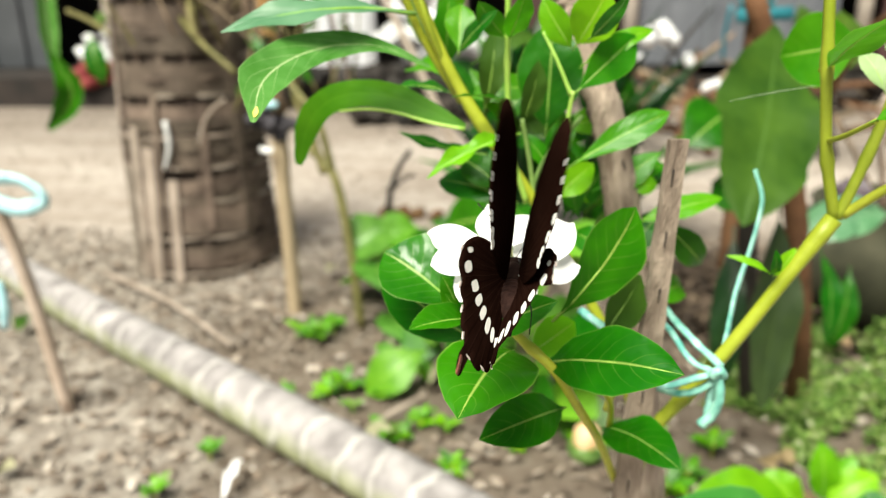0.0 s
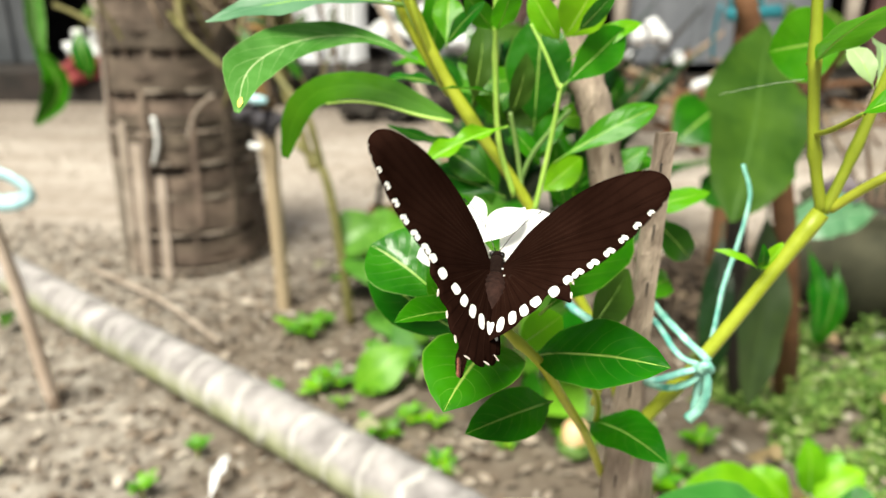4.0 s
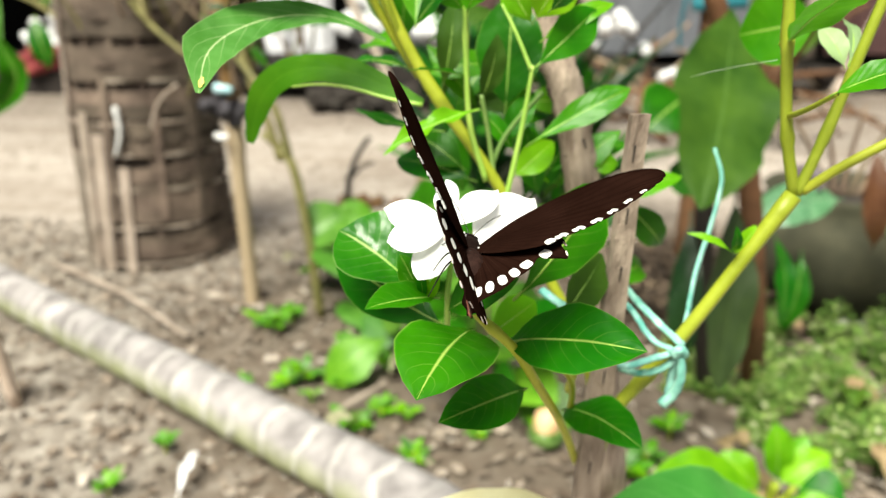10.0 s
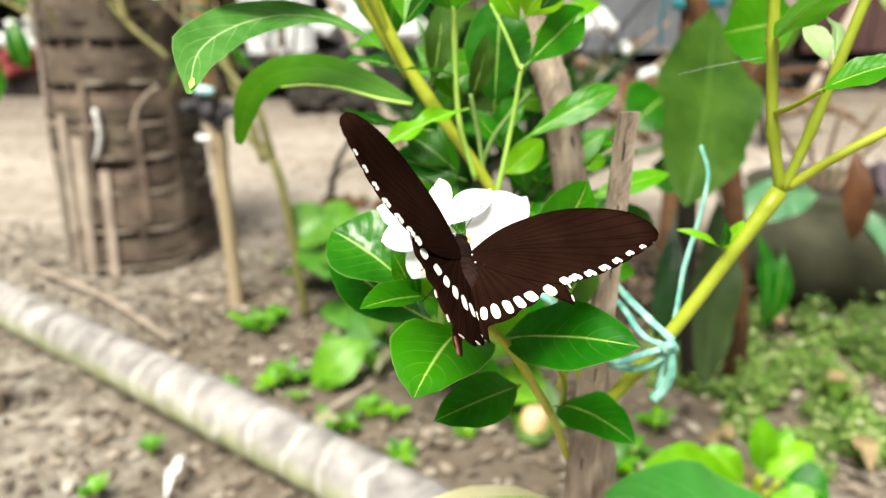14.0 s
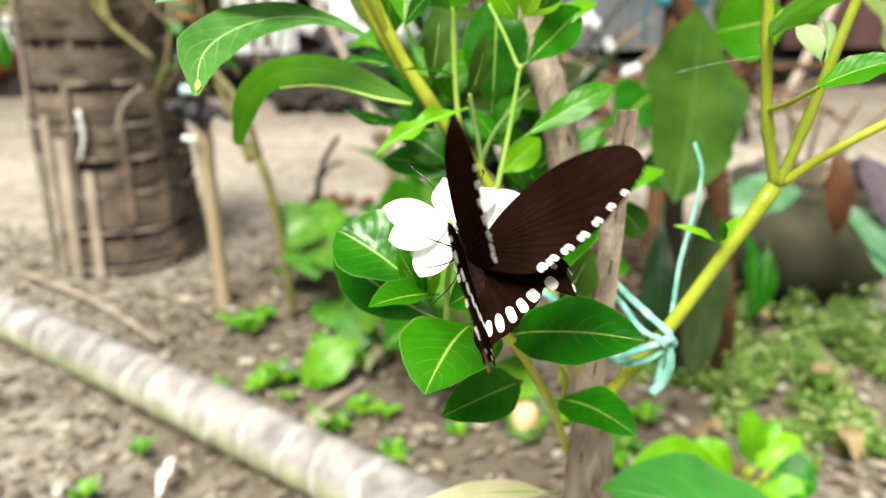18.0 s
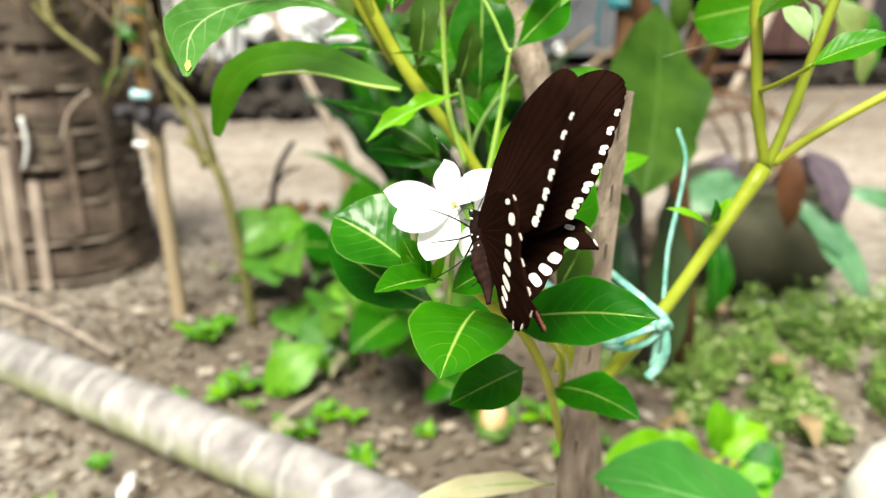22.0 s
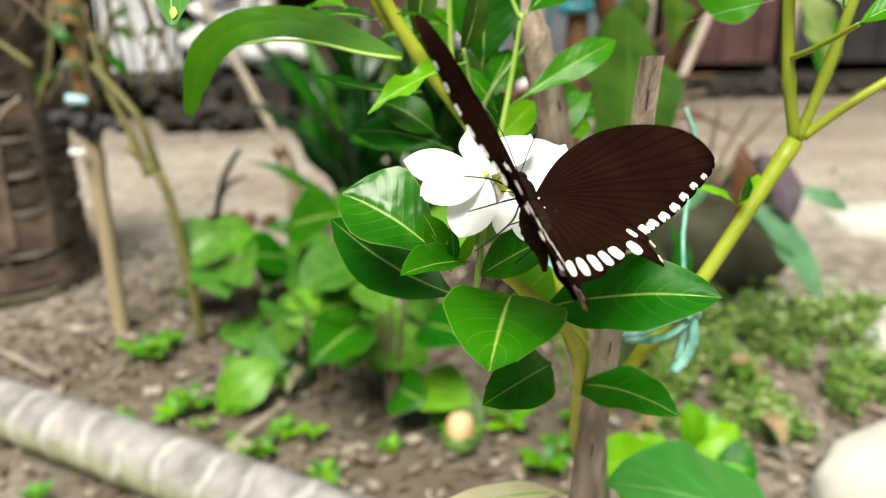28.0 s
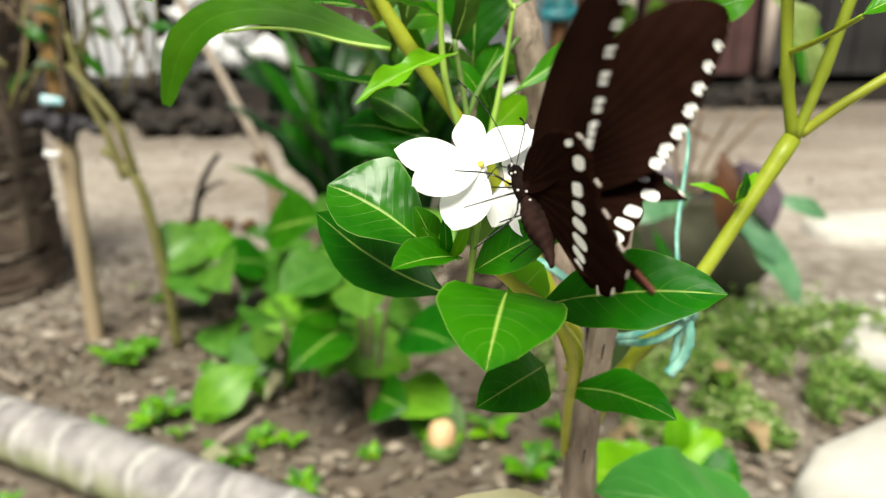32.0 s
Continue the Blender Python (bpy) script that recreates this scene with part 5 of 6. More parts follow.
M_faded_cloth = plain("faded_cloth", (0.5, 0.5, 0.53), (0.72, 0.72, 0.75), 6.0, 0.9)
M_red_cloth = plain("red_cloth", (0.16, 0.02, 0.02), (0.28, 0.05, 0.05), 12.0, 0.8)
M_blue = plain("blue_plastic", (0.012, 0.11, 0.14), (0.035, 0.21, 0.25), 12.0, 0.4)


def make_house():
    y = 3.95
    house = thing("village_house", "low village house with red panels on a mud plinth", "house", at=(0, y, 0))
    # Left plinth near black: the shaded gap under the floor put into its colour.
    part("plinth", slab(-6, -0.35, y - 0.5, y + 2.2, -0.05, 0.15), M_dark, house, "dark plinth with underfloor shade in its colour", smooth=False)
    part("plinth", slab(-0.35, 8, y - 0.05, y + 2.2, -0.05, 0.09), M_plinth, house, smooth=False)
    # Back wall near black, the unlit inside behind the openings in its colour.
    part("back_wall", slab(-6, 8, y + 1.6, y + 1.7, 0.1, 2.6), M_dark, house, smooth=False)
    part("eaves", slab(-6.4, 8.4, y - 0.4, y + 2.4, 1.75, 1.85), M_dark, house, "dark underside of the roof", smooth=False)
    spans = [(-6, -4.2, M_grey_panel), (-4.1, -2.93, M_grey_panel), (-2.42, -2.0, M_red_panel), (-1.34, -0.94, M_faded_cloth), (-0.76, -0.52, M_red_panel), (-0.2, 0.35, M_red_panel), (0.5, 1.5, M_tin), (1.72, 2.40, M_red_panel), (2.7, 4.0, M_dark_panel), (4.4, 6.0, M_red_panel)]
    for x0, x1, m in spans:
        part("wall_panel", slab(x0, x1, y + 0.02, y + 0.07, 0.16, 1.75), m, house, smooth=False)
        k = x0 + 0.12
        while k < x1 - 0.05:
            part("batten", slab(k, k + 0.03, y - 0.005, y + 0.02, 0.16, 1.75), m, house, smooth=False)
            k += 0.22
    for x0 in (-4.0, -2.47, -0.45, 0.45, 1.6, 2.45, 4.1):
        part("house_post", tube([(x0, y - 0.04, 0.15), (x0, y - 0.04, 1.0), (x0, y - 0.04, 1.8)], 0.04, 0.04, 8, 2, 0.05), M_pale_post, house)
    # Black slab filling the open doorway, its unlit inside given as colour.
    part("dark_door", slab(2.5, 2.68, y + 0.1, y + 0.14, 0.2, 1.7), M_black, house, smooth=False)
    return house


make_house()


def heap(name, label, category, centre, spread, count, size, material, seed, group=""):
    """A pile of rounded lumps; every lump is a part."""
    ob = thing(name, label, category, group, at=centre)
    rnd = random.Random(seed)
    for k in range(count):
        p = Vector(centre) + Vector((rnd.uniform(-1, 1) * spread[0], rnd.uniform(-1, 1) * spread[1], rnd.uniform(0, 1) * spread[2]))
        bm = bmesh.new()
        bmesh.ops.create_icosphere(bm, subdivisions=2, radius=size * rnd.uniform(0.6, 1.3), matrix=Matrix.Translation(p))
        for v in bm.verts:
            v.co += (v.co - p) * 1.5 * noise.noise(v.co * (1.4 / size) + Vector((seed, 0, 0)))
            v.co.z = p.z + (v.co.z - p.z) * 0.7
        part("lump", bm, material, ob)
    return ob


heap("firewood_heap", "dark heap of wood by the plinth", "heap", (-0.95, 3.36, 0.05), (0.34, 0.07, 0.13), 34, 0.05, M_dark, 3)
heap("firewood_heap", "dark heap of wood by the plinth", "heap", (0.25, 3.6, 0.06), (0.3, 0.08, 0.08), 18, 0.05, M_dark, 4)
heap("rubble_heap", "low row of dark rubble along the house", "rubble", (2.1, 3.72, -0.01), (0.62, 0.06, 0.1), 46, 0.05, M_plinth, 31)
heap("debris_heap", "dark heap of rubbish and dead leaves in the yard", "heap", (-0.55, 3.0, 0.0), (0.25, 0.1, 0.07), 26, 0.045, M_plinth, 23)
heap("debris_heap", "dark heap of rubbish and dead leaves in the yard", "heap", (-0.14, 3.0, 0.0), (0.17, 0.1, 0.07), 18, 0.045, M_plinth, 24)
heap("debris_heap", "small dark heap of dead leaves and soil", "heap", (-0.3067, 1.4859, 0.0000), (0.07, 0.05, 0.012), 9, 0.02, M_brown, 14)
heap("cloth_bundle", "bundle of dark red cloth on the ground", "bundle", (-2.33, 3.46, 0.1), (0.08, 0.05, 0.12), 7, 0.055, M_red_cloth, 6)
heap("cloth_bundle", "crumpled white cloth heap by the house", "bundle", (-2.52, 3.85, 0.22), (0.11, 0.05, 0.16), 6, 0.06, M_white_cloth, 7)
heap("cloth_bundle", "crumpled white sacks piled before the house", "bundle", (-0.55, 3.78, 0.2), (0.2, 0.04, 0.34), 13, 0.09, M_white_cloth, 8)


# ---- plants and pots further back ----
def bush(name, label, centre, count, length, width, material, seed, spread, lift=0.6, kinds=None, stems=3, n=8, m=6, look_out=0.5):
    """A low leafy plant: stems and separate leaves round a centre on the ground."""
    c = Vector(centre)
    ob = thing(name, label, "plant", at=(c.x, c.y, 0))
    rnd = random.Random(seed)
    for k in range(stems):
        e = c + Vector((rnd.uniform(-1, 1) * spread[0] * 0.6, rnd.uniform(-1, 1) * spread[1] * 0.6, spread[2] * rnd.uniform(0.6, 1)))
        part("stem", tube([(c.x, c.y, -0.01), Vector((c.x, c.y, 0)).lerp(e, 0.5) + Vector((0, 0, 0.01)), e], 0.0035, 0.002, 6, 4), M_stick, ob)
    for k in range(count):
        a = rnd.uniform(0, 2 * math.pi)
        p = c + Vector((math.cos(a) * spread[0] * rnd.random(), math.sin(a) * spread[1] * rnd.random(), spread[2] * (0.15 + 0.85 * rnd.random())))
        d = Vector((math.cos(a), math.sin(a) - 0.3, rnd.uniform(-0.7, lift))).normalized()
        ln = length * rnd.uniform(0.7, 1.25)
        leaf(ob, p, p + d * ln, width * rnd.uniform(0.8, 1.2), rnd.choice(kinds) if kinds else material, rib=False, n=n, m=m, seed=seed + k, up=(rnd.uniform(-0.5, 0.5), -look_out, 0.9), arch=rnd.uniform(0.02, 0.2), fold=rnd.uniform(0.1, 0.4))
    return ob


M_bush = leaf_material("bush_leaf", (0.042, 0.145, 0.012), (0.1, 0.25, 0.03), (0.12, 0.29, 0.045), rough=0.4, lines=0.1, spec=0.35)
M_bush_lime = leaf_material("lime_bush_leaf", (0.075, 0.24, 0.01), (0.13, 0.34, 0.02), (0.18, 0.4, 0.04), rough=0.4, lines=0.1, spec=0.35)
BROAD = (M_bush, M_bush, M_bush_lime, M_leaf_dark)
bush("seedling_bush", "young broad-leaved green bush growing in soil", (-0.2115, 0.8966, 0.0000), 11, 0.12, 0.09, M_leaf, 31, (0.085, 0.05, 0.17), kinds=BROAD, look_out=1.0)
bush("seedling_bush", "young broad-leaved green bush growing in soil", (-0.0783, 0.6660, 0.0000), 9, 0.095, 0.075, M_leaf, 32, (0.06, 0.04, 0.12), kinds=(M_bush_lime, M_bush_lime, M_bush), look_out=1.0)
bush("seedling_bush", "leafy green bush with thin brown stem", (0.0011, 0.5910, 0.0000), 17, 0.085, 0.062, M_leaf, 33, (0.06, 0.05, 0.24), kinds=(M_bush, M_bush, M_leaf_dark, M_bush_lime), look_out=1.0)
bush("seedling_bush", "leafy green bush growing in soil", (-0.1090, 1.0198, -0.0000), 12, 0.1, 0.078, M_leaf, 34, (0.1, 0.06, 0.2), kinds=BROAD, look_out=1.0)


def make_strap_plant(spot, count, seed, extras):
    c = Vector(spot)
    ob = thing("strap_plant", "dark green clump of long strap-shaped leaves", "plant", at=(c.x, c.y, 0))
    rnd = random.Random(seed)
    for k in range(count):
        a = rnd.uniform(0, 2 * math.pi)
        r = rnd.uniform(0.05, 0.28)
        tip = c + Vector((math.cos(a) * r, math.sin(a) * r * 0.6, rnd.uniform(0.16, 0.5)))
        base = c + Vector((math.cos(a) * 0.02, math.sin(a) * 0.02, 0))
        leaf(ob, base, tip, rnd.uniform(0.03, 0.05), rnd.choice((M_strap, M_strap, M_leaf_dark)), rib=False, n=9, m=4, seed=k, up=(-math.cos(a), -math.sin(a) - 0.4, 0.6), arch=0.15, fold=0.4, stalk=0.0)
    if not extras:
        return
    for b, t in (((-0.0628, 1.3000, 0.2235), (0.0956, 1.2500, 0.2030)), ((-0.1141, 1.2000, 0.0500), (-0.2113, 1.2000, 0.0772)), ((-0.2610, 1.1500, 0.0489), (-0.3292, 1.1500, 0.0964))):
        leaf(ob, b, t, 0.035, M_leaf_dark, rib=False, n=9, m=4, up=(0, -0.7, 0.7))
    for k in range(12):
        b = Vector((-0.0587, 1.4500, 0.3588)) + Vector((rnd.uniform(-0.12, 0.16), rnd.uniform(0, 0.2), rnd.uniform(-0.1, 0.12)))
        e = b + Vector((rnd.uniform(-1, 1), rnd.uniform(-0.4, 0.2), rnd.uniform(-0.9, 0.4))).normalized() * rnd.uniform(0.12, 0.2)
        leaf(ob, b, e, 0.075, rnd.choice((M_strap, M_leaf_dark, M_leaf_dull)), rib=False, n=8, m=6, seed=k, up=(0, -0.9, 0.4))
    part("cane", tube([(c.x + 0.02, c.y + 0.1, 0), (c.x + 0.01, c.y + 0.1, 0.35), (-0.0437, 1.5000, 0.4281)], 0.01, 0.007, 6, 5), M_leaf_dull, ob)


make_strap_plant((-0.0246, 1.3500, 0.0000), 46, 40, True)
make_strap_plant((0.1502, 1.3929, 0.0000), 40, 41, False)


def make_large_leaf_plant():
    ob = thing("large_leaf_plant", "plant with large dull drooping leaves on brown stems", "plant", at=(0.3571, 0.6624, 0.0000))
    part("stem", tube([(0.3645, 0.6758, -0.0100), (0.3254, 0.6000, 0.1530), (0.2771, 0.5500, 0.3414), (0.2043, 0.5000, 0.5268)], 0.016, 0.01, 8, 6, 0.12), M_brown, ob)
    part("stem", tube([(0.3054, 0.6665, -0.0100), (0.2670, 0.6200, 0.1716), (0.2455, 0.5800, 0.3343)], 0.016, 0.01, 8, 6, 0.12), M_dark, ob)
    leaf(ob, (0.2133, 0.4400, 0.4914), (0.1627, 0.2800, 0.3577), 0.088, M_leaf_dull, rib=False, up=(0.15, -0.95, 0.2), arch=0.05, wide_at=0.55, fold=0.12, wave=0.04, stalk=0.03)
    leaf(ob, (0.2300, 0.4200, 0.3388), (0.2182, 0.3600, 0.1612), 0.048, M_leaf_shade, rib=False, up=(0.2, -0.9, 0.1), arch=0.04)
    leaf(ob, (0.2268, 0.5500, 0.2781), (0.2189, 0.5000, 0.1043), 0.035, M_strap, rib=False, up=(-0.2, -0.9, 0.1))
    leaf(ob, (0.2988, 0.5000, 0.2710), (0.2995, 0.4500, 0.1877), 0.022, M_leaf_dark, rib=False, up=(0.2, -0.9, 0.1))
    leaf(ob, (0.1966, 0.5000, 0.4076), (0.1503, 0.4500, 0.3835), 0.06, M_leaf_dark, rib=False, up=(0, -0.8, 0.5))
    leaf(ob, (0.1838, 0.5000, 0.3390), (0.2332, 0.4500, 0.3287), 0.06, M_leaf_dark, rib=False, up=(0, -0.8, 0.5))
    leaf(ob, (0.4053, 0.5000, 0.5012), (0.4195, 0.4500, 0.4187), 0.04, M_leaf_pale, rib=False, up=(0.2, -0.9, 0.2))
    leaf(ob, (0.3019, 0.5500, 0.5021), (0.2891, 0.5000, 0.4430), 0.045, M_leaf_dull, rib=False, up=(0.2, -0.9, 0.2))
    leaf(ob, (0.2779, 0.6000, 0.5090), (0.2886, 0.6000, 0.4559), 0.03, M_leaf_dull, rib=False, up=(0.2, -0.9, 0.2))
    leaf(ob, (0.3051, 0.3600, 0.5113), (0.3560, 0.3450, 0.4285), 0.03, M_leaf_wan, rib=False, up=(0.35, -0.9, 0.2), arch=0.1, fold=0.5, wave=0.06)
    part("stem", tube([(0.2771, 0.5500, 0.3414), (0.2911, 0.4600, 0.4763), (0.3051, 0.3600, 0.5113)], 0.006, 0.003, 7, 5), M_brown, ob)
    th = thing("spider_thread", "single pale strand of spider silk between leaves", "thread", at=(0.0951, 0.0200, 0.4843))
    part("strand", tube([(0.0840, 0.0200, 0.4816), (0.0941, 0.0100, 0.4857), (0.1055, 0.0000, 0.4892)], 0.00004, 0.00004, 5, 4), M_spot, th)


make_large_leaf_plant()


def make_pot():
    base = Vector((0.585, 0.88, 0.0000))
    c = base + Vector((0.0, 0.12, 0))
    pot = thing("clay_planter", "round mossy dark clay planter standing on soil", "planter", at=c)
    prof = [(0.085, -0.01), (0.125, 0.01), (0.155, 0.055), (0.16, 0.10), (0.14, 0.15), (0.112, 0.175), (0.122, 0.19), (0.117, 0.195), (0.1, 0.18)]
    bm = bmesh.new()
    rings = [[bm.verts.new(c + Vector((math.cos(2 * math.pi * k / 28) * r, math.sin(2 * math.pi * k / 28) * r, z))) for k in range(28)] for r, z in prof]
    for a, b in zip(rings, rings[1:]):
        for k in range(28):
            bm.faces.new((a[k], a[(k + 1) % 28], b[(k + 1) % 28], b[k]))
    bm.faces.new(rings[0][::-1])
    part("bowl", bm, plain("mossy_clay", (0.026, 0.027, 0.014), (0.068, 0.062, 0.036), 18.0, 0.85, 0.5, 0.003), pot)
    soil = bmesh.new()
    bmesh.ops.create_circle(soil, cap_ends=True, segments=24, radius=0.104, matrix=Matrix.Translation(c + Vector((0, 0, 0.178))))
    part("soil", soil, M_plinth, pot)
    gr = thing("potted_plant", "potted plant with grey-purple and rusty red leaves", "plant", at=c + Vector((0, 0, 0.178)))
    rnd = random.Random(55)
    for k in range(5):
        part("stem", tube([c + Vector((0.01 * k - 0.02, 0, 0.17)), c + Vector((0.03 * k - 0.06, -0.01, 0.25)), c + Vector((0.06 * k - 0.12, -0.03, 0.33))], 0.005, 0.003, 6, 4), M_stick, gr)
    for b, t, w, m in (
        ((0.4359, 0.8000, 0.2268), (0.4497, 0.8000, 0.2769), 0.05, M_leaf_purple),
        ((0.5251, 0.7500, 0.1647), (0.5070, 0.7500, 0.3029), 0.038, M_leaf_red),
        ((0.5574, 0.8000, 0.2842), (0.5803, 0.7200, 0.1909), 0.06, M_leaf_purple),
        ((0.4531, 0.7800, 0.2236), (0.3644, 0.7500, 0.2078), 0.05, M_leaf_teal),
        ((0.5378, 0.7800, 0.1976), (0.6159, 0.6800, 0.0901), 0.05, M_leaf_teal),
        ((0.4331, 0.7500, 0.1654), (0.4117, 0.7200, 0.0557), 0.035, M_leaf_dark),
        ((0.4987, 0.8000, 0.2251), (0.3633, 0.7800, 0.2086), 0.06, M_leaf_teal),
        ((0.5157, 0.7800, 0.2209), (0.6154, 0.7000, 0.1137), 0.045, M_leaf_teal),
        ((0.6169, 0.8000, 0.2173), (0.7101, 0.7800, 0.1884), 0.03, M_leaf_teal),
        ((0.5534, 0.8200, 0.2185), (0.5793, 0.8000, 0.2743), 0.05, M_leaf_purple),
    ):
        leaf(gr, b, t, w, m, rib=False, up=(rnd.uniform(-0.3, 0.3), -0.8, 0.5), seed=rnd.random() * 9)


make_pot()


def make_low_plant():
    c = Vector((0.275, 0.37, 0))
    ob = thing("low_plant", "low plant with bright lime green leaves", "plant", at=c)
    rnd = random.Random(61)
    for b, t, w in (((0.2528, 0.3300, 0.0772), (0.1523, 0.3000, 0.1114), 0.055), ((0.2820, 0.3600, 0.0683), (0.2733, 0.3600, 0.1336), 0.03), ((0.2806, 0.3500, 0.0724), (0.3270, 0.3600, 0.1013), 0.035), ((0.2919, 0.3400, 0.0771), (0.3297, 0.3200, 0.0752), 0.05), ((0.2787, 0.3800, 0.0399), (0.2421, 0.4000, 0.0714), 0.035), ((0.3031, 0.4000, 0.0325), (0.3319, 0.4200, 0.0806), 0.03), ((0.2789, 0.3300, 0.0718), (0.3091, 0.3000, 0.0600), 0.05), ((0.2533, 0.3400, 0.0568), (0.1898, 0.3000, 0.0739), 0.05)):
        leaf(ob, b, t, w, rnd.choice((M_leaf_lime, M_leaf_lime, M_leaf)), up=(0, -0.6, 0.8), arch=0.1, seed=rnd.random() * 9)
        part("stem", tube([(c.x, c.y, 0), Vector(b).lerp(c, 0.4), b], 0.004, 0.003, 6, 3), M_stem, ob)
    for k in range(5):
        b = c + Vector((rnd.uniform(-0.05, 0.05), rnd.uniform(-0.05, 0.05), 0.02))
        leaf(ob, b, b + Vector((rnd.uniform(-0.04, 0.04), 0.02, 0.03)), 0.02, M_leaf_dry, rib=False)
    ob = thing("broad_leaf_seedling", "seedling with one broad glossy green leaf", "plant", at=(0.2, 0.06, 0))
    leaf(ob, (0.2030, 0.0700, 0.2061), (0.0704, 0.0250, 0.2982), 0.058, M_leaf_broad, rib=False, up=(0.0, -0.35, 0.95), arch=0.08, wide_at=0.55, sharp=0.7)
    part("stem", tube([(0.2, 0.09, -0.01), (0.21, 0.085, 0.15), (0.2016, 0.0700, 0.2156)], 0.004, 0.003, 7, 5), M_stem, ob)


make_low_plant()
leaf(plant, (0.0473, 0.0000, 0.3144), (-0.0079, -0.0120, 0.3195), 0.0095, M_leaf_cream, up=(0, -0.6, 0.8), arch=0.12, fold=0.3, label="dried pale yellow leaf")


def weed(place, count, size, seed, material=None):
    c = Vector(place)
    ob = thing("weed", "small bright green weed seedling in the soil", "weed", "weeds in the soil", at=c)
    rnd = random.Random(seed)
    for k in range(count):
        a = 2 * math.pi * k / count + rnd.uniform(-0.4, 0.4)
        b = c + Vector((0, 0, size * 0.3 * rnd.random()))
        e = b + Vector((math.cos(a), math.sin(a), rnd.uniform(0.2, 0.9))) * size * rnd.uniform(0.6, 1.1)
        leaf(ob, b, e, size * 0.4, material or rnd.choice((M_bush, M_bush_lime, M_leaf_lime)), rib=False, n=6, m=4, seed=k, up=(0, -0.3, 1))
    part("stalk", tube([c - Vector((0, 0, 0.01)), c + Vector((0, 0, size * 0.2)), c + Vector((0.002, 0, size * 0.4))], 0.002, 0.0012, 5, 2), M_stem, ob)


for k, (p, cnt, sz) in enumerate((((-0.3708, 0.4656, 0.0000), 8, 0.03), ((-0.2450, 0.6365, 0.0000), 9, 0.045), ((-0.1888, 0.6267, 0.0000), 9, 0.04), ((-0.3509, 0.7902, 0.0000), 8, 0.05), ((-0.3185, 0.8258, 0.0000), 8, 0.05), ((-0.1272, 0.5547, 0.0000), 7, 0.03), ((-0.3232, 0.6125, 0.0000), 7, 0.025), ((-0.0765, 0.4676, 0.0000), 7, 0.03), ((-0.3979, 0.3837, 0.0000), 8, 0.03), ((-0.1604, 0.5190, 0.0000), 5, 0.05), ((-0.2253, 0.5863, 0.0000), 6, 0.025), ((-0.3327, 0.7814, 0.0000), 8, 0.05), ((-0.2161, 0.7490, 0.0000), 6, 0.03), ((-0.1346, 0.6731, 0.0000), 8, 0.045), ((-0.0844, 0.4668, 0.0000), 6, 0.02), ((-0.0659, 0.4546, 0.0000), 6, 0.02), ((-0.0028, 0.5105, 0.0000), 7, 0.03), ((0.1607, 0.4468, 0.0000), 8, 0.05), ((0.1421, 0.5407, -0.0000), 8, 0.05), ((-0.2653, 0.6174, 0.0000), 8, 0.04), ((0.0552, 0.6341, 0.0000), 9, 0.045), ((-0.1438, 0.5167, 0.0000), 6, 0.035), ((-0.0934, 0.5478, 0.0000), 6, 0.035), ((-0.1259, 0.5677, 0.0000), 6, 0.03), ((0.1881, 0.4781, 0.0000), 7, 0.045), ((0.2274, 0.5375, 0.0000), 7, 0.04))):
    weed(p, cnt, sz * 0.72, 70 + k)


def make_fruit():
    c = Vector((0.0768, 0.5026, 0.0180))
    fr = thing("fallen_fruit", "pale orange fruit with green base half on soil", "fruit", at=c)
    for name, z, r, m, lab in (("flesh", 0.012, 0.017, plain("orange_fruit", (0.7, 0.38, 0.18), (0.85, 0.62, 0.4), 60.0, 0.5), ""), ("green_husk", -0.002, 0.021, M_leaf_pale, "pale green husk")):
        bm = bmesh.new()
        bmesh.ops.create_icosphere(bm, subdivisions=3, radius=r, matrix=Matrix.Translation(c + Vector((0, 0, z))))
        for v in bm.verts:
            v.co += (v.co - c) * 0.12 * noise.noise(v.co * 60)
            v.co.z = c.z + z + (v.co.z - c.z - z) * (1.15 if name == "flesh" else 0.75)
        part(name, bm, m, fr, lab)
    for k in range(5):
        a = k * 1.26
        leaf(fr, c + Vector((math.cos(a) * 0.012, math.sin(a) * 0.012, -0.012)), c + Vector((math.cos(a) * 0.026, math.sin(a) * 0.026, 0.012)), 0.016, M_leaf_lime, rib=False, n=5, m=4)


make_fruit()


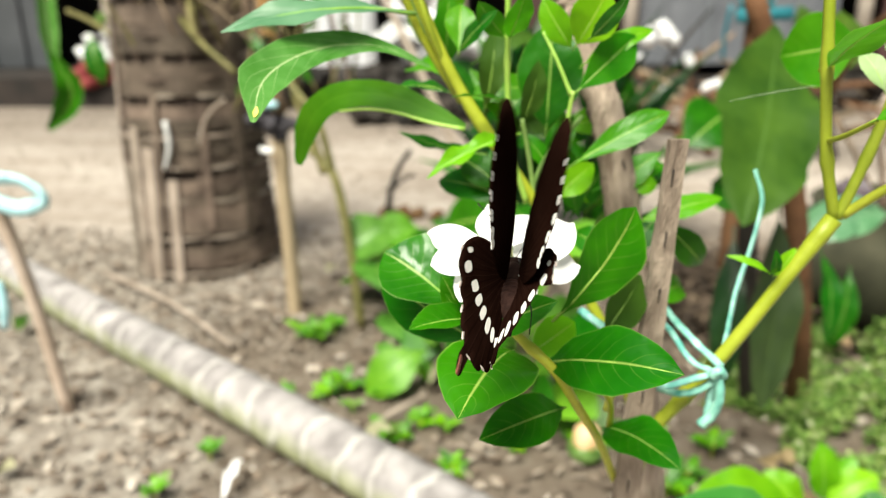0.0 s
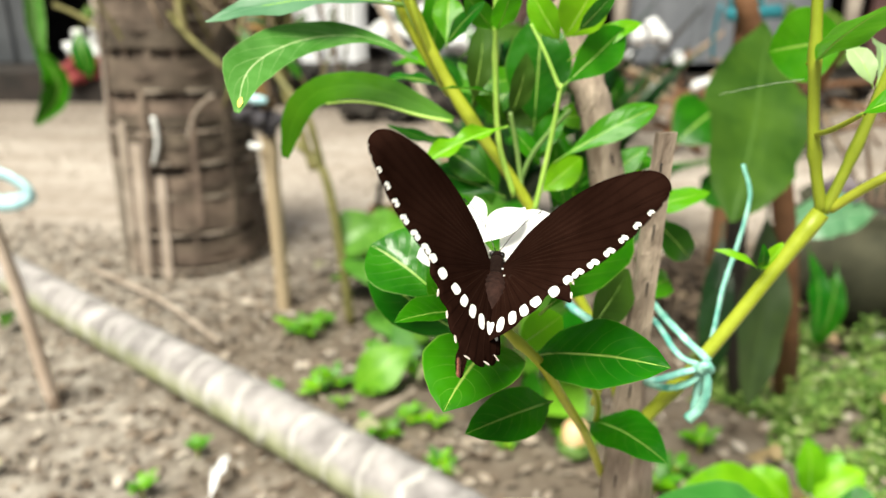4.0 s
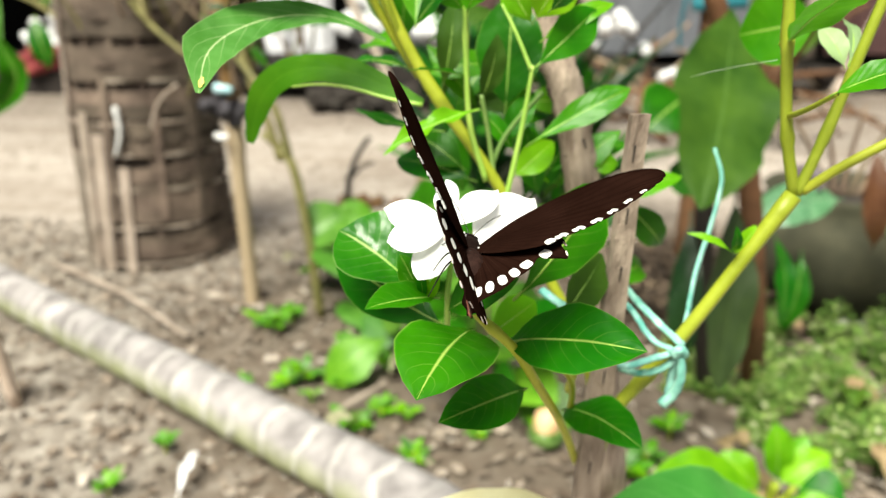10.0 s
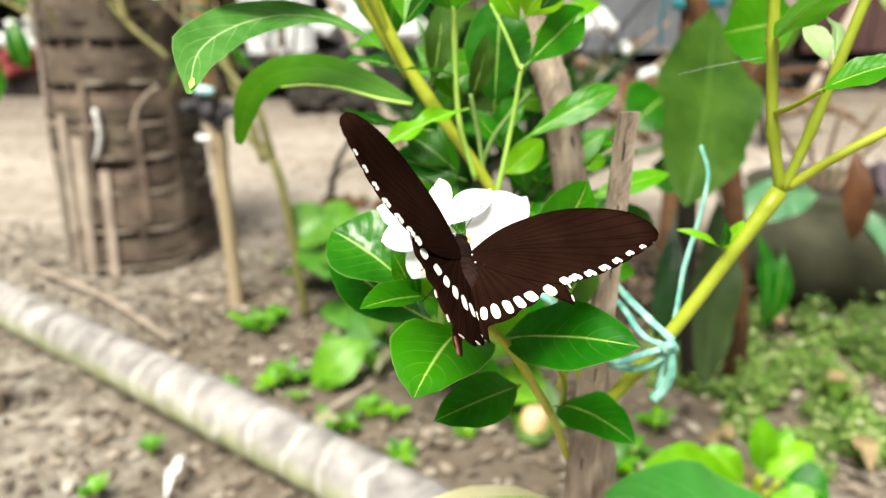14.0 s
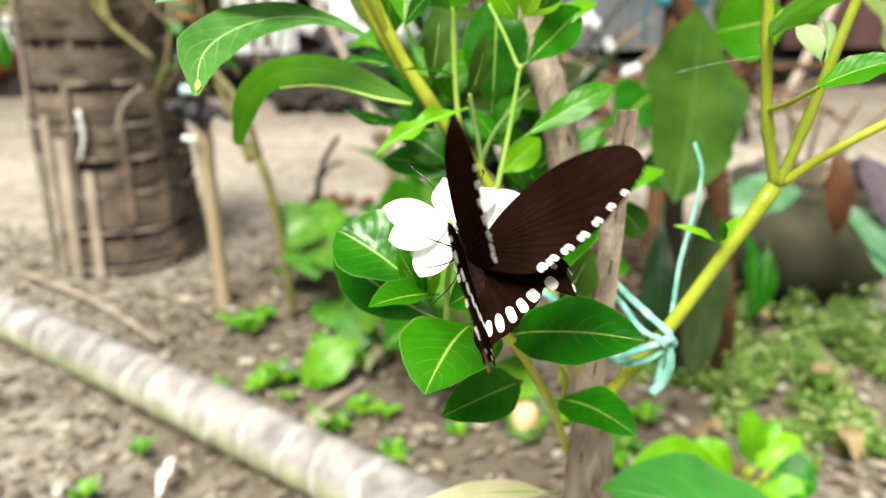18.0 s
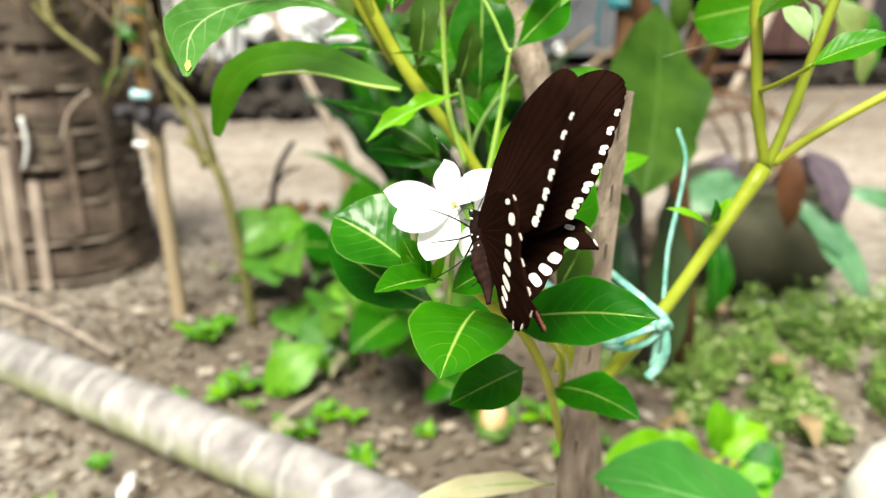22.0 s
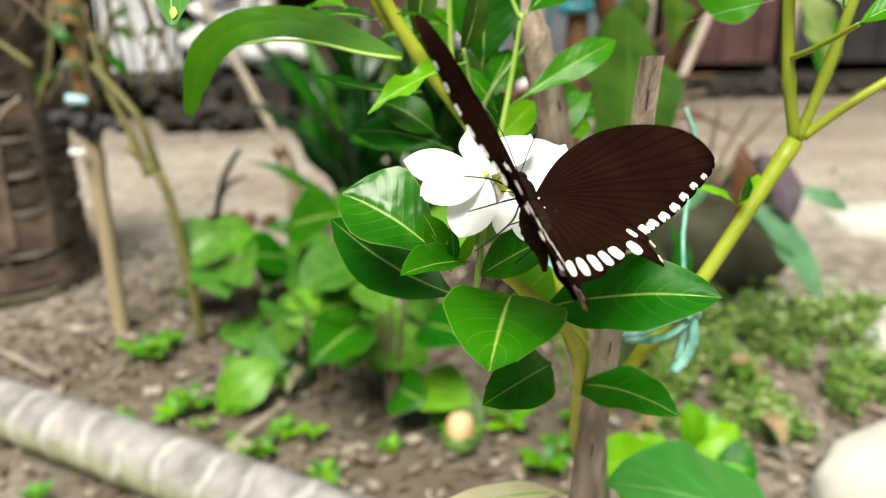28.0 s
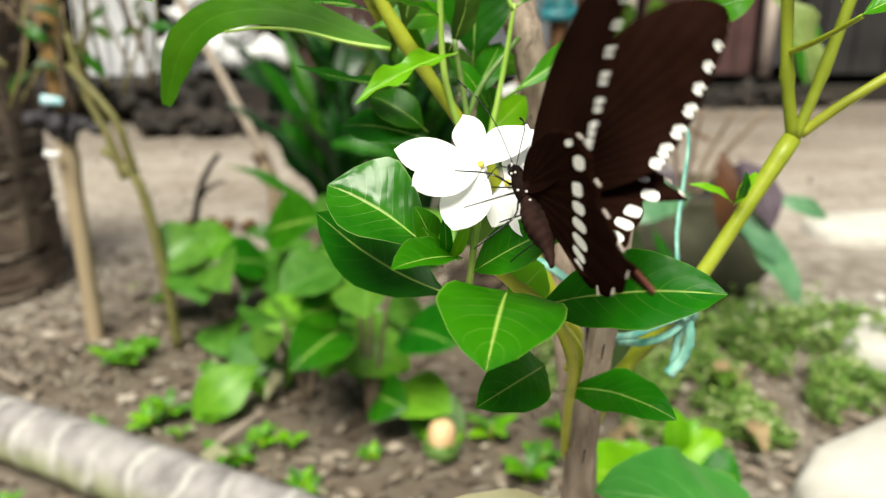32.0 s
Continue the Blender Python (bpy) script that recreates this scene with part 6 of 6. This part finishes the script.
def make_scraps():
    sc = thing("paper_scrap", "torn strip of white paper lying on soil", "paper", at=(-0.3246, 0.4206, 0.0000))
    part("strip", blade((-0.3150, 0.3714, 0.0040), (-0.3212, 0.4453, 0.0120), 0.012, (0, -0.4, 0.9), arch=0.12, fold=0.4, wave=0.05), M_white_cloth, sc)
    tw = thing("dry_twig", "thin dry twig lying across the soil", "twig", at=(-0.6517, 0.9146, 0.0000))
    part("shaft", tube([(-0.8340, 1.0182, 0.0100), (-0.6323, 0.8807, 0.0150), (-0.4556, 0.7344, 0.0100)], 0.005, 0.0035, 6, 6, 0.2), M_lath, tw)
    tw = thing("dry_twig", "thin dry twig lying across the soil", "twig", at=(-0.1593, 0.5976, 0.0000))
    part("shaft", tube([(-0.1760, 0.5517, 0.0100), (-0.1552, 0.5722, 0.0150), (-0.1275, 0.6043, 0.0200)], 0.004, 0.003, 6, 5, 0.2), M_lath, tw)
    for k, (b, t, w) in enumerate((((-0.1679, 0.5158, 0.0100), (-0.1350, 0.5076, 0.0200), 0.04), ((-0.1958, 0.4973, 0.0100), (-0.1533, 0.4570, 0.0200), 0.05), ((-0.1941, 0.5123, 0.0100), (-0.1378, 0.5153, 0.0200), 0.04), ((-0.8449, 0.8095, 0.0100), (-0.8224, 0.7219, 0.0100), 0.05), ((-0.3759, 1.0848, 0.0100), (-0.3935, 1.0066, 0.0300), 0.04), ((-0.1071, 0.7169, 0.0100), (-0.1375, 0.5972, 0.0200), 0.03), ((0.4520, 0.6064, 0.0300), (0.4300, 0.5115, 0.0500), 0.05), ((-0.5998, 0.4005, 0.0000), (-0.5633, 0.3958, 0.0200), 0.04))):
        fl = thing("fallen_leaf", "dry pale fallen leaf lying on soil", "leaf", "fallen leaves", at=b)
        part("blade", blade(b, Vector(b).lerp(t, 0.7), w * 0.6, (0, -0.2, 1), arch=0.15, fold=0.4, wave=0.05, seed=k), M_fallen if k % 3 else M_leaf_dull, fl)
    for k, (b, t) in enumerate((((0.4457, 0.5787, 0.0300), (0.4866, 0.5843, 0.0350)), ((0.4400, 0.5026, 0.0200), (0.4308, 0.4375, 0.0200)), ((0.4552, 0.6265, 0.0300), (0.4674, 0.5849, 0.0350)), ((0.2874, 0.5065, 0.0200), (0.3050, 0.4915, 0.0200)), ((0.2705, 0.4985, 0.0200), (0.2803, 0.4792, 0.0200)), ((0.4671, 0.7746, 0.0300), (0.4441, 0.8012, 0.0300)), ((0.3662, 0.7234, 0.0150), (0.3350, 0.6550, 0.0200)))):
        fl = thing("fallen_leaf", "dry tan fallen leaf among creeping weeds", "leaf", "fallen leaves", at=b)
        part("blade", blade(b, t, 0.024, (0, -0.3, 1), arch=0.2, fold=0.4, wave=0.06, seed=k + 20), M_leaf_dry, fl)
    for k, (p, sx, sy, rz) in enumerate((((0.60, 0.345, 0), 0.17, 0.125, 0.35), ((0.82, 0.64, 0), 0.1, 0.12, 0.4), ((0.97, 0.72, 0), 0.1, 0.11, 0.5), ((1.17, 0.94, 0), 0.12, 0.11, 0.6), ((1.25, 1.3, 0), 0.19, 0.1, 0.1))):
        st = thing("paving_stone", "rough pale concrete paving stone set in earth", "paving stone", "paving stones", at=p)
        bm = bmesh.new()
        rings = []
        for size, z in ((1.02, -0.03), (1.0, 0.012), (0.97, 0.022), (0.91, 0.028), (0.7, 0.03), (0.4, 0.031), (0.12, 0.031)):
            ring = []
            for i in range(48):
                q = 2 * math.pi * i / 48
                c, d = math.cos(q), math.sin(q)
                edge = size * (1 + 0.09 * noise.noise(Vector((c * 1.7, d * 1.7, k * 3.1))) + 0.03 * noise.noise(Vector((c * 6, d * 6, k))))
                x, y = math.copysign(abs(c) ** 0.62, c) * sx * edge, math.copysign(abs(d) ** 0.62, d) * sy * edge
                v = Vector((p[0] + x * math.cos(rz) - y * math.sin(rz), p[1] + x * math.sin(rz) + y * math.cos(rz), z))
                v.z += 0.006 * noise.noise(v * 14) + 0.002 * noise.noise(v * 60)
                ring.append(bm.verts.new(v))
            rings.append(ring)
        for lo, hi in zip(rings, rings[1:]):
            for i in range(48):
                bm.faces.new((lo[i], lo[(i + 1) % 48], hi[(i + 1) % 48], hi[i]))
        bm.faces.new(rings[-1])
        part("slab", bm, M_concrete, st)


make_scraps()


def make_brush_pile():
    c = Vector((0.72, 2.35, 0))
    ob = thing("brush_pile", "pile of dry brown branches and white plastic scraps", "brush pile", at=c)
    rnd = random.Random(81)
    for k in range(60):
        a = c + Vector((rnd.uniform(-0.4, 0.4), rnd.uniform(-0.2, 0.3), rnd.uniform(0, 0.22)))
        d = Vector((rnd.uniform(-1, 1), rnd.uniform(-0.5, 0.5), rnd.uniform(-0.1, 0.5))).normalized() * rnd.uniform(0.2, 0.5)
        part("branch", tube([a, a + d * 0.5 + Vector((0, 0, 0.02)), a + d], rnd.uniform(0.006, 0.016), 0.005, 6, 3, 0.15), rnd.choice((M_stick, M_brown, M_dark)), ob)
    for p, r in (((0.3868, 2.3000, 0.4140), 0.045), ((0.4258, 2.3000, 0.3754), 0.04), ((0.4726, 2.2800, 0.3130), 0.035), ((0.3219, 2.3000, 0.3165), 0.03), ((0.5507, 2.2500, 0.2378), 0.028), ((0.5492, 2.2000, 0.2459), 0.025), ((0.3433, 2.3000, 0.3822), 0.05), ((0.3946, 2.3000, 0.3929), 0.05), ((0.3959, 2.2000, 0.2259), 0.025), ((0.5204, 2.2000, 0.2387), 0.03), ((0.5097, 2.1000, 0.1606), 0.025)):
        bm = bmesh.new()
        bmesh.ops.create_icosphere(bm, subdivisions=2, radius=r * 0.62, matrix=Matrix.Translation(p))
        for v in bm.verts:
            v.co += (v.co - Vector(p)) * 0.6 * noise.noise(v.co * 30)
        part("plastic_scrap", bm, M_white_cloth, ob, "crumpled white plastic scrap")
    x, y = 0.364, 1.10
    post = thing("tied_post", "brown wooden post with blue plastic wound round it", "post", at=(x, y, 0))
    part("shaft", tube([(x, y, -0.05), (x + 0.004, y, 0.5), (x + 0.008, y, 1.2)], 0.020, 0.018, 8, 4, 0.1), M_brown, post)
    for k in range(3):
        z = 0.478 + 0.012 * k
        part("winding", tube([(x + 0.023 * math.cos(q), y + 0.023 * math.sin(q), z + 0.004 * math.sin(3 * q)) for q in [i * 0.7 for i in range(10)]], 0.006, 0.006, 6, 3), M_blue, post, "blue plastic winding")
    part("blue_sheet", strip([Vector((0.3278, 1.0800, 0.4813)), Vector((x, y - 0.026, 0.483)), Vector((0.4176, 1.0800, 0.4845))], 0.022, 0.003, lambda p: Vector((0, -1, 0.2)).normalized()), M_blue, post, "strip of blue plastic sheet")
    part("blue_cord", tube([(x - 0.045, y - 0.02, 0.5), (x - 0.052, y - 0.02, 0.45), (x - 0.05, y - 0.02, 0.41)], 0.0035, 0.003, 6, 4), M_blue, post, "hanging end of blue plastic")


make_brush_pile()


# ---- ground cover and litter ----
def scatter(name, label, category, material, verts, faces):
    me = bpy.data.meshes.new("mesh")
    me.from_pydata(verts, [], faces)
    me.materials.append(material)
    return tagged(new(name, me), label, category, kind="stuff")


def island_material(name, stops, rough=0.8, glow=0.0):
    n = Net(name, rough, 0.25)
    r = n.node("ShaderNodeNewGeometry").outputs["Random Per Island"]
    col = n.ramp(r, stops)
    n.colour(n.mix(n.math("MULTIPLY", n.noise(200.0), 0.3), col, (0.05, 0.04, 0.03)))
    if glow:
        n.shine(col, glow)
    return n.mat


def make_ground_cover():
    rnd = random.Random(90)
    verts, faces = [], []
    made = 0
    while made < 17500:
        x, y = rnd.uniform(0.2, 1.1), rnd.uniform(0.4, 1.2)
        q = ((x - 0.56 - (y - 0.75) * 0.25) / 0.30) ** 2 + ((y - 0.76) / 0.29) ** 2
        if q > 1.0 + 0.5 * noise.noise(Vector((x * 9, y * 9, 1))) or noise.noise(Vector((x * 14, y * 14, 7))) < -0.05:
            continue
        if y > 0.87 + 0.06 * noise.noise(Vector((x * 8, 3, 1))):
            continue
        z = ground_height(x, y) + rnd.uniform(0.0, 0.05) * (1.1 - 0.6 * min(1, q)) * (0.6 + 0.9 * noise.noise(Vector((x * 22, y * 22, 4))) ** 2 * 4)
        a = rnd.uniform(0, 6.28)
        ln = rnd.uniform(0.005, 0.0115)
        d = Vector((math.cos(a), math.sin(a), rnd.uniform(-0.2, 0.6)))
        s = Vector((-math.sin(a), math.cos(a), rnd.uniform(-0.3, 0.3)))
        c = Vector((x, y, z))
        k = len(verts)
        verts += [tuple(c), tuple(c + d * ln * 0.5 + s * ln * 0.38), tuple(c + d * ln), tuple(c + d * ln * 0.5 - s * ln * 0.38)]
        faces.append((k, k + 1, k + 2, k + 3))
        made += 1
    green = island_material("creeping_weed", [(0.0, (0.07, 0.18, 0.025)), (0.5, (0.2, 0.36, 0.07)), (0.85, (0.38, 0.51, 0.14)), (1.0, (0.62, 0.66, 0.4))], 0.6, 0.35)
    scatter("ground_cover", "mat of tiny-leaved creeping green weeds", "weeds", green, verts, faces)

    damp_and_shade, bare = Vector((0.3310, 0.7357, 0.0000)), Vector((-0.0274, 0.5541, 0.0000))

    def lumps(count, lo, hi, area, seed):
        rnd = random.Random(seed)
        verts, faces = [], []
        for _ in range(count):
            x, y = rnd.uniform(*area[0]), rnd.uniform(*area[1])
            if (Vector((x, y, 0)) - damp_and_shade).length < 0.26 or (Vector((x, y, 0)) - bare).length < 0.22:
                continue
            r = rnd.uniform(lo, hi) * rnd.uniform(0.5, 1)
            c = Vector((x, y, ground_height(x, y) + r * 0.25))
            k = len(verts)
            for d in ((1, 0, 0), (0, 1, 0), (-1, 0, 0), (0, -1, 0), (0.3, 0.3, 0.8), (-0.3, -0.2, -0.7), (0.7, 0.7, 0.2), (-0.7, -0.7, 0.3)):
                verts.append(tuple(c + Vector(d) * r * rnd.uniform(0.7, 1.3)))
            faces += [(k + a, k + b, k + e) for a, b, e in ((0, 6, 4), (6, 1, 4), (1, 2, 4), (2, 7, 4), (7, 3, 4), (3, 0, 4), (6, 0, 5), (1, 6, 5), (2, 1, 5), (7, 2, 5), (3, 7, 5), (0, 3, 5))]
        return verts, faces

    earth = island_material("clods", [(0.0, (0.055, 0.042, 0.032)), (0.4, (0.15, 0.12, 0.092)), (0.75, (0.33, 0.285, 0.235)), (1.0, (0.48, 0.44, 0.39))], 0.95)
    scatter("soil_crumbs", "loose crumbs and small stones of brown soil", "soil", earth, *lumps(17000, 0.0015, 0.0042, ((-1.3, 0.9), (0.25, 1.35)), 91))
    scatter("yard_stones", "small stones and crumbs scattered over trodden sand", "stones", earth, *lumps(2200, 0.003, 0.010, ((-2.6, 2.8), (1.35, 3.7)), 93))
    pale = island_material("pale_pebbles", [(0.0, (0.3, 0.27, 0.24)), (0.5, (0.55, 0.52, 0.48)), (1.0, (0.78, 0.76, 0.72))], 0.9)
    scatter("pebbles", "scattered whitish pebbles at the edge of the weeds", "stones", pale, *lumps(110, 0.004, 0.016, ((0.56, 0.95), (0.78, 0.95)), 95))
    rnd = random.Random(92)
    verts, faces = [], []
    for _ in range(5600):
        x, y = rnd.uniform(-1.3, 0.7), rnd.uniform(0.3, 1.35)
        a, ln = rnd.uniform(0, 6.28), rnd.uniform(0.008, 0.026)
        c = Vector((x, y, ground_height(x, y) + 0.006))
        d = Vector((math.cos(a), math.sin(a), rnd.uniform(-0.15, 0.3)))
        s = Vector((-math.sin(a), math.cos(a), rnd.uniform(-0.4, 0.4))) * rnd.uniform(0.15, 0.4)
        k = len(verts)
        verts += [tuple(c), tuple(c + (d * 0.4 + s) * ln), tuple(c + d * ln), tuple(c + (d * 0.5 - s) * ln)]
        faces.append((k, k + 1, k + 2, k + 3))
    # Dark leaf quads added behind the stems, undergrowth shade in their colour.
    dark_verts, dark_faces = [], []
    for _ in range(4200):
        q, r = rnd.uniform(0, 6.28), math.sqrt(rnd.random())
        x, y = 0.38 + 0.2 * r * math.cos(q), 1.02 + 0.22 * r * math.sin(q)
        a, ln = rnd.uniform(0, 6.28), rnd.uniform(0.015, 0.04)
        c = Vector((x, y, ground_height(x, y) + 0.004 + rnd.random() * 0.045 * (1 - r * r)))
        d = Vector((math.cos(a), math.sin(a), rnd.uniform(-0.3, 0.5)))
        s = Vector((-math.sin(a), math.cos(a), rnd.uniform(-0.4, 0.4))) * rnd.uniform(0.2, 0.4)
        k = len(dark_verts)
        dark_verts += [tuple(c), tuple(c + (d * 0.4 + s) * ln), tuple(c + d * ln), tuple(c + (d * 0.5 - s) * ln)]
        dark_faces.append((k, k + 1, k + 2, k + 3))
    undergrowth_shade = island_material("shade_leaves", [(0.0, (0.012, 0.008, 0.006)), (0.6, (0.04, 0.027, 0.018)), (0.9, (0.085, 0.06, 0.04)), (1.0, (0.2, 0.15, 0.1))], 0.8)
    scatter("shade_leaves", "added mound of leaves coloured dark for undergrowth shade", "litter", undergrowth_shade, dark_verts, dark_faces)
    dry = island_material("leaf_litter", [(0.0, (0.05, 0.035, 0.025)), (0.4, (0.16, 0.12, 0.09)), (0.8, (0.33, 0.275, 0.225)), (1.0, (0.45, 0.4, 0.35))], 0.9)
    scatter("leaf_litter", "scattered dry brown leaf litter on soil", "litter", dry, verts, faces)


make_ground_cover()


# ---- what moves: the feeding butterfly ----
# seconds; the body's place and turn
BODY = [
    (0, 0.0118, -0.0724, 0.4482, 21.8, 5.8, 2.6),
    (1, 0.0103, -0.0692, 0.4485, 14.6, 9.0, 2.7),
    (2, 0.0106, -0.0680, 0.4492, 9.3, 12.0, 3.4),
    (3, 0.0104, -0.0675, 0.4459, 20.2, 8.8, 3.4),
    (6, 0.0113, -0.0674, 0.4465, 18.4, 10.8, 3.3),
    (7, 0.0099, -0.0689, 0.4479, 11.5, 12.4, 1.8),
    (8, 0.0111, -0.0626, 0.4463, 11.2, 15.4, 3.9),
    (9, 0.0123, -0.0660, 0.4466, 8.5, 19.1, 6.4),
    (10, 0.0112, -0.0664, 0.4470, 8.2, 22.2, 6.5),
    (11, 0.0104, -0.0708, 0.4464, 25.6, 21.5, 15.5),
    (12, 0.0108, -0.0679, 0.4438, 28.7, 15.6, 13.8),
    (13, 0.0104, -0.0636, 0.4427, 29.0, 15.4, 15.0),
    (14, 0.0108, -0.0681, 0.4456, 26.2, 21.9, 20.9),
    (17, 0.0088, -0.0759, 0.4470, 47.4, 13.4, 26.8),
    (18, 0.0101, -0.0757, 0.4476, 39.8, 11.1, 29.0),
    (19, 0.0113, -0.0675, 0.4435, 43.1, 16.3, 26.3),
    (20, 0.0102, -0.0791, 0.4499, 45.3, 19.5, 31.8),
    (21, 0.0108, -0.0695, 0.4451, 48.1, 15.8, 26.8),
    (22, 0.0108, -0.0725, 0.4465, 43.5, 23.0, 30.9),
    (23, 0.0103, -0.0734, 0.4456, 45.5, 21.9, 33.2),
    (24, 0.0099, -0.0718, 0.4453, 46.8, 21.4, 34.8),
    (25, 0.0093, -0.0715, 0.4449, 47.4, 23.2, 35.2),
    (28, 0.0113, -0.0714, 0.4479, 37.7, 25.0, 27.4),
    (29, 0.0135, -0.0685, 0.4464, 38.4, 25.4, 27.8),
    (30, 0.0114, -0.0742, 0.4480, 34.6, 25.1, 28.6),
    (31, 0.0114, -0.0739, 0.4482, 37.3, 21.3, 34.1),
    (32, 0.0118, -0.0699, 0.4467, 37.8, 25.2, 33.6),
]
# poses of the wings through their beat: rise, twist and sweep of left and right forewing, left and right hindwing
STROKE = {
    0: (83, 11, -31, 84, 4, -38, 62, 7, -22, 65, -7, -29),
    1: (56, 11, -35, 59, 8, -39, 46, 2, -26, 48, -2, -31),
    2: (48, 2, -40, 43, -6, -41, 46, 2, -30, 50, 0, -32),
    3: (60, -7, -28, 57, -16, -32, 45, 4, -24, 51, -2, -29),
    6: (78, -25, -42, 78, -25, -42, 60, 7, -30, 64, -1, -34),
    7: (45, 7, -39, 47, 7, -38, 38, 1, -31, 41, 3, -28),
    8: (49, -7, -38, 48, -12, -44, 45, 1, -30, 50, 2, -30),
    9: (42, -3, -40, 46, -7, -41, 41, -2, -31, 45, -1, -29),
    10: (46, -4, -39, 50, -4, -39, 43, -3, -31, 47, 1, -25),
    11: (78, -11, -31, 97, -12, -33, 45, 1, -21, 65, -5, -25),
    12: (66, -15, -19, 64, -26, -34, 49, -3, -17, 55, -7, -22),
    13: (42, -8, -11, 43, -4, -26, 40, -3, -19, 40, -7, -25),
    14: (31, 3, -31, 29, -0, -30, 26, -2, -21, 27, -3, -24),
    17: (80, -11, -29, 80, -35, -24, 57, -7, -1, 63, -4, -17),
    18: (63, -9, -32, 70, -14, -39, 49, 1, -10, 52, -7, -28),
    19: (44, -7, -32, 49, -14, -33, 41, -5, -20, 43, -7, -24),
    20: (30, -1, -24, 28, 13, -27, 27, -2, -19, 24, -6, -29),
    21: (55, 19, -11, 63, 10, -22, 43, -3, -15, 41, -9, -25),
    22: (75, 0, -26, 88, 10, -18, 63, -1, -8, 65, -10, -14),
    23: (78, -9, -29, 93, -10, -26, 69, -1, -10, 64, -9, -15),
    24: (69, -20, -28, 82, -21, -26, 65, -4, -11, 61, -10, -15),
    25: (55, -15, -26, 71, -10, -26, 58, -6, -14, 55, -10, -17),
    28: (24, 2, -27, 28, 15, -20, 25, -5, -16, 24, -6, -25),
    29: (21, 2, -22, 29, 18, -19, 27, -3, -20, 23, -7, -25),
    30: (30, 11, -26, 43, 18, -21, 33, -4, -18, 33, -7, -24),
    31: (46, 12, -32, 52, 27, -21, 41, -4, -15, 37, -13, -23),
    32: (63, 13, -26, 84, 15, -24, 51, -3, -15, 57, -8, -16),
}
# when the wings pass through which pose, between the whole seconds (two poses: halfway between them)
BEATS = """
0.2:3 0.4:7 0.6:0 0.8:8 1.2:0 1.4:2 1.6:1+0 1.8:3 2.2:0 2.4:8 2.6:1 2.8:3+0 3.2:1 3.4:0 3.5:3+0 3.6:3 3.75:8 3.9:7 4.05:1 4.2:0 4.35:3 4.5:8 4.65:7 4.8:1 4.9:0 5.0:8 5.15:7 5.3:1 5.4:0 5.5:3
6.1:3 6.2:8 6.3:7 6.4:1 6.5:1+0 6.6:6 6.7:3+0 6.8:3 6.9:8 7.1:1 7.2:0 7.3:6 7.4:3 7.5:8 7.6:7+1 7.8:11+6 8.2:1+0 8.4:12 8.6:10+1 8.8:6+12 9.2:0+1 9.4:9 9.6:10+1 9.8:6+12 10.2:0+1 10.4:12 10.6:10 10.8:1 11.2:8 11.4:7 11.6:1 11.8:6+12 12.2:14 12.4:7 12.6:0+12 12.8:12 13.2:14 13.4:1+12 13.6:17 13.8:13 14.2:21 14.4:17
14.5:18 14.7:14 14.85:1 15.0:17 15.15:18 15.3:14 15.5:21 15.65:17 15.8:18 15.95:14 16.15:21 16.3:17 16.4:19 16.6:20 16.8:21 17.2:19 17.4:20 17.6:20+21 17.8:22 18.2:14 18.4:20 18.6:21+22 18.8:17 19.2:20 19.4:21 19.6:17+23 19.8:18 20.2:21 20.4:23 20.6:18 20.8:20+21 21.2:17+24 21.4:18 21.6:19 21.8:19+21 22.2:24 22.4:25 22.6:28 22.8:31
23.1:23 23.2:24+25 23.3:25 23.4:28+25 23.5:28 23.6:28 23.7:31 23.8:22 23.9:23 24.1:24+25 24.2:25 24.3:28 24.4:28 24.5:28 24.6:31 24.8:23 25.2:28 25.4:30 25.5:30 25.6:31 25.7:32 25.85:24 26.0:25 26.15:28 26.35:31 26.5:32 26.65:24 26.8:25 27.0:28 27.2:31 27.35:32 27.5:23 27.6:24 27.8:25
28.2:31 28.4:32 28.6:24 28.8:28 29.2:31 29.3:32 29.4:23 29.5:24 29.6:25 29.8:28 30.2:32 30.4:24 30.5:24+25 30.6:25 30.8:29 31.2:23 31.4:24+25 31.5:25 31.6:28+25 31.8:30
"""


def motions():
    rows = []
    for t in (b[0] for b in BODY):
        rows.append((t, np.array(STROKE[t], float)))
    for word in BEATS.split():
        t, poses = word.split(":")
        rows.append((float(t), np.mean([STROKE[int(k)] for k in poses.split("+")], axis=0)))
    rows.sort(key=lambda r: r[0])
    full = [rows[0]]
    for a, b in zip(rows, rows[1:]):
        if abs(a[1] - b[1]).max() > 55:
            full.append(((a[0] + b[0]) / 2, (a[1] + b[1]) / 2))
        full.append(b)
    keys = np.array(BODY)
    walk(butterfly, [(t, pose(*[np.interp(t, keys[:, 0], keys[:, k]) for k in range(1, 7)])) for t, _ in full])
    for key, k, side, drop in (("left_fore", 0, -1, 0), ("right_fore", 3, 1, 0), ("left_hind", 6, -1, 0.00039), ("right_hind", 9, 1, 0.00039)):
        walk(wings[key], [(t, pose(side * 0.03 * WING, 0, 0.012 * WING - drop, 0, -side * w[k], 0) @ pose(0, 0, 0, w[k + 1], 0, 0) @ pose(0, 0, 0, 0, 0, side * w[k + 2])) for t, w in full])


motions()
